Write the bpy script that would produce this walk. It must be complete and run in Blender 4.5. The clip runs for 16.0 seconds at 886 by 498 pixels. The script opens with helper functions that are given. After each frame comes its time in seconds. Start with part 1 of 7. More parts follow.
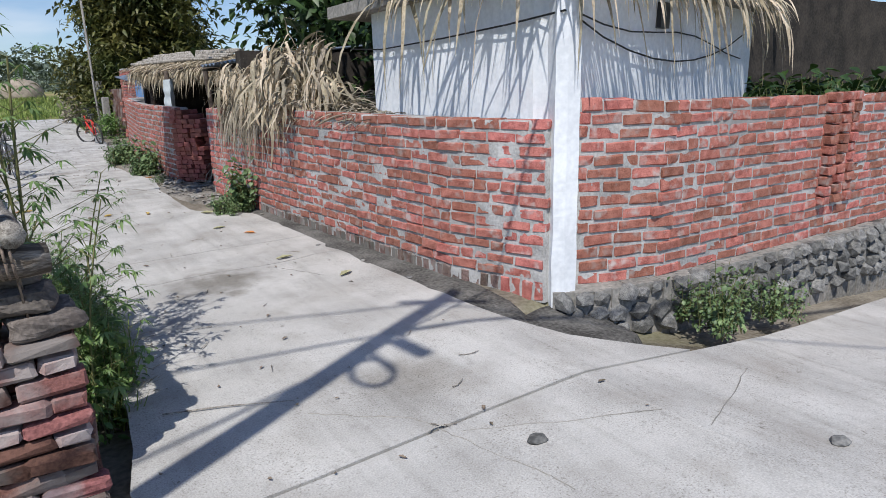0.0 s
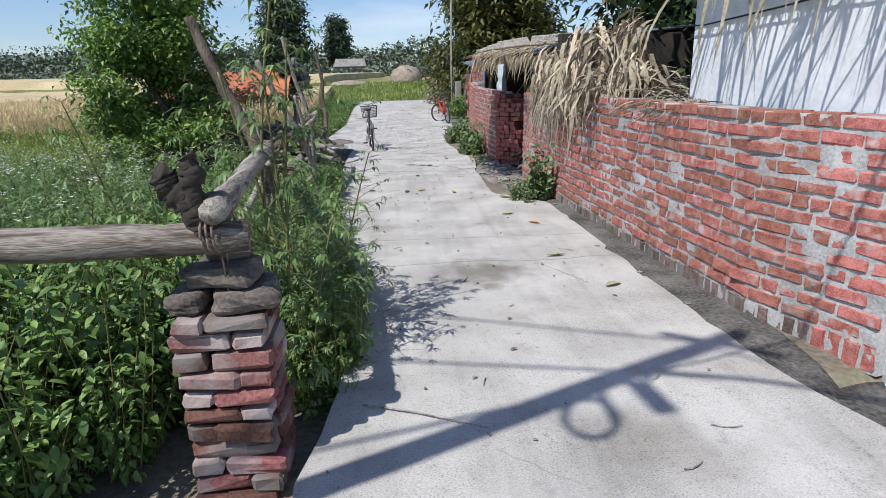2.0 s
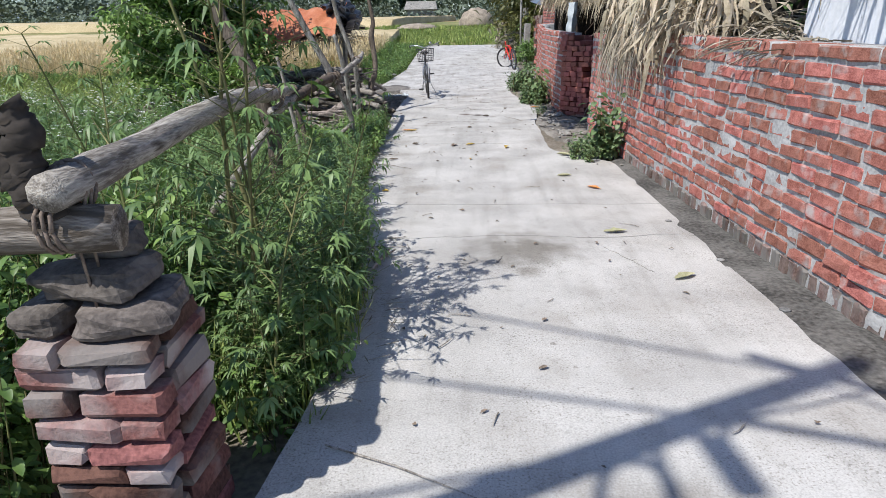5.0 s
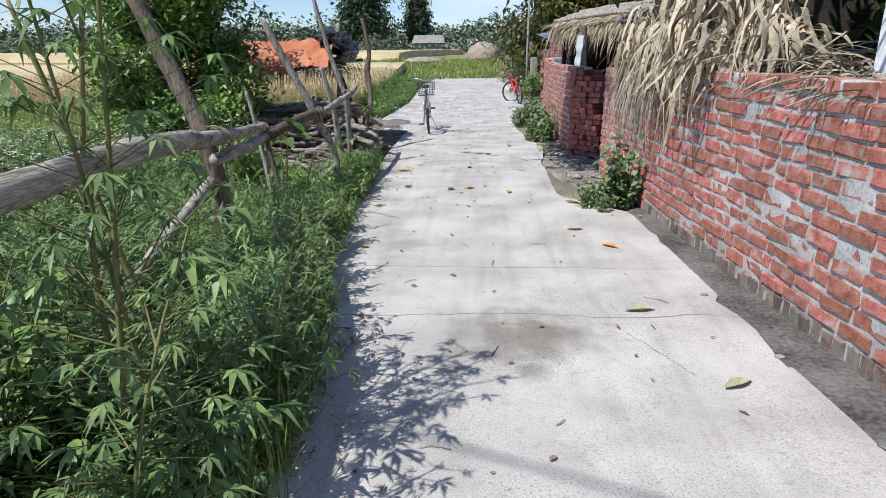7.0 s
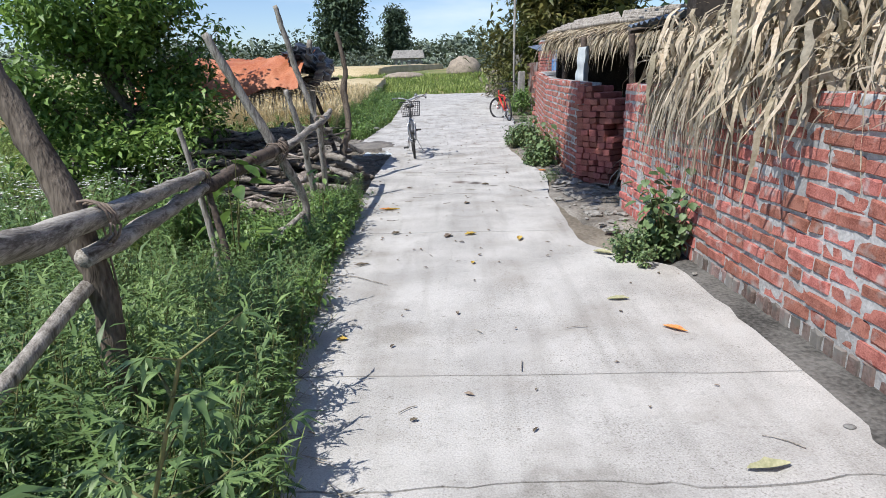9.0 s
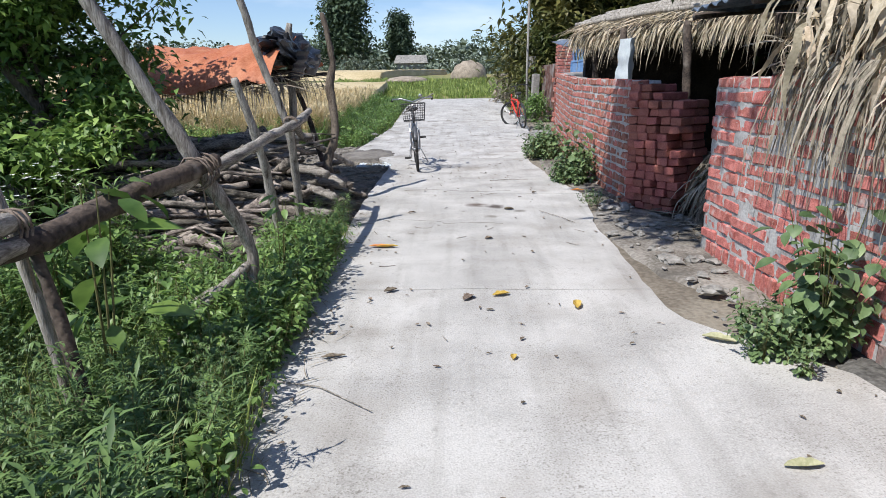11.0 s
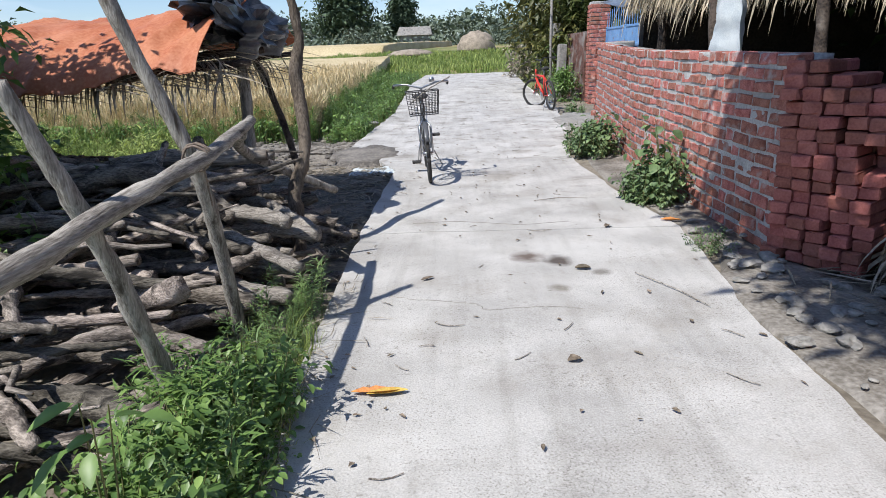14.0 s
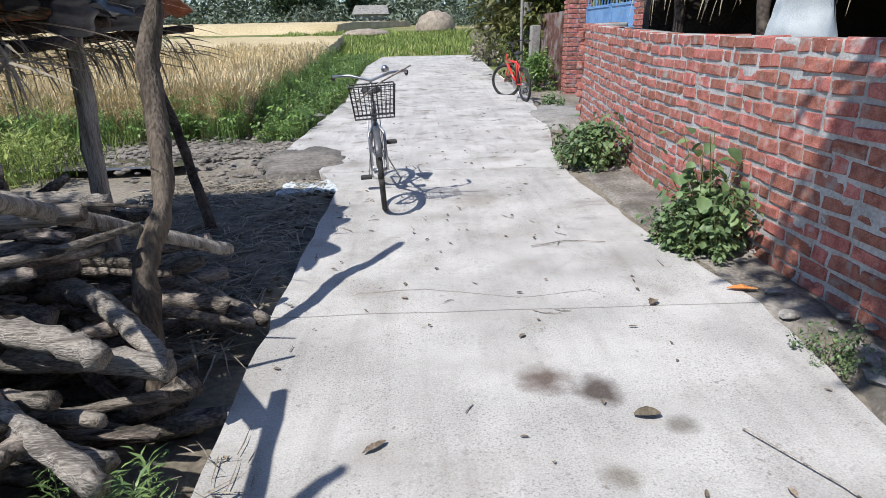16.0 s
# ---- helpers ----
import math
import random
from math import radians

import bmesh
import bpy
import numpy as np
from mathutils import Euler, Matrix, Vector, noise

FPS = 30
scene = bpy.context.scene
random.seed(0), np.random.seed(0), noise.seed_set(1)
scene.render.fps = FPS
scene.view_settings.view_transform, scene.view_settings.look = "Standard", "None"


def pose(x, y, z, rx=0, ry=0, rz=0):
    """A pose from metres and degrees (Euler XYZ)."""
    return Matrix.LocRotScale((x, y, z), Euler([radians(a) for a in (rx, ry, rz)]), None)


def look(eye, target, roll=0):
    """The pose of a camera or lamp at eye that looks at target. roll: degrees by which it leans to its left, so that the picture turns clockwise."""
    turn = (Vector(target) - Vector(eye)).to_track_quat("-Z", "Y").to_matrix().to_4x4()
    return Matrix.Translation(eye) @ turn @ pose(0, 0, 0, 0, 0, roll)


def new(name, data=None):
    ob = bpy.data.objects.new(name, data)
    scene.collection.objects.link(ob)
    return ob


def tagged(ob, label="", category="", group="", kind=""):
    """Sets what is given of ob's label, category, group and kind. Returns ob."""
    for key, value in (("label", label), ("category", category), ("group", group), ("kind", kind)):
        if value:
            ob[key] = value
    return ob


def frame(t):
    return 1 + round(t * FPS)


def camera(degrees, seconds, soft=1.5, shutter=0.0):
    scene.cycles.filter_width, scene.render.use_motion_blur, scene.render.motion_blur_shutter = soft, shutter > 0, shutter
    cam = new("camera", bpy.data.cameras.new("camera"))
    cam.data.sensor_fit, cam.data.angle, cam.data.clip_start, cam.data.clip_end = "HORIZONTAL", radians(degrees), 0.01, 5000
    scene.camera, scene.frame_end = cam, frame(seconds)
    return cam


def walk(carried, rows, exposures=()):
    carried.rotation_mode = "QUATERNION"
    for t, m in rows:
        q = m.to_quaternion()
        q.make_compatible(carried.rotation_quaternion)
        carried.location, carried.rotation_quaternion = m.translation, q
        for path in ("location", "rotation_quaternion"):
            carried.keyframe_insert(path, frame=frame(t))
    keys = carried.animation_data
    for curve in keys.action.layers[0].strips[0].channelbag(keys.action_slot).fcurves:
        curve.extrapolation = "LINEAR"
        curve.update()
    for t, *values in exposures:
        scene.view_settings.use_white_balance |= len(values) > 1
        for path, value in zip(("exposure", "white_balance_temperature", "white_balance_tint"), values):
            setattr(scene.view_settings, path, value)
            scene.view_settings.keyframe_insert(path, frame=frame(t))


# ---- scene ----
cam = camera(71.8, 16.0, soft=0.9)
PATH = [
    (0, (0.077, -0.274, 1.439), (1.179, 1.318, 0.935), -1.6),
    (0.5, (0.176, -0.127, 1.431), (1.014, 1.624, 0.949), -1.1),
    (1, (0.311, -0.027, 1.419), (0.812, 1.846, 0.929), -3.2),
    (1.5, (0.529, 0.008, 1.427), (0.716, 1.939, 0.942), -0.9),
    (2, (0.663, 0.065, 1.416), (0.793, 1.992, 0.895), -1.2),
    (2.5, (0.756, 0.223, 1.389), (0.786, 2.141, 0.822), -0.1),
    (3, (0.85, 0.357, 1.385), (0.795, 2.258, 0.766), -1.2),
    (3.2, (0.892, 0.404, 1.384), (0.814, 2.304, 0.764), -1.9),
    (5.3, (0.964, 0.988, 1.332), (0.87, 2.868, 0.655), -0.7),
    (5.5, (0.996, 1.062, 1.346), (0.845, 2.954, 0.714), -1.9),
    (6, (1.085, 1.228, 1.336), (0.893, 3.128, 0.74), -0.5),
    (6.5, (1.074, 1.459, 1.315), (0.931, 3.367, 0.733), 0.2),
    (7, (1.028, 1.729, 1.325), (0.921, 3.64, 0.745), -0.4),
    (7.5, (1.024, 2.008, 1.319), (0.874, 3.915, 0.736), -1.0),
    (8, (1.022, 2.317, 1.341), (0.85, 4.225, 0.768), -0.1),
    (8.5, (0.922, 2.661, 1.349), (0.835, 4.57, 0.759), 0.1),
    (9, (0.852, 3.024, 1.376), (0.797, 4.949, 0.836), -1.5),
    (9.2, (0.831, 3.191, 1.375), (0.728, 5.116, 0.842), -1.2),
    (11.3, (0.658, 5.122, 1.238), (0.63, 7.055, 0.725), -0.4),
    (11.5, (0.621, 5.29, 1.239), (0.65, 7.233, 0.766), -0.4),
    (12, (0.554, 5.685, 1.258), (0.614, 7.62, 0.755), -1.4),
    (12.5, (0.57, 6.08, 1.281), (0.545, 8.016, 0.78), -0.9),
    (13, (0.526, 6.465, 1.268), (0.535, 8.387, 0.716), -0.3),
    (13.5, (0.465, 6.872, 1.308), (0.493, 8.784, 0.722), -1.9),
    (14, (0.476, 7.308, 1.322), (0.394, 9.214, 0.721), -2.1),
    (14.5, (0.436, 7.713, 1.312), (0.411, 9.633, 0.752), -0.8),
    (15, (0.404, 8.152, 1.305), (0.429, 10.029, 0.615), -1.0),
    (15.5, (0.434, 8.628, 1.326), (0.348, 10.495, 0.613), -1.3),
    (16, (0.418, 9.125, 1.323), (0.469, 11.013, 0.665), -1.1),
]
walk(cam, [(t, look(eye, target, roll)) for t, eye, target, roll in PATH], [(0, 0.0), (0.5, 0.07), (1.5, 0.14), (3, 0.22), (6, 0.32), (16, 0.35)])

# ---- world, sun ----
SUN_EL, SUN_FROM = 54.0, Vector((-0.72, -0.69, 0)).normalized()
world = bpy.data.worlds.new("world")
scene.world = world
world.use_nodes = True
wn, wl = world.node_tree.nodes, world.node_tree.links
wn.clear()
w_out, w_bg, w_sky = wn.new("ShaderNodeOutputWorld"), wn.new("ShaderNodeBackground"), wn.new("ShaderNodeTexSky")
w_sky.sky_type, w_sky.sun_disc = "NISHITA", False
w_sky.sun_elevation = radians(SUN_EL)
w_sky.sun_rotation = math.atan2(SUN_FROM.x, SUN_FROM.y)
w_sky.dust_density, w_sky.air_density = 0.3, 1.0
# thin cloud streaks over the sky
w_co, w_map, w_noise, w_ramp, w_mix = (wn.new("ShaderNodeTexCoord"), wn.new("ShaderNodeMapping"), wn.new("ShaderNodeTexNoise"),
                                       wn.new("ShaderNodeValToRGB"), wn.new("ShaderNodeMix"))
w_map.inputs["Scale"].default_value = (2.2, 2.2, 9.0)
w_noise.inputs["Scale"].default_value, w_noise.inputs["Detail"].default_value = 1.6, 6.0
w_ramp.color_ramp.elements[0].position, w_ramp.color_ramp.elements[1].position = 0.52, 0.95
w_mix.data_type = "RGBA"
w_mix.inputs[7].default_value = (8.0, 8.6, 9.6, 1)
wl.new(w_co.outputs["Generated"], w_map.inputs["Vector"])
wl.new(w_map.outputs["Vector"], w_noise.inputs["Vector"])
wl.new(w_noise.outputs["Fac"], w_ramp.inputs["Fac"])
wl.new(w_ramp.outputs["Color"], w_mix.inputs[0])
w_tint = wn.new("ShaderNodeMix")
w_tint.data_type, w_tint.blend_type = "RGBA", "MULTIPLY"
w_tint.inputs[0].default_value, w_tint.inputs[7].default_value = 1.0, (0.85, 0.945, 1.15, 1)
wl.new(w_sky.outputs["Color"], w_tint.inputs[6])
wl.new(w_tint.outputs[2], w_mix.inputs[6])
wl.new(w_mix.outputs[2], w_bg.inputs["Color"])
wl.new(w_bg.outputs["Background"], w_out.inputs["Surface"])
w_bg.inputs["Strength"].default_value = 0.103

sun_data = bpy.data.lights.new("sun", "SUN")
sun_data.energy, sun_data.angle, sun_data.color = 4.4, radians(0.6), (1.0, 0.972, 0.938)
sun = new("sun", sun_data)
sun_way = Vector((SUN_FROM.x * math.cos(radians(SUN_EL)), SUN_FROM.y * math.cos(radians(SUN_EL)), math.sin(radians(SUN_EL))))
sun.matrix_world = look(sun_way * 40, (0, 0, 0))

# ---- materials ----
def surface(name, low, high, scale=3.0, fine=60.0, rough=0.85, bump=0.3, dist=0.01, vary=0.0, metal=0.0, island=0.0, stain=None,
            stain_at=(0.55, 0.7), stain_scale=1.2, stretch=(1, 1, 1), spec=0.3, thin=0.0, specks=0.0, spots=()):
    """A surface whose colour wanders between low and high at two scales, with fine relief, stains and a change from piece to piece."""
    m = bpy.data.materials.new(name)
    m.use_nodes = True
    n, l = m.node_tree.nodes, m.node_tree.links
    b = n["Principled BSDF"]
    co, mp = n.new("ShaderNodeTexCoord"), n.new("ShaderNodeMapping")
    mp.inputs["Scale"].default_value = stretch
    l.new(co.outputs["Object"], mp.inputs["Vector"])
    vec = mp.outputs["Vector"]
    info = n.new("ShaderNodeObjectInfo")
    if vary:
        add, mul = n.new("ShaderNodeVectorMath"), n.new("ShaderNodeMath")
        mul.operation = "MULTIPLY"
        mul.inputs[1].default_value = 37.0
        l.new(info.outputs["Random"], mul.inputs[0])
        l.new(vec, add.inputs[0])
        l.new(mul.outputs[0], add.inputs[1])
        vec = add.outputs[0]
    big, small = n.new("ShaderNodeTexNoise"), n.new("ShaderNodeTexNoise")
    big.inputs["Scale"].default_value, big.inputs["Detail"].default_value = scale, 5.0
    small.inputs["Scale"].default_value, small.inputs["Detail"].default_value = fine, 4.0
    l.new(vec, big.inputs["Vector"])
    l.new(vec, small.inputs["Vector"])
    mix = n.new("ShaderNodeMath")
    mix.operation = "MULTIPLY_ADD"
    mix.inputs[1].default_value = 0.55
    half = n.new("ShaderNodeMath")
    half.operation = "MULTIPLY"
    half.inputs[1].default_value = 0.45
    l.new(small.outputs["Fac"], half.inputs[0])
    l.new(big.outputs["Fac"], mix.inputs[0])
    l.new(half.outputs[0], mix.inputs[2])
    ramp = n.new("ShaderNodeValToRGB")
    ramp.color_ramp.elements[0].position, ramp.color_ramp.elements[1].position = 0.39, 0.61
    ramp.color_ramp.elements[0].color, ramp.color_ramp.elements[1].color = (*low, 1), (*high, 1)
    l.new(mix.outputs[0], ramp.inputs["Fac"])
    col = ramp.outputs["Color"]
    if stain:
        sn, sr, sm = n.new("ShaderNodeTexNoise"), n.new("ShaderNodeValToRGB"), n.new("ShaderNodeMix")
        sn.inputs["Scale"].default_value, sn.inputs["Detail"].default_value = stain_scale, 7.0
        sr.color_ramp.elements[0].position, sr.color_ramp.elements[1].position = stain_at
        sm.data_type = "RGBA"
        sm.inputs[7].default_value = (*stain, 1)
        l.new(vec, sn.inputs["Vector"])
        l.new(sn.outputs["Fac"], sr.inputs["Fac"])
        l.new(sr.outputs["Color"], sm.inputs[0])
        l.new(col, sm.inputs[6])
        col = sm.outputs[2]
    if specks:
        kn, kr, km = n.new("ShaderNodeTexNoise"), n.new("ShaderNodeValToRGB"), n.new("ShaderNodeMix")
        kn.inputs["Scale"].default_value, kn.inputs["Detail"].default_value = 22.0, 10.0
        kr.color_ramp.elements[0].position, kr.color_ramp.elements[1].position = 0.57, 0.80
        kr.color_ramp.elements[1].color = (specks, specks, specks, 1)
        km.data_type, km.blend_type = "RGBA", "MULTIPLY"
        km.inputs[7].default_value = (0.45, 0.44, 0.42, 1)
        l.new(vec, kn.inputs["Vector"])
        l.new(kn.outputs["Fac"], kr.inputs["Fac"])
        l.new(kr.outputs["Color"], km.inputs[0])
        l.new(col, km.inputs[6])
        col = km.outputs[2]
        # small dark pits and grains where the cement skin has worn off the sand
        for size, detail, at, reach, tone in ((30.0, 3.0, (0.63, 0.72), (0.46, 0.62), 0.56), (105.0, 2.0, (0.54, 0.70), (0.34, 0.58), 0.62)):
            vo, vr, vn, vq, vm, vx = (n.new("ShaderNodeTexNoise"), n.new("ShaderNodeMapRange"), n.new("ShaderNodeTexNoise"), n.new("ShaderNodeMapRange"),
                                      n.new("ShaderNodeMath"), n.new("ShaderNodeMix"))
            vo.inputs["Scale"].default_value, vo.inputs["Detail"].default_value = size, detail
            vn.inputs["Scale"].default_value, vn.inputs["Detail"].default_value = 90.0 / size + 1.3, 5.0
            vr.inputs["From Min"].default_value, vr.inputs["From Max"].default_value = at
            vq.inputs["From Min"].default_value, vq.inputs["From Max"].default_value = reach
            vm.operation = "MULTIPLY"
            vx.data_type, vx.blend_type = "RGBA", "MULTIPLY"
            vx.inputs[7].default_value = (tone, tone * 0.97, tone * 0.93, 1)
            l.new(vec, vo.inputs["Vector"])
            l.new(vec, vn.inputs["Vector"])
            l.new(vo.outputs["Fac"], vr.inputs["Value"])
            l.new(vn.outputs["Fac"], vq.inputs["Value"])
            l.new(vr.outputs["Result"], vm.inputs[0])
            l.new(vq.outputs["Result"], vm.inputs[1])
            l.new(vm.outputs[0], vx.inputs[0])
            l.new(col, vx.inputs[6])
            col = vx.outputs[2]
        # long faint drag marks down the lane
        dm, dn, dr, dx = n.new("ShaderNodeMapping"), n.new("ShaderNodeTexNoise"), n.new("ShaderNodeValToRGB"), n.new("ShaderNodeMix")
        dm.inputs["Scale"].default_value = (7.0, 0.55, 1.0)
        dn.inputs["Scale"].default_value, dn.inputs["Detail"].default_value = 1.3, 6.0
        dr.color_ramp.elements[0].position, dr.color_ramp.elements[1].position = 0.50, 0.70
        dr.color_ramp.elements[1].color = (0.5, 0.5, 0.5, 1)
        dx.data_type, dx.blend_type = "RGBA", "MULTIPLY"
        dx.inputs[7].default_value = (0.72, 0.71, 0.69, 1)
        l.new(vec, dm.inputs["Vector"])
        l.new(dm.outputs["Vector"], dn.inputs["Vector"])
        l.new(dn.outputs["Fac"], dr.inputs["Fac"])
        l.new(dr.outputs["Color"], dx.inputs[0])
        l.new(col, dx.inputs[6])
        col = dx.outputs[2]
        # mud trodden across the far part of the lane in ragged streaks
        mm, mn, mr, my, ms, mx, mk = (n.new("ShaderNodeMapping"), n.new("ShaderNodeTexNoise"), n.new("ShaderNodeMapRange"), n.new("ShaderNodeSeparateXYZ"), n.new("ShaderNodeMapRange"),
                                      n.new("ShaderNodeMix"), n.new("ShaderNodeMath"))
        mm.inputs["Scale"].default_value = (2.4, 2.2, 1.0)
        mn.inputs["Scale"].default_value, mn.inputs["Detail"].default_value, mn.inputs["Distortion"].default_value = 1.5, 8.0, 0.6
        mr.inputs["From Min"].default_value, mr.inputs["From Max"].default_value = 0.56, 0.74
        ms.inputs["From Min"].default_value, ms.inputs["From Max"].default_value = 11.0, 16.5
        mk.operation = "MULTIPLY"
        mx.data_type = "RGBA"
        mx.inputs[7].default_value = (0.17, 0.15, 0.125, 1)
        l.new(vec, mm.inputs["Vector"])
        l.new(mm.outputs["Vector"], mn.inputs["Vector"])
        l.new(mn.outputs["Fac"], mr.inputs["Value"])
        l.new(vec, my.inputs["Vector"])
        l.new(my.outputs["Y"], ms.inputs["Value"])
        l.new(mr.outputs["Result"], mk.inputs[0])
        l.new(ms.outputs["Result"], mk.inputs[1])
        l.new(mk.outputs[0], mx.inputs[0])
        l.new(col, mx.inputs[6])
        col = mx.outputs[2]
    if spots:
        ragged = n.new("ShaderNodeTexNoise")
        ragged.inputs["Scale"].default_value, ragged.inputs["Detail"].default_value = 7.0, 5.0
        l.new(vec, ragged.inputs["Vector"])
    for (sx, sy, size, shade) in spots:
        away, wob, sub, near, ink = (n.new("ShaderNodeVectorMath"), n.new("ShaderNodeMath"), n.new("ShaderNodeMath"), n.new("ShaderNodeMapRange"), n.new("ShaderNodeMix"))
        away.operation = "DISTANCE"
        away.inputs[1].default_value = (sx, sy, 0)
        wob.operation, sub.operation = "MULTIPLY_ADD", "MULTIPLY"
        sub.inputs[1].default_value = size * 1.6
        wob.inputs[1].default_value = 1.0
        l.new(ragged.outputs["Fac"], sub.inputs[0])
        l.new(vec, away.inputs[0])
        l.new(away.outputs["Value"], wob.inputs[0])
        l.new(sub.outputs[0], wob.inputs[2])
        near.inputs["From Min"].default_value, near.inputs["From Max"].default_value = size * 1.15, size * 1.95
        near.inputs["To Min"].default_value, near.inputs["To Max"].default_value = 0.85, 0.0
        l.new(wob.outputs[0], near.inputs["Value"])
        ink.data_type, ink.blend_type = "RGBA", "MULTIPLY"
        ink.inputs[7].default_value = (*shade, 1)
        l.new(near.outputs["Result"], ink.inputs[0])
        l.new(col, ink.inputs[6])
        col = ink.outputs[2]
    for amount, source in ((vary, info.outputs["Random"]), (island, None)):
        if amount:
            if source is None:
                source = n.new("ShaderNodeNewGeometry").outputs["Random Per Island"]
            rng, hsv = n.new("ShaderNodeMapRange"), n.new("ShaderNodeHueSaturation")
            rng.inputs["To Min"].default_value, rng.inputs["To Max"].default_value = 1 - amount, 1 + amount
            l.new(source, rng.inputs["Value"])
            l.new(rng.outputs["Result"], hsv.inputs["Value"])
            turn = n.new("ShaderNodeMapRange")
            turn.inputs["To Min"].default_value, turn.inputs["To Max"].default_value = 0.5 + 0.035 * amount, 0.5 - 0.035 * amount
            l.new(source, turn.inputs["Value"])
            l.new(turn.outputs["Result"], hsv.inputs["Hue"])
            l.new(col, hsv.inputs["Color"])
            col = hsv.outputs["Color"]
    l.new(col, b.inputs["Base Color"])
    b.inputs["Roughness"].default_value, b.inputs["Metallic"].default_value = rough, metal
    b.inputs["Specular IOR Level"].default_value = spec
    if bump:
        bp = n.new("ShaderNodeBump")
        bp.inputs["Strength"].default_value, bp.inputs["Distance"].default_value = bump, dist
        l.new(mix.outputs[0], bp.inputs["Height"])
        l.new(bp.outputs["Normal"], b.inputs["Normal"])
    if thin:
        tr, ms = n.new("ShaderNodeBsdfTranslucent"), n.new("ShaderNodeMixShader")
        ms.inputs[0].default_value = thin
        l.new(col, tr.inputs["Color"])
        l.new(b.outputs[0], ms.inputs[1])
        l.new(tr.outputs[0], ms.inputs[2])
        l.new(ms.outputs[0], n["Material Output"].inputs["Surface"])
    return m


CONCRETE = surface("concrete", (0.358, 0.346, 0.325), (0.55, 0.535, 0.506), 1.7, 130, 0.9, 0.7, 0.006, stain=(0.31, 0.287, 0.255), stain_at=(0.52, 0.82), stain_scale=2.0, specks=0.45,
                   spots=((1.28, 4.6, 0.36, (0.42, 0.40, 0.365)), (1.3, 4.2, 0.09, (0.6, 0.58, 0.55)), (0.89, 11.29, 0.12, (0.20, 0.13, 0.10)), (1.08, 11.19, 0.11, (0.10, 0.06, 0.045)), (1.02, 10.7, 0.07, (0.5, 0.47, 0.42)),
                          (1.3, 10.95, 0.06, (0.4, 0.38, 0.35)), (0.5, 6.2, 0.2, (0.75, 0.73, 0.7)), (1.6, 2.2, 0.3, (0.8, 0.79, 0.77)), (0.9, 14.2, 0.3, (0.8, 0.78, 0.75))))
EARTH = surface("earth", (0.13, 0.11, 0.085), (0.27, 0.24, 0.19), 1.6, 30, 0.95, 0.6, 0.03, stain=(0.16, 0.17, 0.07), stain_scale=0.3)
MUD = surface("mud", (0.085, 0.075, 0.064), (0.25, 0.225, 0.19), 2.5, 24, 0.8, 0.8, 0.03, spec=0.5)
GRIT = surface("gritty_soil", (0.13, 0.115, 0.095), (0.31, 0.285, 0.25), 2.5, 40, 0.95, 0.7, 0.02, stain=(0.09, 0.082, 0.07), stain_at=(0.52, 0.7), stain_scale=2)
DRAIN = surface("drain_soil", (0.045, 0.043, 0.039), (0.17, 0.163, 0.15), 3.0, 40, 0.95, 0.6, 0.02)
BRICK = surface("brick", (0.25, 0.082, 0.062), (0.46, 0.185, 0.145), 16, 110, 0.92, 0.9, 0.010, vary=0.26, island=0.1, stain=(0.40, 0.34, 0.315), stain_at=(0.55, 0.73), stain_scale=11)
OLD_BRICK = surface("old_brick", (0.105, 0.046, 0.04), (0.25, 0.115, 0.095), 8, 70, 0.95, 0.8, 0.01, vary=0.5, stain=(0.34, 0.295, 0.275), stain_at=(0.47, 0.61), stain_scale=3.2)
DAMP_BRICK = surface("damp_brick", (0.13, 0.085, 0.072), (0.27, 0.195, 0.17), 8, 70, 0.95, 0.9, 0.012, vary=0.3, stain=(0.19, 0.178, 0.16), stain_at=(0.44, 0.58), stain_scale=5)
PIER_STONE = surface("pier_stone", (0.085, 0.072, 0.064), (0.20, 0.172, 0.152), 9, 60, 0.95, 0.9, 0.012, vary=0.25, stain=(0.27, 0.235, 0.21), stain_at=(0.56, 0.72), stain_scale=6)
DARK_BRICK = surface("stacked_brick", (0.26, 0.085, 0.07), (0.40, 0.15, 0.12), 8, 70, 0.9, 0.4, 0.006, vary=0.22)
MORTAR = surface("mortar", (0.28, 0.278, 0.27), (0.49, 0.484, 0.472), 4, 55, 0.95, 0.8, 0.012, stain=(0.24, 0.23, 0.22), stain_at=(0.58, 0.75), stain_scale=1.5)
PLINTH = surface("plinth_stone", (0.10, 0.10, 0.098), (0.27, 0.265, 0.25), 5, 40, 0.9, 0.6, 0.02, vary=0.35)
WHITEWASH = surface("whitewash", (0.64, 0.665, 0.69), (0.80, 0.82, 0.84), 1.5, 25, 0.9, 0.3, 0.01, stain=(0.55, 0.57, 0.60), stain_at=(0.62, 0.8), stain_scale=3)
OLD_CEMENT = surface("old_cement", (0.16, 0.155, 0.14), (0.36, 0.34, 0.31), 2, 30, 0.95, 0.5, 0.02, stain=(0.09, 0.085, 0.08), stain_scale=2)
WOOD = surface("weathered_wood", (0.15, 0.132, 0.112), (0.46, 0.425, 0.375), 4, 30, 0.9, 0.8, 0.012, stretch=(7, 7, 0.8), stain=(0.08, 0.065, 0.05), stain_at=(0.56, 0.70), stain_scale=5)
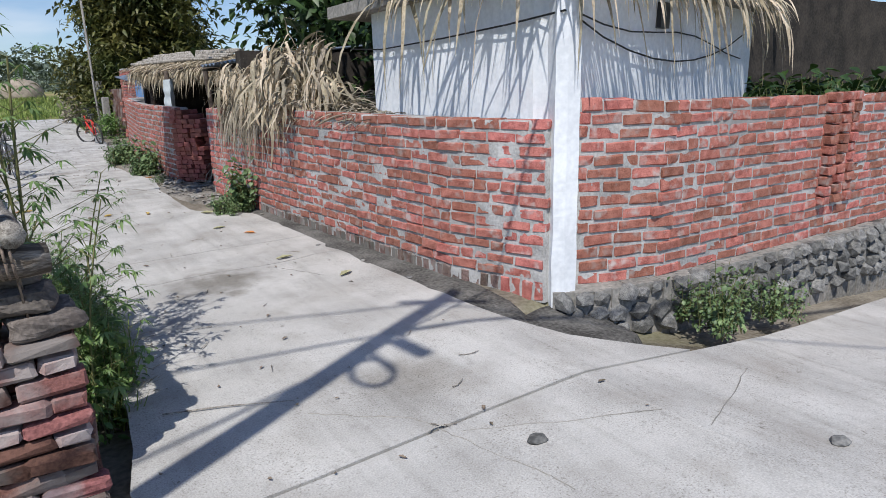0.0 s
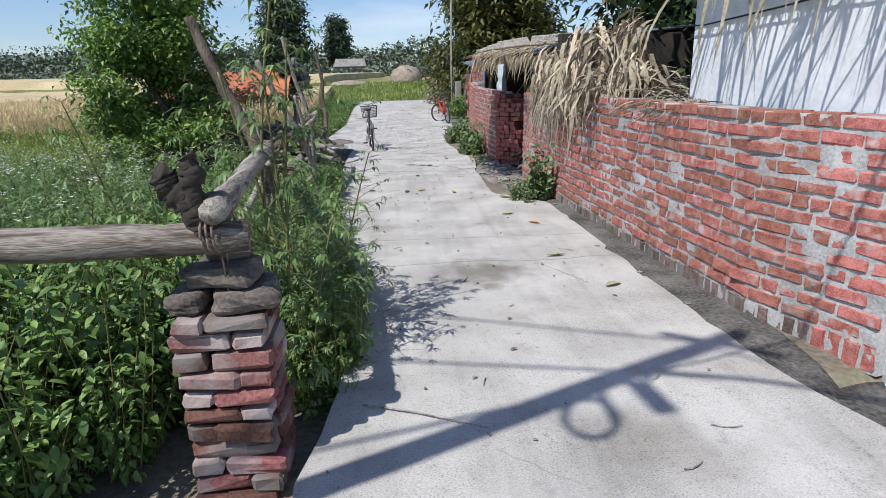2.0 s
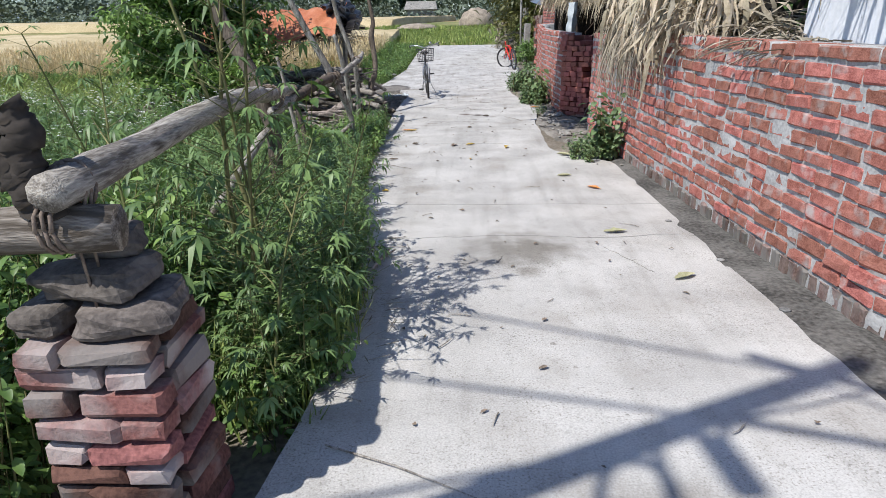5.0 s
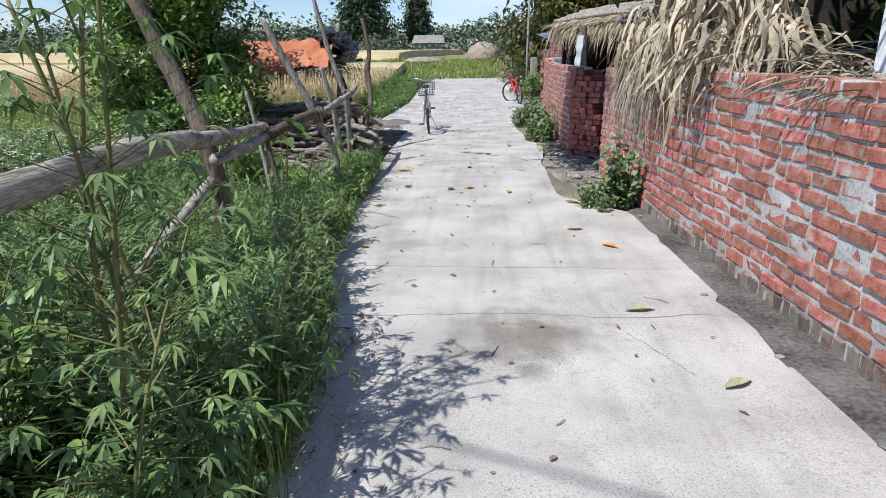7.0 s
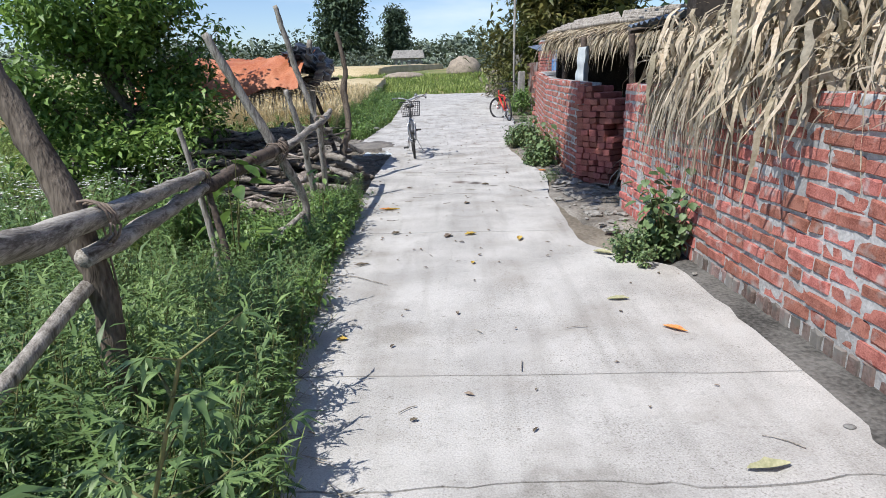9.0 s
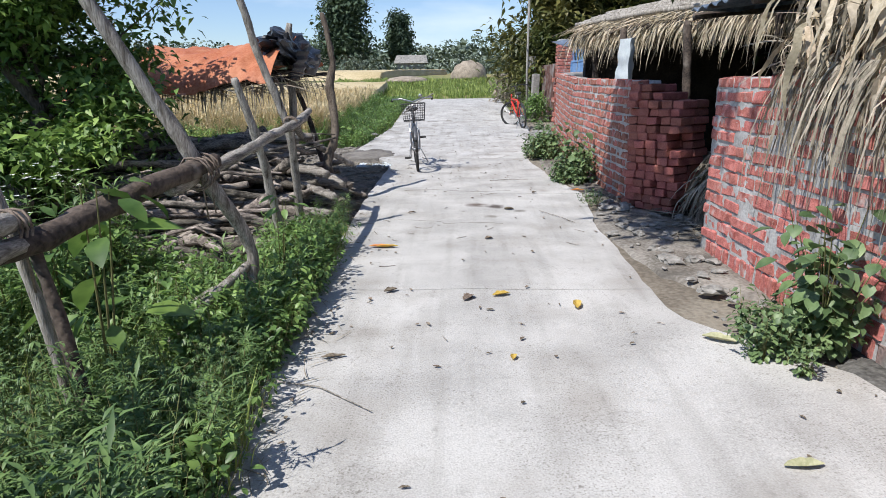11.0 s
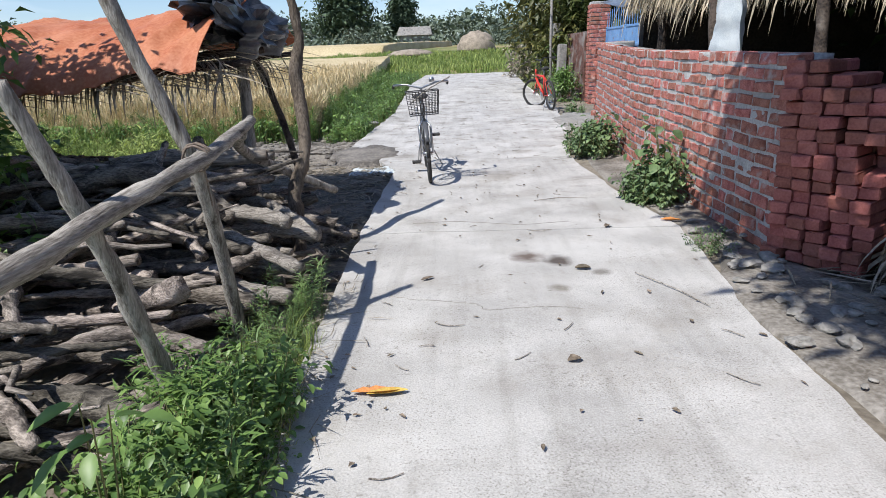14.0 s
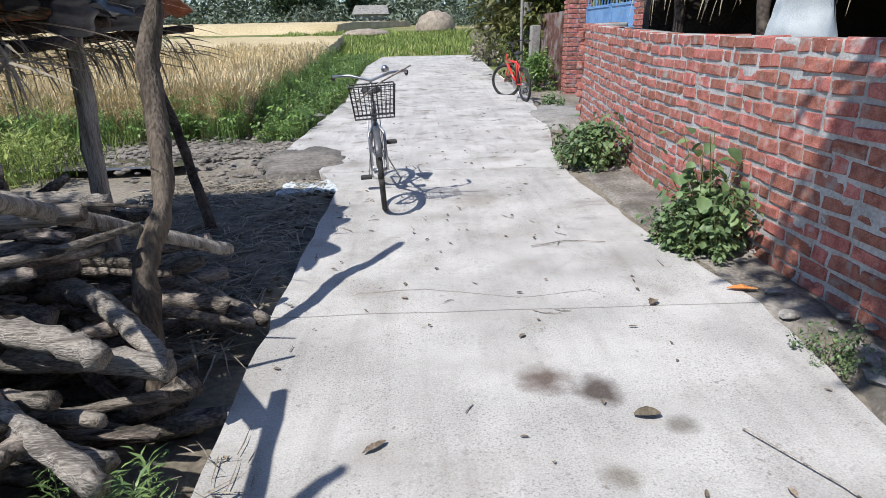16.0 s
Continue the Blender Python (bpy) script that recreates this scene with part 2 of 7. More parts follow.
WOOD_Y = surface("weathered_rail", (0.15, 0.132, 0.112), (0.46, 0.425, 0.375), 4, 30, 0.9, 0.8, 0.012, stretch=(7, 0.8, 7), stain=(0.08, 0.065, 0.05), stain_at=(0.56, 0.70), stain_scale=5)
WOOD_X = surface("weathered_cross_rail", (0.105, 0.088, 0.072), (0.35, 0.31, 0.265), 4, 30, 0.9, 0.8, 0.012, stretch=(0.8, 7, 7), stain=(0.08, 0.065, 0.05), stain_at=(0.50, 0.64), stain_scale=5)
DARK_WOOD = surface("dark_wood", (0.035, 0.028, 0.024), (0.13, 0.10, 0.08), 5, 40, 0.9, 0.9, 0.015, stain=(0.22, 0.19, 0.16), stain_at=(0.58, 0.74), stain_scale=6)
BARK = surface("bark", (0.06, 0.047, 0.036), (0.17, 0.14, 0.11), 5, 40, 0.95, 0.9, 0.02, stretch=(2, 2, 0.5))
LOG = surface("firewood", (0.085, 0.072, 0.06), (0.36, 0.315, 0.268), 4, 36, 0.95, 1.0, 0.02, vary=0.5, stretch=(1.2, 3.4, 3.4), stain=(0.035, 0.03, 0.026), stain_at=(0.50, 0.66), stain_scale=5)
PALE_LOG = surface("bleached_log", (0.13, 0.115, 0.10), (0.46, 0.42, 0.37), 5, 40, 0.95, 1.0, 0.02, stretch=(0.8, 5, 5), stain=(0.06, 0.05, 0.042), stain_at=(0.56, 0.70), stain_scale=5)
STRAW = surface("dry_leaf", (0.34, 0.28, 0.19), (0.60, 0.52, 0.39), 6, 50, 0.8, 0.2, 0.004, island=0.35, thin=0.15)
GREY_STRAW = surface("old_dry_leaf", (0.19, 0.165, 0.125), (0.38, 0.335, 0.26), 6, 50, 0.85, 0.2, 0.004, island=0.35, thin=0.1)
WHEAT = surface("ripe_wheat", (0.46, 0.37, 0.20), (0.66, 0.55, 0.34), 0.35, 9, 0.85, 0.2, 0.01, island=0.25, thin=0.2)
WALL_WEED = surface("wall_weed_leaf", (0.075, 0.13, 0.05), (0.185, 0.27, 0.11), 1.2, 12, 0.5, 0.15, 0.004, island=0.4, spec=0.5, thin=0.2)
WEED = surface("weed_leaf", (0.088, 0.168, 0.042), (0.205, 0.325, 0.088), 1.2, 12, 0.45, 0.15, 0.004, island=0.42, spec=0.5, thin=0.28)
HEMP = surface("hemp_leaf", (0.105, 0.185, 0.06), (0.22, 0.325, 0.115), 1.2, 12, 0.48, 0.15, 0.004, island=0.35, spec=0.5, thin=0.28)
GRASS = surface("grass_blade", (0.16, 0.235, 0.055), (0.33, 0.395, 0.125), 0.8, 9, 0.65, 0.1, 0.003, island=0.45, thin=0.28)
TREE_LEAF = surface("tree_leaf", (0.085, 0.165, 0.038), (0.235, 0.365, 0.088), 0.9, 10, 0.5, 0.1, 0.004, island=0.4, spec=0.4, thin=0.28)
DARK_LEAF = surface("dark_leaf", (0.02, 0.045, 0.014), (0.05, 0.095, 0.022), 0.9, 10, 0.45, 0.1, 0.004, island=0.4, spec=0.4, thin=0.2)
MANGO_LEAF = surface("mango_leaf", (0.05, 0.075, 0.018), (0.16, 0.15, 0.045), 0.6, 8, 0.5, 0.1, 0.004, island=0.45, spec=0.4, thin=0.25)
LONE_LEAF = surface("lone_tree_leaf", (0.045, 0.075, 0.045), (0.085, 0.125, 0.07), 0.2, 2, 0.8, 0.2, 0.03, island=0.35)
# Leaf green paled and greyed: the haze of distance is held in the colour.
HAZED_LEAF = surface("hazed_leaf", (0.085, 0.115, 0.085), (0.145, 0.18, 0.13), 0.08, 1.2, 0.8, 0.2, 0.05, island=0.35)
STEM = surface("stem", (0.10, 0.13, 0.04), (0.22, 0.20, 0.09), 6, 40, 0.8, 0.2, 0.003)
PETAL = surface("white_petal", (0.70, 0.70, 0.64), (0.82, 0.82, 0.78), 9, 60, 0.8, 0.1, 0.002)
FIELD = surface("field_ground", (0.09, 0.12, 0.035), (0.24, 0.24, 0.09), 0.25, 6, 0.95, 0.5, 0.05, stain=(0.30, 0.24, 0.11), stain_at=(0.5, 0.62), stain_scale=0.12)
TARP = surface("orange_tarpaulin", (0.44, 0.135, 0.062), (0.57, 0.235, 0.125), 3, 40, 0.6, 0.3, 0.01, stain=(0.56, 0.43, 0.38), stain_at=(0.58, 0.62), stain_scale=1.0, thin=0.12)
BLACK_PLASTIC = surface("black_plastic", (0.012, 0.013, 0.016), (0.05, 0.055, 0.065), 4, 40, 0.35, 0.3, 0.01, spec=0.5)
SACK = surface("white_sack", (0.42, 0.47, 0.49), (0.62, 0.66, 0.66), 5, 120, 0.8, 0.3, 0.004)
BLUE_PAINT = surface("blue_paint", (0.10, 0.22, 0.42), (0.18, 0.34, 0.58), 4, 50, 0.5, 0.2, 0.003, stain=(0.20, 0.16, 0.13), stain_at=(0.62, 0.72), stain_scale=9)
TIN = surface("tin_sheet", (0.15, 0.20, 0.28), (0.32, 0.38, 0.46), 2, 30, 0.5, 0.2, 0.004, metal=0.5, stain=(0.12, 0.09, 0.07), stain_scale=3)
RUBBER = surface("tyre_rubber", (0.02, 0.02, 0.02), (0.055, 0.053, 0.05), 12, 80, 0.8, 0.2, 0.002)
STEEL = surface("bright_steel", (0.42, 0.42, 0.43), (0.62, 0.62, 0.62), 12, 90, 0.3, 0.1, 0.001, metal=1.0)
CYCLE_PAINT = surface("grey_cycle_paint", (0.05, 0.055, 0.06), (0.12, 0.12, 0.13), 12, 90, 0.4, 0.1, 0.001, spec=0.5)
RED_PAINT = surface("red_cycle_paint", (0.55, 0.03, 0.02), (0.68, 0.06, 0.04), 12, 90, 0.3, 0.1, 0.001, spec=0.5)
BLACK_PAINT = surface("black_cycle_paint", (0.012, 0.012, 0.014), (0.03, 0.03, 0.032), 12, 90, 0.4, 0.1, 0.001, spec=0.5)
ROPE = surface("rope", (0.13, 0.10, 0.082), (0.27, 0.215, 0.17), 30, 150, 0.95, 0.5, 0.003)
CABLE = surface("black_cable", (0.012, 0.012, 0.012), (0.03, 0.03, 0.03), 8, 60, 0.6, 0.1, 0.001)
YELLOW_LEAF = surface("yellow_leaf", (0.42, 0.27, 0.05), (0.62, 0.46, 0.12), 20, 90, 0.7, 0.2, 0.002)
BROWN_LEAF = surface("brown_leaf", (0.10, 0.078, 0.058), (0.26, 0.21, 0.155), 20, 90, 0.8, 0.2, 0.002, vary=0.3)
PALE_LEAF = surface("pale_leaf", (0.30, 0.30, 0.17), (0.46, 0.44, 0.28), 20, 90, 0.8, 0.2, 0.002)
PEEL = surface("orange_peel", (0.52, 0.17, 0.05), (0.66, 0.33, 0.10), 20, 90, 0.6, 0.2, 0.002)
# Near-black: shade put into the shed and yard walls; char on the stub.
SHADE_CHAR = surface("shade_and_char", (0.02, 0.018, 0.016), (0.06, 0.05, 0.042), 3, 30, 0.95, 0.4, 0.01)
DAMP = surface("damp_patch", (0.20, 0.19, 0.17), (0.30, 0.285, 0.26), 5, 50, 0.9, 0.3, 0.004)
WATER = surface("puddle_water", (0.06, 0.055, 0.045), (0.10, 0.09, 0.075), 1, 8, 0.08, 0.05, 0.004, spec=0.6)
# The hills' flat blue is distance haze put straight into their colour.
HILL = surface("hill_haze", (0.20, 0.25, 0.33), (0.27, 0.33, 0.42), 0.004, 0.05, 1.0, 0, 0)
HAY = surface("haystack", (0.20, 0.165, 0.125), (0.38, 0.32, 0.25), 2.5, 16, 0.95, 0.8, 0.06)


# ---- shape tools ----
class Geo:
    """Gathers vertices and faces for one mesh."""

    def __init__(self):
        self.v, self.f, self.m = [], [], []

    def add(self, verts, faces, mat=0):
        k = len(self.v)
        self.v.extend(tuple(p) for p in verts)
        self.f.extend(tuple(i + k for i in q) for q in faces)
        self.m.extend([mat] * len(faces))
        return self

    def tube(self, path, radii, sides=8, mat=0, wobble=0.0, squash=1.0):
        path = [Vector(p) for p in path]
        radii = [radii] * len(path) if isinstance(radii, (int, float)) else radii
        side, verts, faces = None, [], []
        for i, p in enumerate(path):
            way = (path[min(i + 1, len(path) - 1)] - path[max(i - 1, 0)]).normalized()
            if side is None:
                side = way.cross(Vector((0, 0, 1)) if abs(way.z) < 0.9 else Vector((1, 0, 0))).normalized()
            side = (side - way * side.dot(way)).normalized()
            up = way.cross(side)
            for a in range(sides):
                c, s = math.cos(2 * math.pi * a / sides), math.sin(2 * math.pi * a / sides)
                r = radii[i] * (1 + wobble * random.uniform(-1, 1))
                verts.append(p + side * c * r + up * s * r * squash)
        for i in range(len(path) - 1):
            for a in range(sides):
                b = (a + 1) % sides
                faces.append((i * sides + a, i * sides + b, (i + 1) * sides + b, (i + 1) * sides + a))
        faces.append(tuple(range(sides))[::-1])
        faces.append(tuple((len(path) - 1) * sides + a for a in range(sides)))
        return self.add(verts, faces, mat)

    def box(self, size, place=Matrix(), bevel=0.0, jig=0.0, mat=0):
        x, y, z = (s / 2 for s in size)
        b = min(bevel, x * 0.9, y * 0.9, z * 0.9)
        if b <= 0:
            verts = [Vector((i * x, j * y, k * z)) for i in (-1, 1) for j in (-1, 1) for k in (-1, 1)]
            faces = [(0, 1, 3, 2), (4, 6, 7, 5), (0, 4, 5, 1), (2, 3, 7, 6), (0, 2, 6, 4), (1, 5, 7, 3)]
        else:
            verts, idx, faces = [], {}, []
            for i in (-1, 1):
                for j in (-1, 1):
                    for k in (-1, 1):
                        for ax in range(3):
                            q = [i * (x - b), j * (y - b), k * (z - b)]
                            q[ax] += (i, j, k)[ax] * b
                            idx[i, j, k, ax] = len(verts)
                            verts.append(Vector(q))
            for ax in range(3):
                o = [a for a in range(3) if a != ax]
                for s in (-1, 1):
                    ring = []
                    for p, q in ((-1, -1), (1, -1), (1, 1), (-1, 1)):
                        c = [0, 0, 0]
                        c[ax], c[o[0]], c[o[1]] = s, p, q
                        ring.append(idx[(*c, ax)])
                    faces.append(tuple(ring if (s > 0) == (ax != 1) else ring[::-1]))
            for ax in range(3):
                o = [a for a in range(3) if a != ax]
                for p in (-1, 1):
                    for q in (-1, 1):
                        ring = []
                        for s, way in ((-1, o[0]), (1, o[0]), (1, o[1]), (-1, o[1])):
                            c = [0, 0, 0]
                            c[ax], c[o[0]], c[o[1]] = s, p, q
                            ring.append(idx[(*c, way)])
                        faces.append(tuple(ring))
            for i in (-1, 1):
                for j in (-1, 1):
                    for k in (-1, 1):
                        faces.append(tuple(idx[i, j, k, ax] for ax in range(3)))
        verts = [v + Vector((random.uniform(-jig, jig), random.uniform(-jig, jig), random.uniform(-jig, jig))) for v in verts]
        return self.add([place @ v for v in verts], faces, mat)

    def mesh(self, name, *mats, smooth=False):
        me = bpy.data.meshes.new(name)
        me.from_pydata(self.v, [], self.f)
        bm = bmesh.new()
        bm.from_mesh(me)
        bmesh.ops.recalc_face_normals(bm, faces=bm.faces)
        bm.to_mesh(me)
        bm.free()
        for mt in mats:
            me.materials.append(mt)
        if len(mats) > 1:
            me.polygons.foreach_set("material_index", self.m)
        if smooth:
            me.shade_smooth()
        me.update()
        return me


def part(name, geo, material, parent=None, label="", smooth=False):
    """One mesh object, under a thing where a parent is given."""
    mats = material if isinstance(material, (list, tuple)) else [material]
    ob = new(name, geo.mesh(name, *mats, smooth=smooth) if isinstance(geo, Geo) else geo)
    if parent:
        ob.parent = parent
    return tagged(ob, label) if label else ob


def thing(name, label, category, at=None, group="", kind=""):
    ob = new(name)
    ob.empty_display_size = 0.1
    if at is not None:
        ob.matrix_basis = at
    return tagged(ob, label, category, group, kind)


def smoothstep(a, b, x):
    u = min(1, max(0, (x - a) / (b - a)))
    return u * u * (3 - 2 * u)


def along(rows, y):
    """The value at y in rows of (y, value)."""
    return float(np.interp(y, [r[0] for r in rows], [r[1] for r in rows]))


def rise(y):
    """The height of the lane and the fields at y: level at first, then climbing gently."""
    near = 0.03 * 0.8 * math.log1p(math.exp(min(60, (y - 16) / 0.8)))
    return near + 0.022 * max(0, min(y, 110) - 35) - 0.03 * max(0, y - 110)


LEFT = [(-9, 0.2), (1.7, 0.22), (2.3, 0.27), (2.8, 0.33), (3.7, 0.36), (4.8, 0.16), (5.6, -0.02), (8, -0.21), (9.5, -0.28), (10.9, -0.34), (12, -0.38), (14.8, -0.4),
        (15.6, -0.75), (16.7, -1.3), (18.6, -1.22), (21.2, -1.08), (30, -1.4), (36, -1.1)]
RIGHT = [(1.72, 3.3), (2.0, 2.95), (2.24, 2.73), (2.7, 2.54), (3.0, 2.49), (3.8, 2.48), (5, 2.46), (6.5, 2.46), (7.3, 2.44), (7.75, 2.1), (8.05, 1.88), (9, 1.9), (10.2, 1.92), (11.3, 2.06), (12, 2.12), (13, 1.97), (14.2, 1.9), (15.3, 1.84),
         (16.2, 1.92), (17.5, 2.15), (21, 2.48), (27, 2.45), (36, 2.6)]


def dip(x, y):
    """The side lane falls away to the east, in front of the stone plinth."""
    return -(0.15 * max(0, min(x, 4.2) - 2.3) + 0.085 * max(0, min(x, 9) - 4.2)) * (1 - smoothstep(2.3, 3.0, y))


def ground_z(x, y):
    return rise(y) + dip(x, y)


def nz(x, y, z=0.0):
    return noise.noise(Vector((x, y, z)))


# ---- ground and lane ----
def build_ground():
    xs = sorted(set([-900, -500, -250, -130, -80, -50, -30, -20, -14, -10, -8] + [round(-6 + 0.25 * i, 2) for i in range(56)] + [8.5, 10, 12, 16, 22, 30, 50, 90, 200, 500, 900]))
    ys = sorted(set([-300, -120, -60, -30, -15, -9, -6, -4, -2] + [round(-1 + 0.25 * i, 2) for i in range(100)] + [24.5, 25.5, 27, 29, 31, 33, 35, 38, 42, 48, 55, 65, 80, 110, 140, 200, 400, 900, 2000]))
    g = Geo()
    verts = []
    for y in ys:
        for x in xs:
            z = ground_z(x, y) - 0.16 + 0.05 * nz(x * 0.6, y * 0.6) * (1 if abs(x) < 30 else 0)
            if 1.7 < x < 7.5 and 2.6 < y < 24:
                z += 0.13
            verts.append((x, y, z))
    w = len(xs)
    faces = [(j * w + i, j * w + i + 1, (j + 1) * w + i + 1, (j + 1) * w + i) for j in range(len(ys) - 1) for i in range(w - 1)]
    g.add(verts, faces)
    ob = part("ground", g, [FIELD, EARTH], smooth=True)
    for p in ob.data.polygons:
        c = p.center
        p.material_index = 1 if -4 < c.x < 12 and c.y < 24 else 0
    tagged(ob, "field earth with patches of grass and stubble", "ground", kind="structure")


def slab(name, y0, y1, cracked0, cracked1, lane):
    """One cast panel of the lane between two joints, with an uneven joint where it has cracked."""
    def edge(y, x, cracked):
        return y + (0.10 * nz(x * 1.3, y * 3) + 0.035 * nz(x * 6, y) if cracked else 0.006 * nz(x * 3, y))
    n_v, n_u = max(6, int((y1 - y0) / 0.16)), 26
    top = []
    for j in range(n_v + 1):
        v = j / n_v
        ym = y0 + (y1 - y0) * v
        rag = 0.035 * nz(0.0, ym * 3.1) + 0.02 * nz(5, ym * 9)
        xl = along(LEFT, ym) + rag
        xr = (along(RIGHT, ym) if ym >= 1.72 else 12.0) + 0.02 * nz(9, ym * 1.6) + 0.025 * nz(4, ym * 7)
        for i in range(n_u + 1):
            u = i / n_u
            x = xl + (xr - xl) * (u if ym >= 1.72 else u ** 2.0)
            y = edge(y0, x, cracked0) * (1 - v) + edge(y1, x, cracked1) * v
            top.append(Vector((x, y, ground_z(x, y) + 0.006 * nz(x * 2, y * 2))))
    w = n_u + 1
    faces = [(j * w + i, j * w + i + 1, (j + 1) * w + i + 1, (j + 1) * w + i) for j in range(n_v) for i in range(n_u)]
    ring = [i for i in range(w)] + [j * w + n_u for j in range(1, n_v + 1)] + [n_v * w + i for i in range(n_u - 1, -1, -1)] + [j * w for j in range(n_v - 1, 0, -1)]
    k = len(top)
    low = [top[i] - Vector((0, 0, 0.14)) for i in ring]
    for a in range(len(ring)):
        b = (a + 1) % len(ring)
        faces.append((ring[a], k + a, k + b, ring[b]))
    g = Geo().add(top + low, faces)
    part(name, g, CONCRETE, lane)


def build_lane():
    lane = thing("road_lane", "pale grey cast concrete village lane with joints", "lane", kind="structure")
    cuts = [(-9, 0), (1.715, 0), (1.725, 0), (4.85, 1), (5.68, 0), (8.5, 0), (11.95, 0), (15.4, 0), (18.9, 0), (22.4, 0), (26, 1), (29.5, 0), (35, 0)]
    for (a, ca), (b, cb) in zip(cuts, cuts[1:]):
        if b - a > 0.1:
            slab("concrete_slab", a + 0.005, b - 0.005, ca, cb, lane)


def patch(name, cx, cy, rx, ry, material, label, category, lift=0.012, ragged=0.35, kind="structure", base=None):
    """A thin irregular layer on the ground: mud, soil, stain or puddle."""
    g, verts = Geo(), []
    rings, n = 5, 40
    base = base or (lambda x, y: ground_z(x, y))
    for r in range(rings + 1):
        for a in range(n):
            t = 2 * math.pi * a / n
            k = (r / rings) * (1 + ragged * nz(cx + 1.6 * math.cos(t), cy + 1.6 * math.sin(t), 3) + 0.5 * ragged * nz(cx + 5 * math.cos(t), cy + 5 * math.sin(t), 9))
            x, y = cx + rx * k * math.cos(t), cy + ry * k * math.sin(t)
            verts.append((x, y, base(x, y) + lift * (1 - (r / rings) ** 3) + lift * 0.3 * nz(x * 6, y * 6) - (0.16 if r == rings and lift > 0.011 else 0)))
    faces = [(r * n + a, r * n + (a + 1) % n, (r + 1) * n + (a + 1) % n, (r + 1) * n + a) for r in range(rings) for a in range(n)]
    g.add(verts, faces)
    return tagged(part(name, g, material, smooth=True), label, category, kind=kind)


# ---- brickwork ----
def brick_mesh(material, length, height=0.075, depth=0.11, seed=0):
    random.seed(seed)
    return Geo().box((length, depth, height), Matrix(), 0.008, 0.0065).mesh("brick", material)


BRICKS = [brick_mesh(BRICK, 0.228, seed=s) for s in range(7)]
HEADERS = [brick_mesh(BRICK, 0.11, seed=20 + s) for s in range(4)]
SOLDIERS = [brick_mesh(DAMP_BRICK, 0.075, 0.12, 0.11, seed=40 + s) for s in range(3)]


class Line:
    """A bent line in plan, walked by length; the face looks to the left of its direction."""

    def __init__(self, pts):
        self.p = [Vector((x, y)) for x, y in pts]
        self.s = [0.0]
        for a, b in zip(self.p, self.p[1:]):
            self.s.append(self.s[-1] + (b - a).length)
        self.length = self.s[-1]

    def at(self, s):
        k = 0
        while k < len(self.p) - 2 and s > self.s[k + 1]:
            k += 1
        a, b = self.p[k], self.p[k + 1]
        t = (b - a).normalized()
        q = a + t * (s - self.s[k])
        return q, t, Vector((-t.y, t.x))


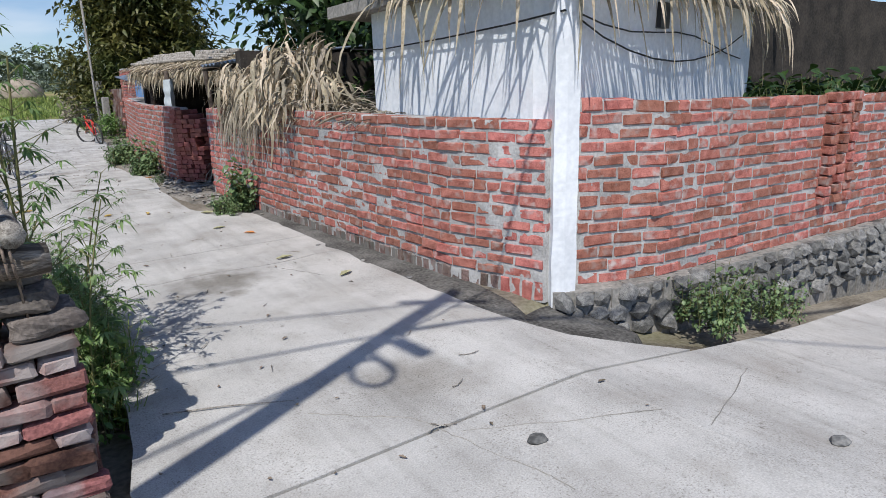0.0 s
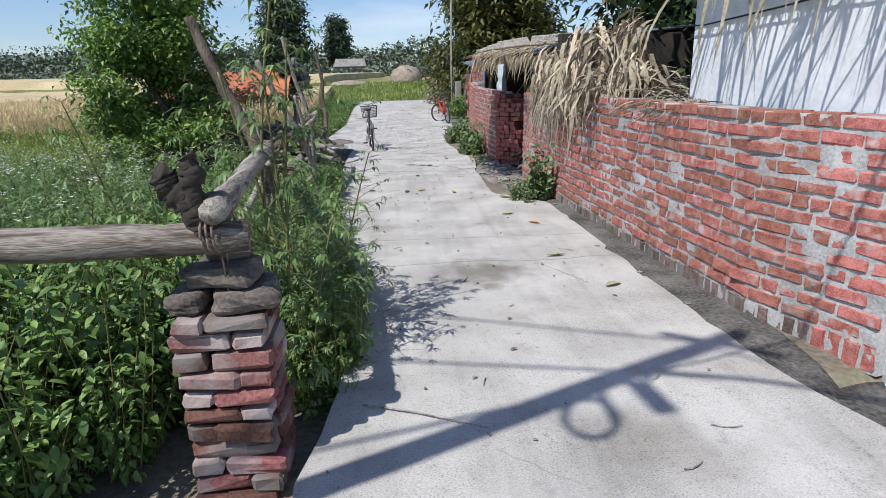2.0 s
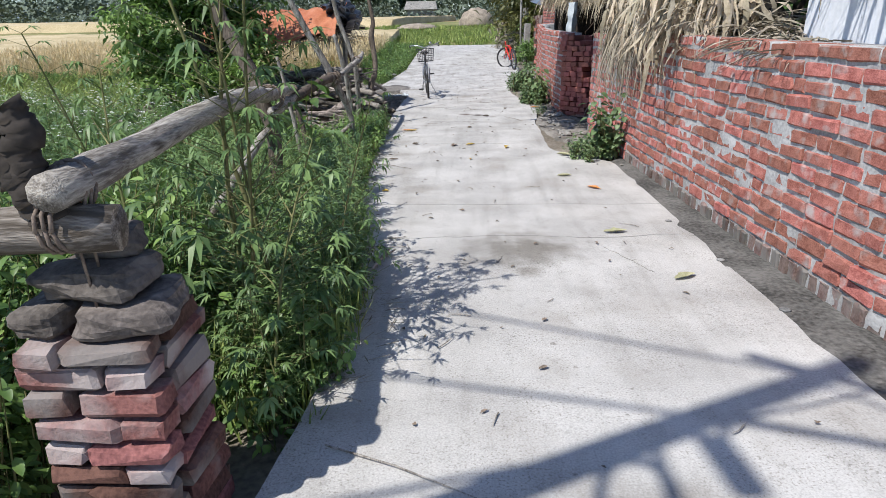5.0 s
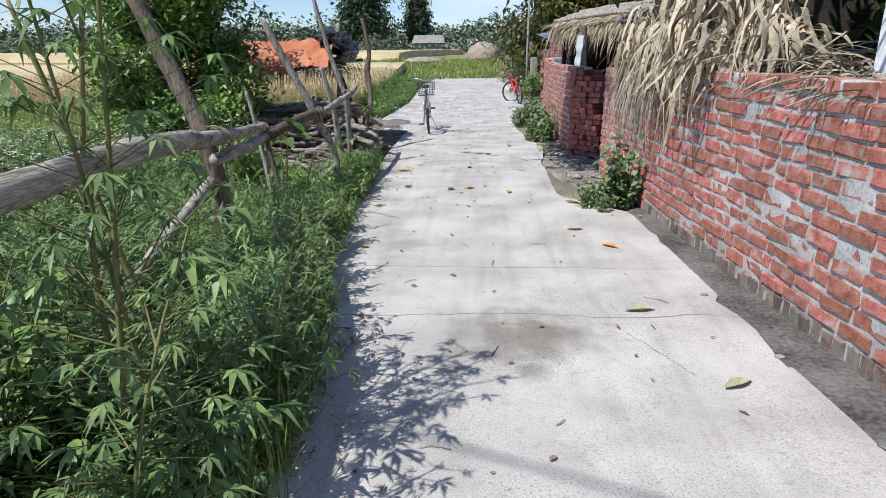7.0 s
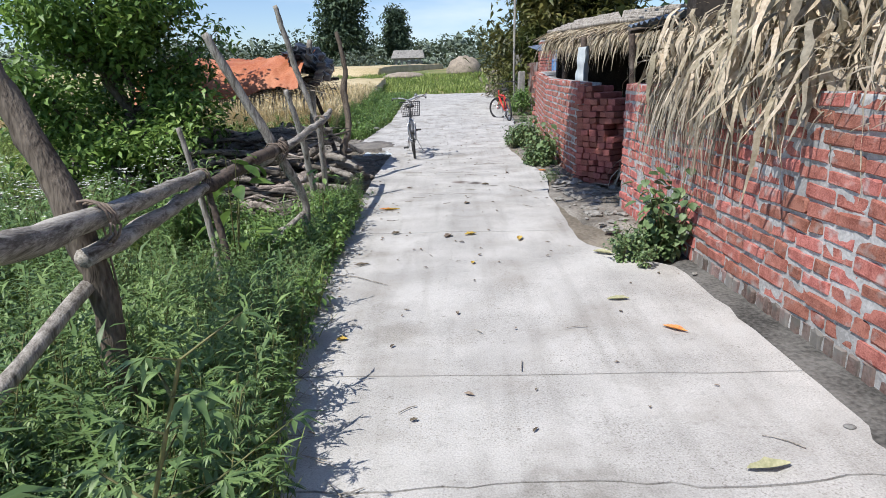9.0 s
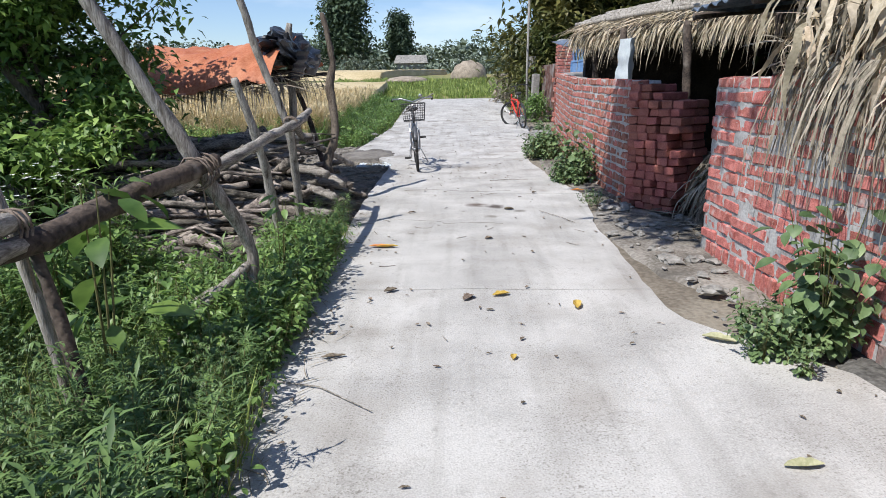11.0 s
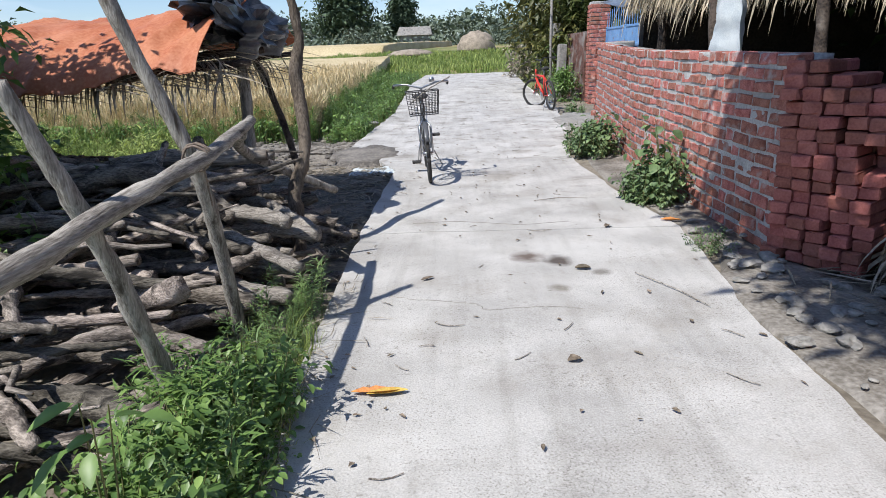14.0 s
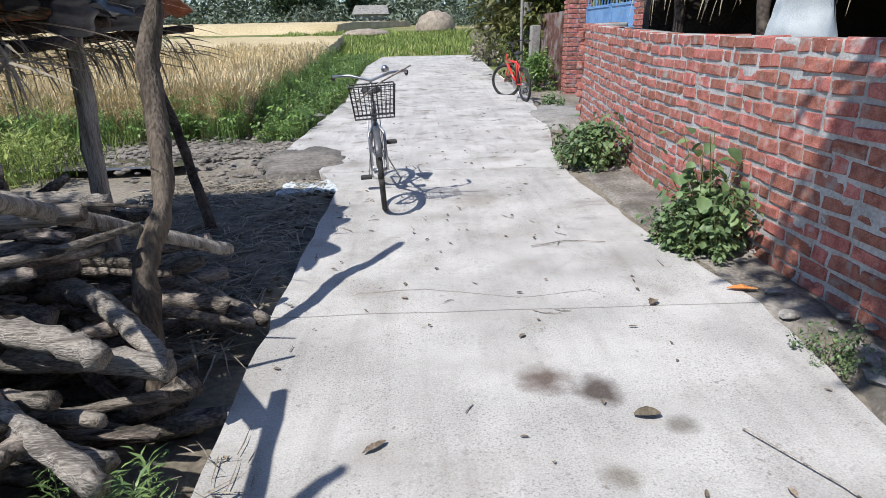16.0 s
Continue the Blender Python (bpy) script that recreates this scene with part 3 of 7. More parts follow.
def brick_wall(name, label, pts, base, top, courses, limit=300, first=0.0, soldier=False, thick=0.23, seed=1, smear=0.012, near=None, extra=None, proud_by=(-0.002, 0.009)):
    """A wall of single bricks, slightly proud of a mortar core. base and top: heights by length walked."""
    random.seed(seed)
    line = Line(pts)
    wall = thing(name, label, "wall", kind="structure")
    n_u, n_v = max(8, int(line.length / 0.035)), 36
    front, back = [], []
    for i in range(n_u + 1):
        s = line.length * i / n_u
        q, t, nrm = line.at(s)
        z0, z1 = base(s), top(s)
        for j in range(n_v + 1):
            z = z0 + (z1 - 0.012 - z0) * j / n_v
            d = smear * (nz(s * 3.0, z * 5.0, seed) * 0.45 + nz(s * 14, z * 18, seed) * 0.5 + nz(s * 1.1, z * 1.4, seed + 7) * 0.22) - 0.003 + (extra(s, z) if extra else 0)
            front.append((q.x + nrm.x * d, q.y + nrm.y * d, z))
            e = 0.01 * nz(s * 6, z * 6, seed + 3)
            back.append((q.x - nrm.x * (thick + e), q.y - nrm.y * (thick + e), z))
    w, k = n_v + 1, len(front)
    faces = []
    for i in range(n_u):
        for j in range(n_v):
            a = i * w + j
            faces += [(a, a + w, a + w + 1, a + 1), (k + a, k + a + 1, k + a + w + 1, k + a + w)]
        faces += [(i * w + n_v, (i + 1) * w + n_v, k + (i + 1) * w + n_v, k + i * w + n_v)]
    for i in (0, n_u):
        for j in range(n_v):
            a = i * w + j
            faces.append((a, a + 1, k + a + 1, k + a))
    part("mortar_core", Geo().add(front + back, faces), MORTAR, wall, "grey cement mortar smeared over the joints", smooth=True)
    spots = []
    if soldier:
        s = 0.05
        while s < line.length - 0.05:
            spots.append((s, None, 0.075))
            s += 0.088 + random.uniform(0, 0.012)
    for c in range(courses):
        s = (0.0 if c % 2 else -0.12) + random.uniform(-0.02, 0.02)
        while s < line.length - 0.02:
            head = random.random() < (0.16 if c < courses - 1 else 0.35)
            ln = 0.11 if head else 0.228
            if s > -0.13:
                a, b = max(s, random.uniform(-0.02, 0.015)), min(s + ln, line.length + random.uniform(-0.015, 0.015))
                if b - a > 0.05:
                    spots.append(((a + b) / 2, c, b - a))
            s += ln + random.uniform(0.006, 0.019)
    if near:
        spots.sort(key=lambda q: abs(q[0] - near))
    rest = Geo()
    for count, (s, c, ln) in enumerate(spots):
        q, t, nrm = line.at(s)
        z0, z1 = base(s) + first, top(s)
        pitch = (z1 - z0) / courses
        up = z0 + pitch * (c + 0.5) if c is not None else base(s) + first / 2
        depth = 0.11
        proud = random.uniform(*proud_by) if c is not None else random.uniform(0.002, 0.018)
        at = Vector((q.x - nrm.x * (depth / 2 - proud), q.y - nrm.y * (depth / 2 - proud), up + random.uniform(-0.005, 0.005)))
        m = Matrix.Translation(at) @ Euler((random.uniform(-0.03, 0.03), random.uniform(-0.03, 0.03), math.atan2(t.y, t.x) + random.uniform(-0.02, 0.02))).to_matrix().to_4x4()
        kinds = SOLDIERS if c is None else (HEADERS if ln < 0.15 else BRICKS)
        me = random.choice(kinds)
        full = 0.075 if c is None else (0.11 if ln < 0.15 else 0.228)
        m = m @ Matrix.Diagonal((ln / full, 1, (pitch - random.uniform(0.012, 0.026)) / 0.075 if c is not None else first / 0.125, 1))
        if count < limit:
            ob = new("brick", me)
            ob.parent, ob.matrix_basis = wall, m
        else:
            rest.add([m @ v.co for v in me.vertices], [tuple(p.vertices) for p in me.polygons])
    if rest.v:
        tagged(part("bricks", rest, BRICK, wall), kind="stuff")
    return wall


# ---- the large structure ----
build_ground()
build_lane()
patch("drain_strip", 2.62, 5.1, 0.34, 3.3, DRAIN, "dark gritty soil strip along the wall foot", "soil", 0.022, 0.18, base=lambda x, y: ground_z(x, y) - 0.02)
patch("corner_soil", 2.95, 2.35, 0.55, 0.42, DRAIN, "dark damp soil at the wall corner", "soil", 0.03, 0.2, base=lambda x, y: ground_z(x, y) - 0.05)
patch("rubble_strip", 2.35, 10.0, 0.48, 1.9, GRIT, "grey gritty soil with rubble before the doorway", "soil", 0.022, 0.25, base=lambda x, y: ground_z(x, y) - 0.02)
patch("verge_soil", 2.3, 14.4, 0.36, 3.6, GRIT, "grey-brown earth verge along the brick wall", "soil", 0.022, 0.2, base=lambda x, y: ground_z(x, y) - 0.02)
patch("side_apron", 2.75, 18.9, 0.75, 1.5, OLD_CEMENT, "worn dark cement apron before the gate", "pavement", 0.03, 0.15)
patch("mud_yard", -1.35, 13.4, 1.15, 2.5, MUD, "dark trodden mud with straw beside the lane", "mud", 0.05, 0.25, base=lambda x, y: ground_z(x, y) - 0.09)
patch("mud_track", -2.2, 17.2, 1.9, 0.9, MUD, "muddy cart track leading to the field", "mud", 0.04, 0.25, base=lambda x, y: ground_z(x, y) - 0.09)
patch("mud_spill", -0.95, 16.1, 0.55, 0.9, MUD, "thin mud carried onto the lane edge", "mud", 0.012, 0.4)
patch("puddle", -3.2, 16.3, 0.9, 0.32, WATER, "shallow muddy puddle on the track", "puddle", 0.01, 0.3, base=lambda x, y: ground_z(x, y) - 0.05)

WALL_A = [(3.02, 2.72), (2.77, 3.55), (2.71, 4.8), (2.61, 7.2), (2.57, 9.5)]
brick_wall("wall_lane_south", "unplastered red brick wall with smeared grey mortar joints", WALL_A, lambda s: -0.06, lambda s: along([(0, 1.23), (2.2, 1.255), (4.6, 1.295), (7, 1.27)], s),
           13, first=0.15, soldier=True, seed=3, smear=0.022, near=2.6, limit=310, proud_by=(-0.001, 0.011),
           extra=lambda s, z: 0.007 * max(0, 1 - abs(s - 0.35) / 0.55) * (0.6 + nz(s * 5, z * 4, 2)) + 0.010 * max(0, 1 - abs(s - 5.7) / 1.2) * (0.4 + nz(s * 4, z * 3, 8)))
WALL_B = [(8.6, 2.16), (7.05, 2.23), (5.5, 2.33), (3.96, 2.44), (3.29, 2.68)]
brick_wall("wall_side_lane", "red brick wall on a stone plinth", WALL_B, lambda s: 0.02, lambda s: along([(0, 1.29), (4.7, 1.33), (5.4, 1.37)], s), 14, seed=5, smear=0.008, near=4.2, limit=300, proud_by=(0.0, 0.008))


def toothing():
    """Projecting brick ends left in the side wall for a cross wall."""
    random.seed(17)
    wall = bpy.data.objects["wall_side_lane"]
    for x in (6.5, 6.28, 6.04):
        for k in range(11):
            b = new("brick", random.choice(HEADERS))
            b.parent = wall
            b.matrix_basis = pose(x + random.uniform(-0.012, 0.012), 2.285 + (6.3 - x) * -0.06 - random.uniform(-0.01, 0.012), 0.37 + 0.0915 * k, random.uniform(-2, 2), random.uniform(-2, 2), -4)


toothing()
WALL_C = [(2.5, 11.28), (2.46, 12.4), (2.48, 14.7), (2.75, 18.35), (3.3, 18.6)]
brick_wall("wall_lane_north", "red brick yard wall with pale mortar joints", WALL_C, lambda s: rise(11 + s) - 0.03, lambda s: along([(0, 1.27), (3.5, 1.32), (7.2, 1.46), (8, 1.48)], s), 14, seed=7,
           smear=0.007, near=2.0, limit=310, proud_by=(0.0, 0.007))


def stone_plinth():
    """Rubble stones under the side wall."""
    random.seed(11)
    wall = thing("wall_plinth", "rubble stone plinth bedded in cement", "plinth", kind="structure")
    line = Line([(9.0, 2.02), (7.05, 2.1), (5.5, 2.2), (3.96, 2.3), (3.2, 2.5), (3.02, 2.62)])
    g = Geo()
    n = 80
    for i in range(n):
        s = line.length * (i + 0.5) / n
        q, t, nrm = line.at(s)
        low = ground_z(q.x, q.y) - 0.2
        m = Matrix.Translation((q.x - nrm.x * 0.2, q.y - nrm.y * 0.2, (low + 0.03) / 2)) @ Matrix.Rotation(math.atan2(t.y, t.x), 4, "Z")
        g.box((line.length / n * 1.15, 0.36 + random.uniform(-0.03, 0.03), 0.03 - low), m, 0, 0.004)
    part("bedding", g, OLD_CEMENT, wall)
    shapes = []
    for k in range(6):
        bm = bmesh.new()
        bmesh.ops.create_icosphere(bm, subdivisions=1, radius=0.5)
        for v in bm.verts:
            v.co *= 1 + 0.45 * nz(v.co.x * 2, v.co.y * 2, v.co.z * 2 + k * 5)
        me = bpy.data.meshes.new("stone")
        bm.to_mesh(me)
        bm.free()
        me.materials.append(PLINTH)
        shapes.append(me)
    for row in range(4):
        s = random.uniform(0, 0.1)
        while s < line.length:
            q, t, nrm = line.at(s)
            z = -0.03 - row * 0.125 + random.uniform(-0.02, 0.02)
            size = random.uniform(0.13, 0.24)
            if z > ground_z(q.x, q.y) - 0.12:
                ob = new("stone", random.choice(shapes))
                ob.parent = wall
                ob.matrix_basis = (Matrix.Translation((q.x - nrm.x * 0.015, q.y - nrm.y * 0.015, z)) @ Euler((random.uniform(0, 6), random.uniform(-0.4, 0.4), random.uniform(0, 6))).to_matrix().to_4x4()
                                   @ Matrix.Diagonal((size, size * 0.8, size * 0.7, 1)))
            s += size * 0.95


stone_plinth()


def white_house():
    house = thing("white_house", "small whitewashed house with a cement roof slab and thatch", "house")
    c0, c1, c2 = Vector((3.13, 2.74)), Vector((3.13, 5.24)), Vector((6.6, 3.5))
    along_r = (c2 - c0).normalized()
    back = c1 + along_r * 3.9
    far = c0 + along_r * 3.9

    def panel(a, b, z0, z1, thick, name="wall"):
        t = (b - a).normalized()
        nrm = Vector((-t.y, t.x))
        g, n, nv = Geo(), 30, 24
        vs = []
        for side in (0, 1):
            for i in range(n + 1):
                p = a + (b - a) * i / n
                for j in range(nv + 1):
                    z = z0 + (z1 - z0) * j / nv
                    d = (0.012 * nz(p.x * 3 + p.y * 3, z * 3, side) if 0 < i < n else 0) - side * thick
                    vs.append((p.x + nrm.x * d, p.y + nrm.y * d, z))
        w, k = nv + 1, (n + 1) * (nv + 1)
        fs = []
        for i in range(n):
            for j in range(nv):
                q = i * w + j
                fs += [(q, q + w, q + w + 1, q + 1), (k + q, k + q + 1, k + q + w + 1, k + q + w)]
            fs += [(i * w, k + i * w, k + (i + 1) * w, (i + 1) * w), (i * w + nv, (i + 1) * w + nv, k + (i + 1) * w + nv, k + i * w + nv)]
        for i in (0, n):
            for j in range(nv):
                q = i * w + j
                fs.append((q, q + 1, k + q + 1, k + q))
        part(name, g.add(vs, fs), WHITEWASH, house, smooth=False)
    panel(c0, c1, -0.1, 2.16, 0.2)
    panel(far, c0 + along_r * 0.003, -0.1, 2.16, 0.2)
    panel(c1 + Vector((0.0, -0.003)), back, -0.1, 2.16, 0.2)
    panel(back, far, -0.1, 2.16, 0.2)
    # corner pillar that runs down to the ground between the two brick walls
    g, n = Geo(), 40
    vs = []
    for i in range(n + 1):
        z = -0.1 + 2.25 * i / n
        for cx, cy in ((-0.085, -0.08), (-0.0, -0.092), (0.085, -0.08), (0.09, 0.08), (-0.09, 0.08)):
            d = 0.009 * nz(cx * 9, z * 5, cy * 9)
            x, y = cx * (1 + 0.08 * nz(z * 2, 5)) + d, cy + d
            vs.append((3.15 + x * 0.878 + y * 0.479, 2.70 - x * 0.479 + y * 0.878, z))
    fs = [(i * 5 + a, i * 5 + (a + 1) % 5, (i + 1) * 5 + (a + 1) % 5, (i + 1) * 5 + a) for i in range(n) for a in range(5)] + [tuple(n * 5 + a for a in range(5))]
    part("pillar", g.add(vs, fs), WHITEWASH, house)
    # roof slab with a thick overhanging edge
    mid = (c0 + back) / 2
    ang = math.atan2(along_r.y, along_r.x)
    g = Geo()
    v = []
    for z in (2.16, 2.27):
        for p, o in ((c0, (-0.17, -0.18)), (far, (0.2, -0.18)), (back, (0.3, 0.55)), (c1, (-0.2, 0.55))):
            v.append((p.x + o[0], p.y + o[1], z))
    g.add(v, [(0, 3, 2, 1), (4, 5, 6, 7), (0, 1, 5, 4), (1, 2, 6, 5), (2, 3, 7, 6), (3, 0, 4, 7)])
    part("roof_slab", g, OLD_CEMENT, house, "weathered grey cement roof slab")
    # small ventilation opening under the eaves
    g = Geo()
    q = c0 + along_r * 1.55
    g.box((0.17, 0.06, 0.2), Matrix.Translation((q.x, q.y - 0.012, 1.98)) @ Matrix.Rotation(ang, 4, "Z"), 0.005)
    part("vent", g, BLACK_PAINT, house, "dark ventilation hole under the eaves")
    # cables clipped along the walls
    g = Geo()
    pts = [(3.08, 5.6, 1.86), (3.085, 5.0, 1.82), (3.085, 4.0, 1.84), (3.085, 3.2, 1.87), (3.06, 2.62, 1.9)]
    for i in range(9):
        p = c0 + along_r * (0.1 + i * 0.42)
        pts.append((p.x + along_r.y * 0.03, p.y - along_r.x * 0.03 - 0.01, 1.9 - 0.28 * math.sin(i / 8 * math.pi) ** 0.8))
    g.tube(pts, 0.007, 6)
    pts = []
    for i in range(9):
        p = c0 + along_r * (0.1 + i * 0.42)
        pts.append((p.x + along_r.y * 0.03, p.y - along_r.x * 0.03 - 0.012, 1.92 - 0.05 * i * 0.5 - 0.05 * math.sin(i)))
    g.tube(pts, 0.006, 6)
    part("cable", g, CABLE, house)
    return c0, c1, along_r, far


C0, C1, ALONG_R, FAR = white_house()


def pier():
    """The old brick pier that carries the fence rails."""
    random.seed(21)
    ob = thing("brick_pier", "old weathered brick gate pier with loose stones on top", "pier", group="")
    z, c = -0.16, 0
    x0, x1, y0, y1 = -0.195, 0.155, 2.15, 2.53
    while z < 0.60:
        h = random.uniform(0.066, 0.082)
        lean = 0.03 * (0.7 - z)
        yaw = random.uniform(-0.03, 0.03)
        rows = []
        if c % 2:
            rows = [(x0 + 0.114, y0 + 0.055, 0.228, 0.11), (x1 - 0.066, y0 + 0.055, 0.132, 0.11), (x1 - 0.055, y0 + 0.235, 0.11, 0.228), (x0 + 0.055, y0 + 0.235, 0.11, 0.228),
                    (x0 + 0.18, y0 + 0.2, 0.2, 0.16), (x0 + 0.16, y1 - 0.03, 0.3, 0.1)]
        else:
            rows = [(x0 + 0.066, y0 + 0.055, 0.132, 0.11), (x1 - 0.114, y0 + 0.055, 0.228, 0.11), (x1 - 0.055, y0 + 0.235, 0.11, 0.228), (x0 + 0.055, y0 + 0.235, 0.11, 0.228),
                    (x0 + 0.18, y0 + 0.25, 0.2, 0.26)]
        for bx, by, sx, sy in rows:
            g = Geo().box((sx - 0.014, sy - 0.012, h - 0.009), Matrix.Translation((bx + lean * 0.6 + random.uniform(-0.018, 0.018), by - lean * 0.3 + random.uniform(-0.02, 0.02), z + h / 2))
                          @ Euler((random.uniform(-0.04, 0.04), random.uniform(-0.05, 0.05), yaw + random.uniform(-0.06, 0.06))).to_matrix().to_4x4(), 0.013, 0.008)
            part("brick", g, OLD_BRICK, ob)
        z += h
        c += 1
    for cx, cy, cz, sx, sy, sz, rz in ((0.07, 2.29, z + 0.042, 0.25, 0.26, 0.088, 0.08), (-0.13, 2.29, z + 0.038, 0.15, 0.25, 0.078, -0.1), (-0.005, 2.3, z + 0.128, 0.27, 0.21, 0.09, -0.12),
                                       (0.0, 2.36, z + 0.20, 0.18, 0.15, 0.07, 0.3)):
        bm = bmesh.new()
        bmesh.ops.create_cube(bm, size=1)
        bmesh.ops.subdivide_edges(bm, edges=bm.edges, cuts=5, use_grid_fill=True)
        for v in bm.verts:
            q = v.co.copy()
            r = (abs(q.x * 2) ** 5 + abs(q.y * 2) ** 5 + abs(q.z * 2) ** 5) ** 0.2
            q *= 0.93 / max(r, 0.4) if r > 0.9 else 1
            v.co = Vector((q.x * sx, q.y * sy, q.z * sz)) * (1 + 0.22 * nz(q.x * 2.2 + cx * 40, q.y * 2.2, q.z * 2.2)) + 0.006 * noise.noise_vector(q * 9.0 + Vector((cx * 50, 0, 0)))
        me = bpy.data.meshes.new("stone")
        bm.to_mesh(me)
        bm.free()
        me.materials.append(PIER_STONE)
        o = part("stone", me, None, ob)
        o.matrix_basis = pose(cx, cy, cz, 3, -3, math.degrees(rz))


pier()


def brick_stack():
    """Loose bricks piled at the end of the yard wall."""
    random.seed(31)
    ob = thing("brick_stack", "loose stack of plain red bricks at the wall end", "brick stack")
    meshes = [brick_mesh(DARK_BRICK, 0.225, 0.072, 0.108, seed=60 + s) for s in range(6)]
    random.seed(31)
    o, ex = Vector((2.46, 11.22)), Vector((0.62, -0.78)).normalized()
    ey = Vector((-ex.y, ex.x))
    for row in range(16):
        z = 0.0 + row * 0.0765
        for col in range(5):
            for deep in range(2):
                if row == 15 and col > 1 or row == 14 and col > 2:
                    continue
                if row < 10 and row > 7 and col == 4 and deep == 0:
                    continue
                u = 0.055 + col * 0.113 + random.uniform(-0.012, 0.012) + (0.03 if row % 4 > 1 and col > 2 else 0)
                v = 0.03 + deep * 0.235 + random.uniform(-0.025, 0.025)
                p = o + ex * u + ey * (v + 0.02 * math.sin(row * 1.3 + col))
                b = new("brick", random.choice(meshes))
                b.parent = ob
                b.matrix_basis = Matrix.Translation((p.x, p.y, z + 0.038)) @ Euler((0, random.uniform(-0.02, 0.02), math.atan2(ey.y, ey.x) + random.uniform(-0.06, 0.06))).to_matrix().to_4x4()


brick_stack()


def plain_wall(name, label, a, b, z0, z1, thick, material, category="wall"):
    a, b = Vector(a), Vector(b)
    t = (b - a).normalized()
    g = Geo()
    n, nv = max(2, int((b - a).length / 0.2)), max(2, int((z1 - z0) / 0.2))
    nrm = Vector((-t.y, t.x))
    vs, fs = [], []
    for side in (0, 1):
        for i in range(n + 1):
            p = a + (b - a) * i / n
            for j in range(nv + 1):
                z = z0 + (z1 - z0) * j / nv
                d = 0.015 * nz(p.x * 2, p.y * 2, z * 2 + side) - side * thick
                vs.append((p.x + nrm.x * d, p.y + nrm.y * d, z + (0.015 * nz(p.x * 3, p.y * 3) if j == nv else 0)))
    w, k = nv + 1, (n + 1) * (nv + 1)
    for i in range(n):
        for j in range(nv):
            q = i * w + j
            fs += [(q, q + w, q + w + 1, q + 1), (k + q, k + q + 1, k + q + w + 1, k + q + w)]
        fs += [(i * w + nv, (i + 1) * w + nv, k + (i + 1) * w + nv, k + i * w + nv), (i * w, k + i * w, k + (i + 1) * w, (i + 1) * w)]
    for i in (0, n):
        for j in range(nv):
            q = i * w + j
            fs.append((q, q + 1, k + q + 1, k + q))
    return tagged(part(name, g.add(vs, fs), material), label, category, kind="structure")


# cattle shed behind the yard wall; added walls coloured near-black for its shade
plain_wall("wall_shed_back", "added shed back wall, near-black for the interior's shade", (6.2, 8.8), (6.2, 16.5), -0.1, 2.4, 0.2, SHADE_CHAR)
plain_wall("wall_shed_north", "added shed end wall, near-black for the interior's shade", (6.2, 16.3), (2.95, 16.3), 0, 2.2, 0.2, SHADE_CHAR)
plain_wall("wall_shed_south", "added shed end wall, near-black for the interior's shade", (2.95, 9.0), (6.2, 9.1), -0.1, 2.05, 0.2, SHADE_CHAR)


def post(name, pts, radii, material, label, category="post", sides=9, wobble=0.12, kind="", split=10):
    """A crooked wooden pole through the given places."""
    pts = [Vector(p) for p in pts]
    fine, rr = [], []
    for i in range(len(pts) - 1):
        p0, p1, p2, p3 = pts[max(i - 1, 0)], pts[i], pts[i + 1], pts[min(i + 2, len(pts) - 1)]
        for k in range(split):
            u = k / split
            q = 0.5 * (2 * p1 + (p2 - p0) * u + (2 * p0 - 5 * p1 + 4 * p2 - p3) * u * u + (3 * p1 - p0 - 3 * p2 + p3) * u ** 3)
            r = radii[i] + (radii[i + 1] - radii[i]) * u
            fine.append(q + Vector((nz(q.x * 5, q.z * 4, i), nz(q.y * 5, q.z * 4, i + 3), nz(q.x * 4, q.y * 4, 7))) * r * 0.35)
            rr.append(r * (1 + 0.16 * nz(q.x * 9 + q.y * 7, q.z * 9, 5)))
    fine.append(pts[-1])
    rr.append(radii[-1] * 0.93)
    g = Geo().tube(fine, rr, sides, wobble=wobble)
    return g if name is None else tagged(part(name, g, material, smooth=True), label, category)


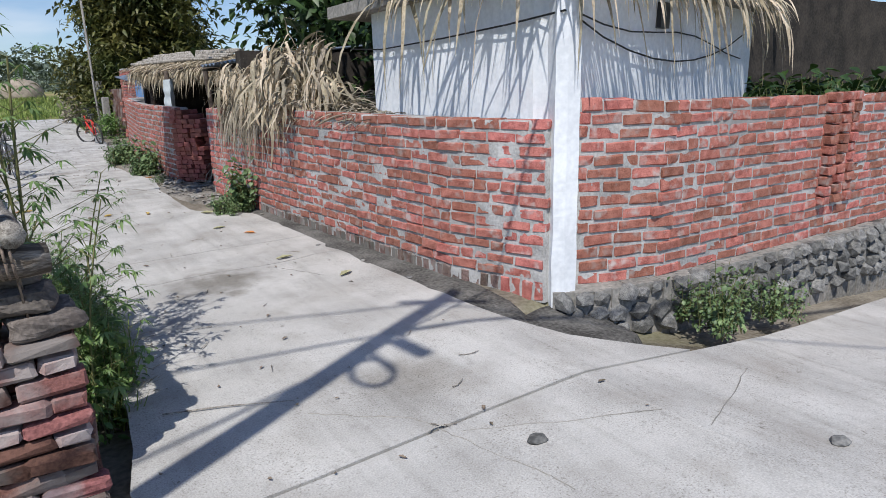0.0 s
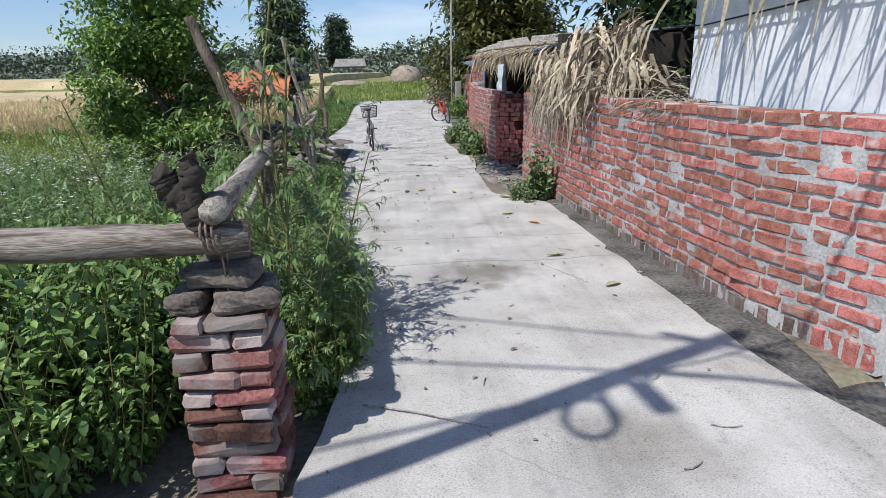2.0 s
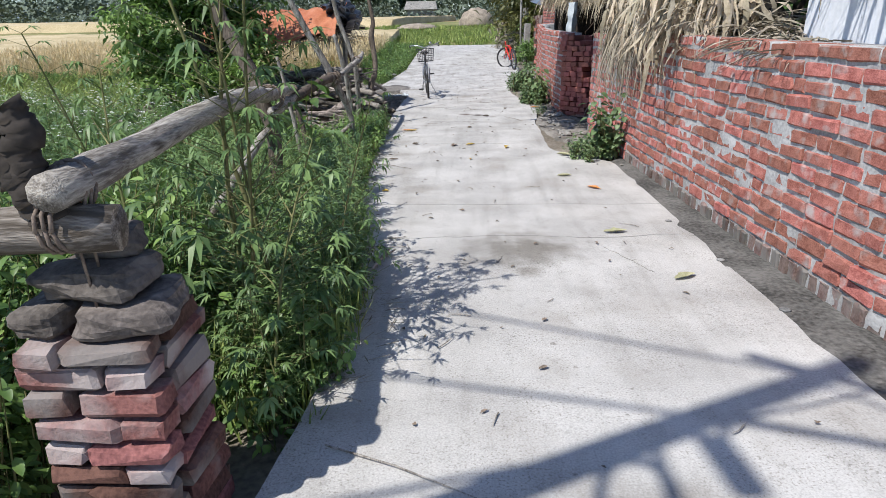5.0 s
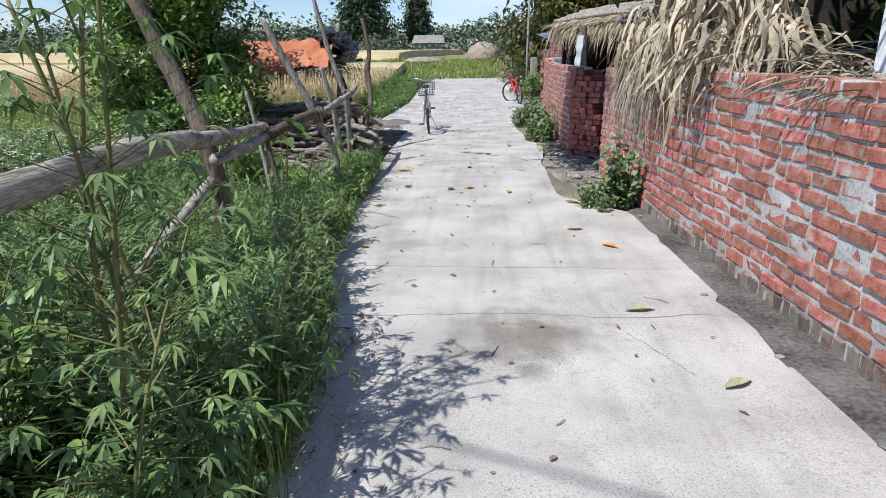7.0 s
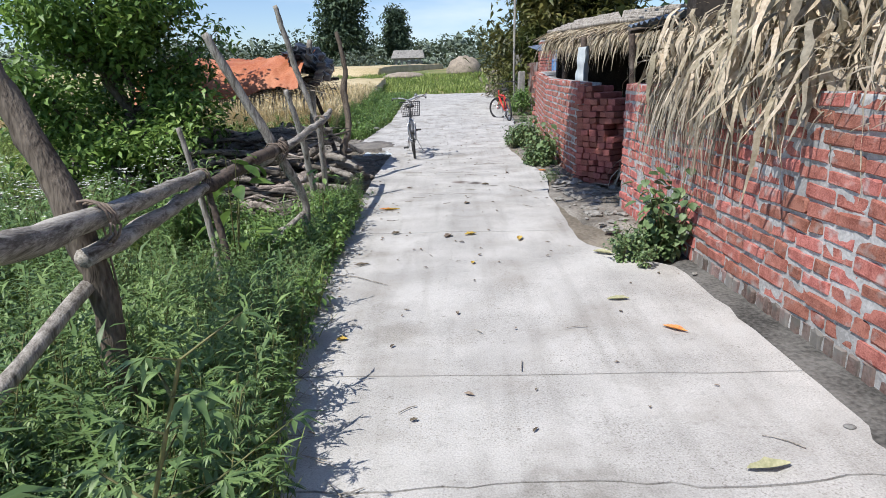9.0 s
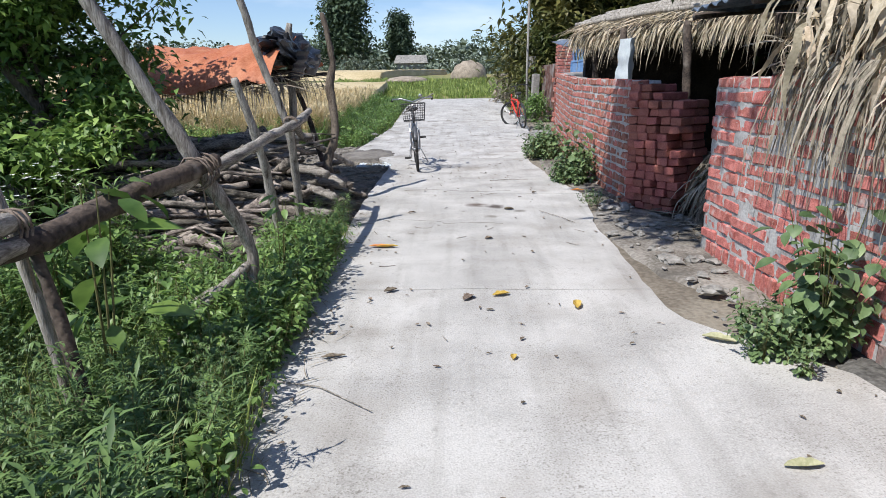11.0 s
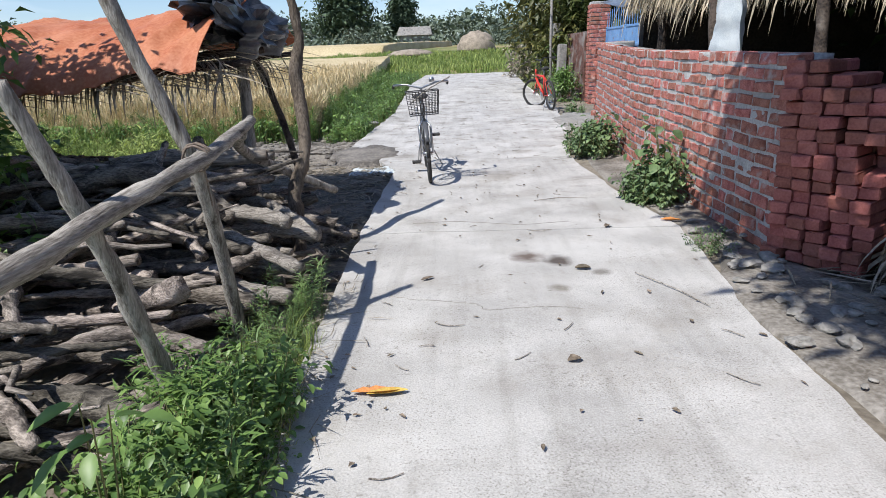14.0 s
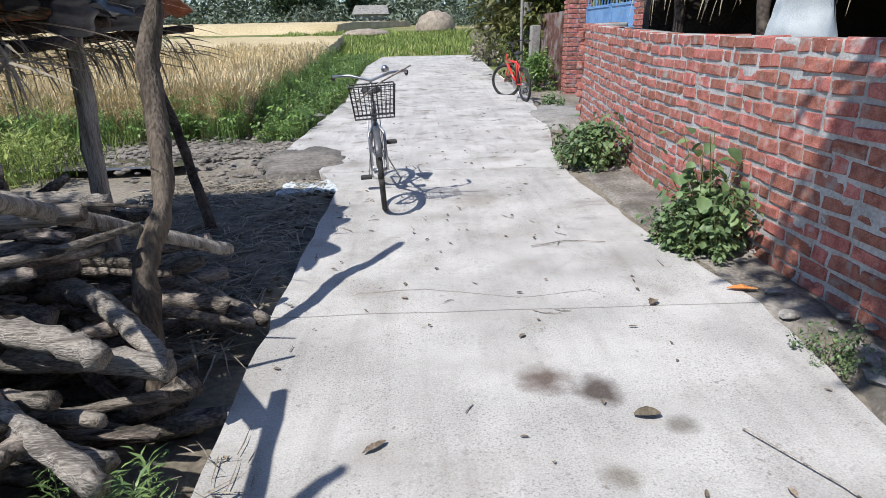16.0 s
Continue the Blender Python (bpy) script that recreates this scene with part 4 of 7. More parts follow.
# ---- plants: templates and scattering ----
class Plant:
    """A plant built of leaves and thin stems, as arrays, to be set out many times."""

    def __init__(self):
        self.v, self.f, self.m, self.k = [], [], [], 0

    def add(self, verts, tris, mat):
        self.v.append(np.asarray(verts, float))
        self.f.append(np.asarray(tris, int) + self.k)
        self.m.append(np.full(len(tris), mat))
        self.k += len(verts)

    def leaf(self, at, yaw, pitch, length, width, mat=0, droop=0.25, fold=0.12, roll=0.0):
        w, l = width / 2, length
        v = np.array([(0, 0, 0), (0.42 * l, w, fold * w * 2), (0.45 * l, 0, 0), (0.42 * l, -w, fold * w * 2), (l, 0, -droop * l)])
        cr, sr, cp, sp, cy, sy = math.cos(roll), math.sin(roll), math.cos(pitch), math.sin(pitch), math.cos(yaw), math.sin(yaw)
        v = v @ np.array([(1, 0, 0), (0, cr, -sr), (0, sr, cr)]).T
        v = v @ np.array([(cp, 0, -sp), (0, 1, 0), (sp, 0, cp)]).T
        v = v @ np.array([(cy, -sy, 0), (sy, cy, 0), (0, 0, 1)]).T
        self.add(v + np.asarray(at), [(0, 2, 1), (0, 3, 2), (1, 2, 4), (2, 3, 4)], mat)

    def blade(self, at, yaw, pitch, length, width, mat=0, droop=0.25, fold=0.15, roll=0.0):
        """A rounder leaf with a midrib, for plants seen from near by."""
        w, l = width / 2, length
        v = np.array([(0, 0, 0)] + [(u * l, s * w * k, abs(s) * fold * w * 2 * k - droop * l * u * u) for u, k in ((0.2, 0.72), (0.48, 1.0), (0.76, 0.68)) for s in (1, 0, -1)] + [(l, 0, -droop * l)])
        cr, sr, cp, sp, cy, sy = math.cos(roll), math.sin(roll), math.cos(pitch), math.sin(pitch), math.cos(yaw), math.sin(yaw)
        v = v @ np.array([(1, 0, 0), (0, cr, -sr), (0, sr, cr)]).T
        v = v @ np.array([(cp, 0, -sp), (0, 1, 0), (sp, 0, cp)]).T
        v = v @ np.array([(cy, -sy, 0), (sy, cy, 0), (0, 0, 1)]).T
        t = [(0, 2, 1), (0, 3, 2), (7, 8, 10), (8, 9, 10)]
        for a in (1, 4):
            t += [(a, a + 1, a + 4), (a, a + 4, a + 3), (a + 1, a + 2, a + 5), (a + 1, a + 5, a + 4)]
        self.add(v + np.asarray(at), t, mat)

    def stem(self, pts, r0, r1, mat=1):
        verts, tris = [], []
        for i, p in enumerate(pts):
            r = r0 + (r1 - r0) * i / (len(pts) - 1)
            for a in range(3):
                verts.append((p[0] + r * math.cos(a * 2.094), p[1] + r * math.sin(a * 2.094), p[2]))
        for i in range(len(pts) - 1):
            for a in range(3):
                b = (a + 1) % 3
                tris += [(i * 3 + a, i * 3 + b, i * 3 + 3 + b), (i * 3 + a, i * 3 + 3 + b, i * 3 + 3 + a)]
        self.add(verts, tris, mat)

    def arrays(self):
        return np.concatenate(self.v), np.concatenate(self.f), np.concatenate(self.m)


def from_arrays(name, v, f, m, mats):
    me = bpy.data.meshes.new(name)
    me.vertices.add(len(v))
    me.vertices.foreach_set("co", np.asarray(v, np.float32).ravel())
    me.loops.add(len(f) * 3)
    me.loops.foreach_set("vertex_index", np.asarray(f, np.int32).ravel())
    me.polygons.add(len(f))
    me.polygons.foreach_set("loop_start", np.arange(0, len(f) * 3, 3, dtype=np.int32))
    for mt in mats:
        me.materials.append(mt)
    me.polygons.foreach_set("material_index", np.asarray(m, np.int32))
    me.update(calc_edges=True)
    return me


def gather(plants, spots):
    """The arrays of many plants: spots are rows of x, y, z, scale, turn, lean, way of leaning."""
    arrays = [p.arrays() for p in plants]
    vs, fs, ms, k = [], [], [], 0
    spots = np.asarray(spots, float)
    pick = np.random.randint(0, len(plants), len(spots))
    for a, (v, f, m) in enumerate(arrays):
        s = spots[pick == a]
        if not len(s):
            continue
        c, n = np.cos(s[:, 4])[:, None], np.sin(s[:, 4])[:, None]
        x, y, z = v[:, 0] * s[:, 3:4], v[:, 1] * s[:, 3:4], v[:, 2] * s[:, 3:4]
        x, y = c * x - n * y, n * x + c * y
        x, y = x + z * np.sin(s[:, 5:6]) * np.cos(s[:, 6:7]), y + z * np.sin(s[:, 5:6]) * np.sin(s[:, 6:7])
        z = z * np.cos(s[:, 5:6])
        p = np.stack([x + s[:, 0:1], y + s[:, 1:2], z + s[:, 2:3]], -1).reshape(-1, 3)
        vs.append(p)
        fs.append((f[None] + (np.arange(len(s)) * len(v))[:, None, None]).reshape(-1, 3) + k)
        ms.append(np.tile(m, len(s)))
        k += len(p)
    return np.concatenate(vs), np.concatenate(fs), np.concatenate(ms)


def scatter(name, plants, spots, mats, label, category, kind="stuff"):
    return tagged(new(name, from_arrays(name, *gather(plants, spots), mats)), label, category, kind=kind)


R = random.Random(5)


def hemp(height=1.0, nodes=11, size=0.15):
    p = Plant()
    bend = R.uniform(-0.1, 0.1)
    axis = lambda u: (bend * u * u * height, 0.05 * math.sin(3 * u) * height, u * height)
    p.stem([axis(i / 5) for i in range(6)], 0.008, 0.003)
    for i in range(nodes):
        u = 0.12 + 0.88 * (i + 1) / nodes
        yaw0 = i * 1.9 + R.uniform(-0.3, 0.3)
        for side in (0, math.pi):
            yaw = yaw0 + side
            pet = (0.22 if u < 0.8 else 0.1) * R.uniform(0.5, 1.2) * (1.25 - 0.6 * u)
            b = np.array(axis(u))
            e = b + np.array((math.cos(yaw) * pet, math.sin(yaw) * pet, pet * 0.45))
            p.stem([b, e], 0.003, 0.002)
            big = size * R.uniform(0.7, 1.15) * (1.1 - 0.45 * u)
            for a, k in ((0, 1), (0.5, 0.9), (-0.5, 0.9), (1.05, 0.68), (-1.05, 0.68), (1.7, 0.4), (-1.7, 0.4)):
                p.leaf(e, yaw + a, R.uniform(-0.75, 0.15), big * k, big * 0.17, 0, droop=R.uniform(0.15, 0.45))
    return p


def broad(height=0.55, count=26, size=0.085, wide=0.6, spread=0.4, even=1.4):
    p = Plant()
    for s in range(3):
        ya, ln = R.uniform(0, 6.28), R.uniform(0.25, 1.0) * spread * height
        axis = lambda u: (math.cos(ya) * ln * u, math.sin(ya) * ln * u, height * u * R.uniform(0.97, 1.0))
        p.stem([axis(i / 3) for i in range(4)], 0.006, 0.002)
        for i in range(count // 3):
            u = 1 - 0.9 * R.random() ** even
            yaw = R.uniform(0, 6.28)
            b = np.array(axis(u)) + np.array((math.cos(yaw), math.sin(yaw), 0.3)) * R.uniform(0.02, 0.09)
            l = size * R.uniform(0.6, 1.25)
            p.blade(b, yaw, R.uniform(-0.9, 0.15), l, l * wide, 0, droop=R.uniform(0.1, 0.4), roll=R.uniform(-0.35, 0.35))
    return p


def feather(height=0.7, count=46):
    p = Plant()
    p.stem([(0, 0, 0), (0.02, 0.01, height * 0.5), (0.0, 0.03, height)], 0.006, 0.002)
    for i in range(count):
        u = R.uniform(0.1, 1.0)
        yaw, l = R.uniform(0, 6.28), R.uniform(0.06, 0.16)
        p.leaf((0, 0, height * u), yaw, R.uniform(0, 0.9), l, l * 0.16, 0, droop=0.25)
        e = (math.cos(yaw) * l * 0.6, math.sin(yaw) * l * 0.6, height * u + l * 0.35)
        p.leaf(e, yaw + R.uniform(-1.3, 1.3), R.uniform(0, 0.9), l * 0.6, l * 0.12, 0)
    return p


def tuft(blades=16, height=0.35, spread=0.06, width=0.008, mat=0, stiff=0.5):
    p = Plant()
    for i in range(blades):
        yaw, h = R.uniform(0, 6.28), height * R.uniform(0.5, 1.15)
        out = h * R.uniform(0.1, 1.0) * (1 - stiff)
        o = np.array((R.uniform(-spread, spread), R.uniform(-spread, spread), 0))
        d, q = np.array((math.cos(yaw), math.sin(yaw), 0)), np.array((-math.sin(yaw), math.cos(yaw), 0)) * width / 2
        a, b, c = o, o + d * out * 0.35 + np.array((0, 0, h * 0.6)), o + d * out + np.array((0, 0, h * (1 - 0.25 * out / h)))
        p.add([a - q, a + q, b - q, b + q, c], [(0, 1, 3), (0, 3, 2), (2, 3, 4)], mat)
    return p


def wheat_clump(stalks=14, height=0.78):
    p = Plant()
    for i in range(stalks):
        o = np.array((R.uniform(-0.12, 0.12), R.uniform(-0.12, 0.12), 0))
        yaw, h = R.uniform(0, 6.28), height * R.uniform(0.85, 1.1)
        d, q = np.array((math.cos(yaw), math.sin(yaw), 0)), np.array((-math.sin(yaw), math.cos(yaw), 0))
        t = o + d * 0.07 + np.array((0, 0, h * 0.88))
        e = t + d * 0.05 + np.array((0, 0, h * 0.12))
        p.add([o - q * 0.003, o + q * 0.003, t + q * 0.002, t - q * 0.002], [(0, 1, 2), (0, 2, 3)], 0)
        p.add([t - q * 0.002, t + q * 0.011, e, t - q * 0.011], [(0, 1, 2), (0, 2, 3)], 0)
        p.leaf(o + np.array((0, 0, h * R.uniform(0.3, 0.6))), yaw + 1, 0.6, 0.16, 0.012, 0, droop=0.6)
    return p


def flower_weed():
    p = feather(0.75, 30)
    for i in range(14):
        a, r = R.uniform(0, 6.28), R.uniform(0, 0.14)
        c = np.array((math.cos(a) * r, math.sin(a) * r, 0.75 + R.uniform(-0.06, 0.12)))
        for k in range(3):
            p.leaf(c, k * 2.1, 0.2, 0.016, 0.014, 2, droop=0)
    return p


def spots_in(n, inside, z=ground_z, scale=(0.7, 1.2), lean=0.35, lift=-0.12):
    rows = []
    tries = 0
    while len(rows) < n and tries < n * 40:
        tries += 1
        xy = inside()
        if xy is None:
            continue
        x, y = xy
        rows.append((x, y, z(x, y) + lift, R.uniform(*scale) * (along([(2.7, 1), (6, 0.95), (7.2, 0.6), (10.5, 0.55)], y) if y < 11 and x > -1.3 else 1), R.uniform(0, 6.28), R.uniform(0, lean), R.uniform(0, 6.28)))
    return rows


def clear(x, y):
    """True where weeds may stand: off the lane, the pier and the log pile."""
    if -0.24 < x < 0.26 and 1.6 < y < 2.7 or x > -0.62 and y < 2.3 or -0.42 < x < 0.1 and y < 2.65:
        return False
    if y > 11.0 and x > -4.2 and y < 15.5 or 8.7 < y < 11.1 and -4 < x < -0.62:
        return False
    return True


def verge(y0, y1, deep, over=0.06):
    def pick():
        y = R.uniform(y0, y1)
        x = along(LEFT, y) + over - R.random() ** 1.4 * deep
        return (x, y) if clear(x, y) and not (y < 2.1 and x > -0.2) else None
    return pick


def box_pick(x0, x1, y0, y1):
    def pick():
        x, y = R.uniform(x0, x1), R.uniform(y0, y1)
        return (x, y) if clear(x, y) else None
    return pick


HEMPS = [hemp(1.0, 16, 0.105), hemp(0.9, 15, 0.10), hemp(1.1, 18, 0.105)]
BROADS = [broad(0.55, 48, 0.07), broad(0.65, 51, 0.078), broad(0.45, 45, 0.06, 0.65), broad(0.6, 51, 0.082, 0.5)]
FEATHERS = [feather(), feather(0.85, 56), feather(0.6, 40)]
TUFTS = [tuft(), tuft(20, 0.45, 0.08), tuft(14, 0.28, 0.05)]

def lush():
    y = R.uniform(7.5, 9.5)
    return along(LEFT, y) - 0.03 - (0.42 if y > 8.7 else 1.3) * R.random(), y


scatter("lush_weeds", [broad(0.5, 60, 0.066, 0.5), broad(0.55, 60, 0.058, 0.55), feather(0.6, 44)], spots_in(190, lush, scale=(0.8, 1.4)), [WEED, STEM],
        "lush leafy weeds between the firewood and the lane", "weeds")

# the green verge between the fence and the lane
scatter("verge_weeds", BROADS, spots_in(520, verge(2.7, 9.5, 1.1, 0.02), scale=(0.3, 0.8)) + spots_in(420, verge(7.4, 9.5, 1.1, 0.02), scale=(0.4, 1.0)), [WEED, STEM],
        "dense broad-leaved green weeds beside the lane", "weeds")
scatter("pier_weeds", [broad(0.85, 96, 0.058, 0.55, even=0.85), broad(0.7, 90, 0.055, 0.55, even=0.85), broad(0.5, 84, 0.06, 0.5, even=0.85), broad(0.9, 96, 0.06, 0.5, even=0.9)], spots_in(900, box_pick(-2.7, -0.3, 1.75, 3.5), scale=(0.55, 1.05)), [WEED, STEM],
        "tall dense small-leaved green weeds behind the cross rail", "weeds")
scatter("verge_hemp", HEMPS, spots_in(290, verge(2.8, 7.4, 1.1, -0.06), scale=(0.3, 0.7)) + spots_in(40, box_pick(-2.4, -0.4, 2.8, 7), scale=(0.5, 0.9)), [HEMP, STEM],
        "wild hemp plants with fingered leaves along the fence", "weeds")
scatter("verge_feather_weeds", FEATHERS, spots_in(1300, verge(2.9, 10.6, 1.3, -0.02), scale=(0.3, 0.85)) + spots_in(1500, box_pick(-6, -0.6, 3.2, 9.5), scale=(0.5, 1.0)), [HEMP, STEM],
        "feathery green weeds along the fence", "weeds")
scatter("verge_grass", TUFTS, spots_in(1300, verge(2.8, 10.3, 1.7, 0.02), scale=(0.5, 1.1)) + spots_in(2600, box_pick(-9, -0.6, 2.5, 12), scale=(0.7, 1.3)), [GRASS],
        "long green grass among the weeds", "grass")
scatter("flowering_weeds", [flower_weed(), flower_weed()], spots_in(260, box_pick(-7, -1.6, 3.5, 9), scale=(0.8, 1.15)), [HEMP, STEM, PETAL],
        "white-flowered wild weeds in the field edge", "weeds")


def scrub():
    x, y = R.uniform(-16, -3.5), R.uniform(8, 18)
    return (x, y) if clear(x, y) else None


scatter("field_edge_grass", [tuft(22, 0.3, 0.2, 0.008), tuft(18, 0.24, 0.2, 0.008), broad(0.3, 30, 0.06, 0.5), feather(0.4, 40)], spots_in(2600, scrub, scale=(0.7, 1.3)), [GRASS, STEM], "rough green grass before the wheat", "grass")


def lane_grass():
    y = R.uniform(17.5, 34)
    x = along(LEFT, y) - 0.1 - R.random() * (1.6 if y > 19 else 0.5)
    return x, y


scatter("lane_side_grass", [tuft(24, 0.34, 0.15, 0.009), broad(0.4, 30, 0.08), broad(0.35, 30, 0.07), feather(0.45, 40)], spots_in(1700, lane_grass, scale=(0.4, 0.95)), [WEED, STEM], "green grass bank between lane and wheat", "grass")


def far_green():
    y = R.uniform(34, 56)
    x = R.uniform(-9, 9)
    return (x, y) if y > 36 or x < -1 or x > 2.5 else None


scatter("far_meadow", [tuft(26, 0.5, 0.4, 0.05), tuft(24, 0.4, 0.4, 0.05)], spots_in(1500, far_green, scale=(0.3, 0.85)), [GRASS], "green meadow beyond the lane's end", "grass")


scatter("verge_lawn", [tuft(26, 0.3, 0.09, 0.008, 0, 0.3), tuft(24, 0.24, 0.09, 0.008, 0, 0.2)], spots_in(1500, box_pick(-3.6, -0.75, 5.2, 8.8), scale=(0.7, 1.3)), [GRASS],
        "bright lime-green grass behind the fence", "grass")


# ---- wheat ----
def wheat_block(name, x0, x1, y0, y1, right, height, label):
    g, verts = Geo(), []
    nx, ny = 70, 40
    for j in range(ny + 1):
        y = y0 + (y1 - y0) * j / ny
        xr = right(y)
        for i in range(nx + 1):
            x = xr + (x0 - xr) * (i / nx) ** 1.8
            edge = 1 if 0 < i < nx and 0 < j < ny else 0
            verts.append((x, y + 0.3 * nz(x, y), rise(y) - 0.15 + edge * (height * 0.8 + 0.08 * nz(x * 1.2, y * 1.2))))
    w = nx + 1
    g.add(verts, [(j * w + i, j * w + i + 1, (j + 1) * w + i + 1, (j + 1) * w + i) for j in range(ny) for i in range(nx)])
    tagged(part(name, g, WHEAT, smooth=True), label, "crop", kind="stuff")


wheat_block("wheat_crop", -45, -3, 18.6, 44, lambda y: -2.4 - 0.05 * (y - 18), 0.72, "dense ripe golden wheat standing in the field")
wheat_block("far_wheat_crop", -70, -4, 58, 92, lambda y: -6.0 + 0.15 * (y - 58), 0.8, "pale ripe wheat in the far field")


def wheat_spot():
    y = 18.4 + 14 * R.random() ** 1.8
    xr = -2.3 - 0.05 * (y - 18)
    return xr - 14 * R.random() ** 1.5, y


def wheat_foot():
    if R.random() < 0.5:
        return R.uniform(-13, -2.2), R.gauss(18.1, 0.3)
    y = R.uniform(18, 32)
    return -2.25 - 0.05 * (y - 18) + R.gauss(0, 0.25), y


scatter("wheat_edge_weeds", [broad(0.4, 30, 0.07, 0.5), feather(0.55, 40), tuft(20, 0.5, 0.12, 0.009)], spots_in(900, wheat_foot, scale=(0.6, 1.2)), [WEED, STEM], "green weeds along the foot of the wheat", "weeds")
CLUMPS = [wheat_clump(), wheat_clump(12, 0.72), wheat_clump(16, 0.82)]
scatter("wheat_stalks", CLUMPS, spots_in(4200, wheat_spot, scale=(0.85, 1.1), lean=0.12), [WHEAT], "ripe golden wheat stalks at the field's edge", "crop")


# ---- trees ----
def limb(g, a, b, r0, r1, n=6, wild=0.12):
    a, b = Vector(a), Vector(b)
    pts = [a + (b - a) * i / n + Vector((nz(i * 0.9, a.x, a.z), nz(i * 0.9, a.y, 3 + a.z), 0)) * wild * (b - a).length * (1 if 0 < i < n else 0) for i in range(n + 1)]
    g.tube(pts, [r0 + (r1 - r0) * i / n for i in range(n + 1)], 8, wobble=0.08)
    return pts


def tree(name, label, at, height, spread, trunk_r, leaves, leaf_mat, leaf_size=0.1, crown_low=0.35, category="tree", seed=1, shape=(1, 1), narrow=0.45, lean=(0, 0), twigs=26, bark=None, clump=0.2):
    rr = random.Random(seed)
    ob = thing(name, label, category, Matrix.Translation(at))
    g, tips = Geo(), []
    top = Vector((lean[0], lean[1], height * 0.72))
    trunk = limb(g, (0, 0, -0.15), top, trunk_r, trunk_r * 0.3, 9, 0.07)
    for i in range(twigs):
        u = crown_low + (1 - crown_low) * (i + rr.random()) / twigs
        b = trunk[min(9, int(u * 9))]
        a = i * 2.4 + rr.uniform(-0.4, 0.4)
        reach = spread * rr.uniform(0.55, 1.0) * (1.15 - 0.55 * u)
        e = Vector((b.x + math.cos(a) * reach * shape[0], b.y + math.sin(a) * reach * shape[1], b.z + height * rr.uniform(0.02, 0.3)))
        pts = limb(g, b, e, trunk_r * 0.32 * (1.1 - u * 0.6), trunk_r * 0.05, 5, 0.15)
        tips += [(p, 0.55 + 0.45 * k / 5) for k, p in enumerate(pts) if k > 1]
    part("trunk", g, bark or BARK, ob, smooth=True)
    p = Plant()
    sp = spread * clump
    for i in range(leaves):
        c, k = tips[rr.randrange(len(tips))]
        o = Vector((rr.gauss(0, sp), rr.gauss(0, sp), rr.gauss(-0.05 * sp, sp * 0.75)))
        l = leaf_size * rr.uniform(0.6, 1.3)
        p.leaf(c + o, rr.uniform(0, 6.28), rr.uniform(-0.9, 0.4), l, l * narrow, 0, droop=rr.uniform(0.1, 0.4), roll=rr.uniform(-0.8, 0.8))
    v, f, m = p.arrays()
    part("crown", from_arrays("crown", v, f, m, [leaf_mat]), None, ob)
    return ob


tree("bush_tree", "bushy bright green tree behind the fence", (-3.05, 10.2, -0.1), 4.0, 1.3, 0.09, 26000, TREE_LEAF, 0.10, 0.08, seed=3, twigs=48, clump=0.11)
SHADE = tree("shade_tree", "large dark shade tree behind the thatched shed", (7.9, 13.3, 0), 7.5, 3.9, 0.3, 30000, DARK_LEAF, 0.26, 0.33, seed=5, twigs=44)
tree("shade_tree", "large dark shade tree behind the white house", (6.4, 7.2, 0), 6.0, 3.0, 0.22, 12000, DARK_LEAF, 0.24, 0.36, seed=8, twigs=34)
def overhang():
    """Long boughs of the shade tree that reach out over the lane."""
    rr = random.Random(61)
    g, p = Geo(), Plant()
    for end, low, n in (((-7.45, -5.1, 4.6), 6, 26), ((-7.45, -3.75, 4.7), 7, 26)):
        main = limb(g, (0, 0, 4.2), end, 0.1, 0.04, 8, 0.05)
        for k in range(n):
            b = main[low + 1 + k % (8 - low)]
            e = b + Vector((rr.uniform(-0.5, 0.6), rr.uniform(-0.7, 0.75), rr.uniform(-0.4, 0.4)))
            for c in limb(g, b, e, 0.03, 0.008, 4, 0.1)[1:]:
                for j in range(13):
                    l = 0.26 * rr.uniform(0.6, 1.2)
                    p.leaf(c + Vector((rr.gauss(0, 0.14), rr.gauss(0, 0.14), rr.gauss(0, 0.12))), rr.uniform(0, 6.28), rr.uniform(-0.9, 0.3), l, l * 0.35, 0)
    part("bough", g, BARK, SHADE, smooth=True)
    part("bough_leaves", from_arrays("bough_leaves", *p.arrays(), [DARK_LEAF]), None, SHADE)


overhang()
tree("mango_tree", "olive and brown-leaved mango tree beyond the gate", (4.9, 26.2, 0.3), 8.0, 2.5, 0.28, 52000, MANGO_LEAF, 0.30, 0.06, seed=6, narrow=0.34, twigs=70, clump=0.16)
tree("roadside_tree", "leafy tree with hanging narrow leaves by the gate", (3.5, 25.0, 0.2), 3.4, 1.0, 0.07, 8000, MANGO_LEAF, 0.2, 0.06, seed=9, narrow=0.28, twigs=30)
tree("far_tree", "tall dark tree standing alone in the fields", (-17.0, 104, 4.2), 13.0, 4.2, 0.4, 9000, LONE_LEAF, 0.75, 0.12, seed=10, twigs=40)
tree("far_tree", "round dark tree standing alone in the fields", (-9.3, 112, 4.4), 9.0, 2.7, 0.3, 6000, LONE_LEAF, 0.65, 0.15, seed=12, twigs=30)


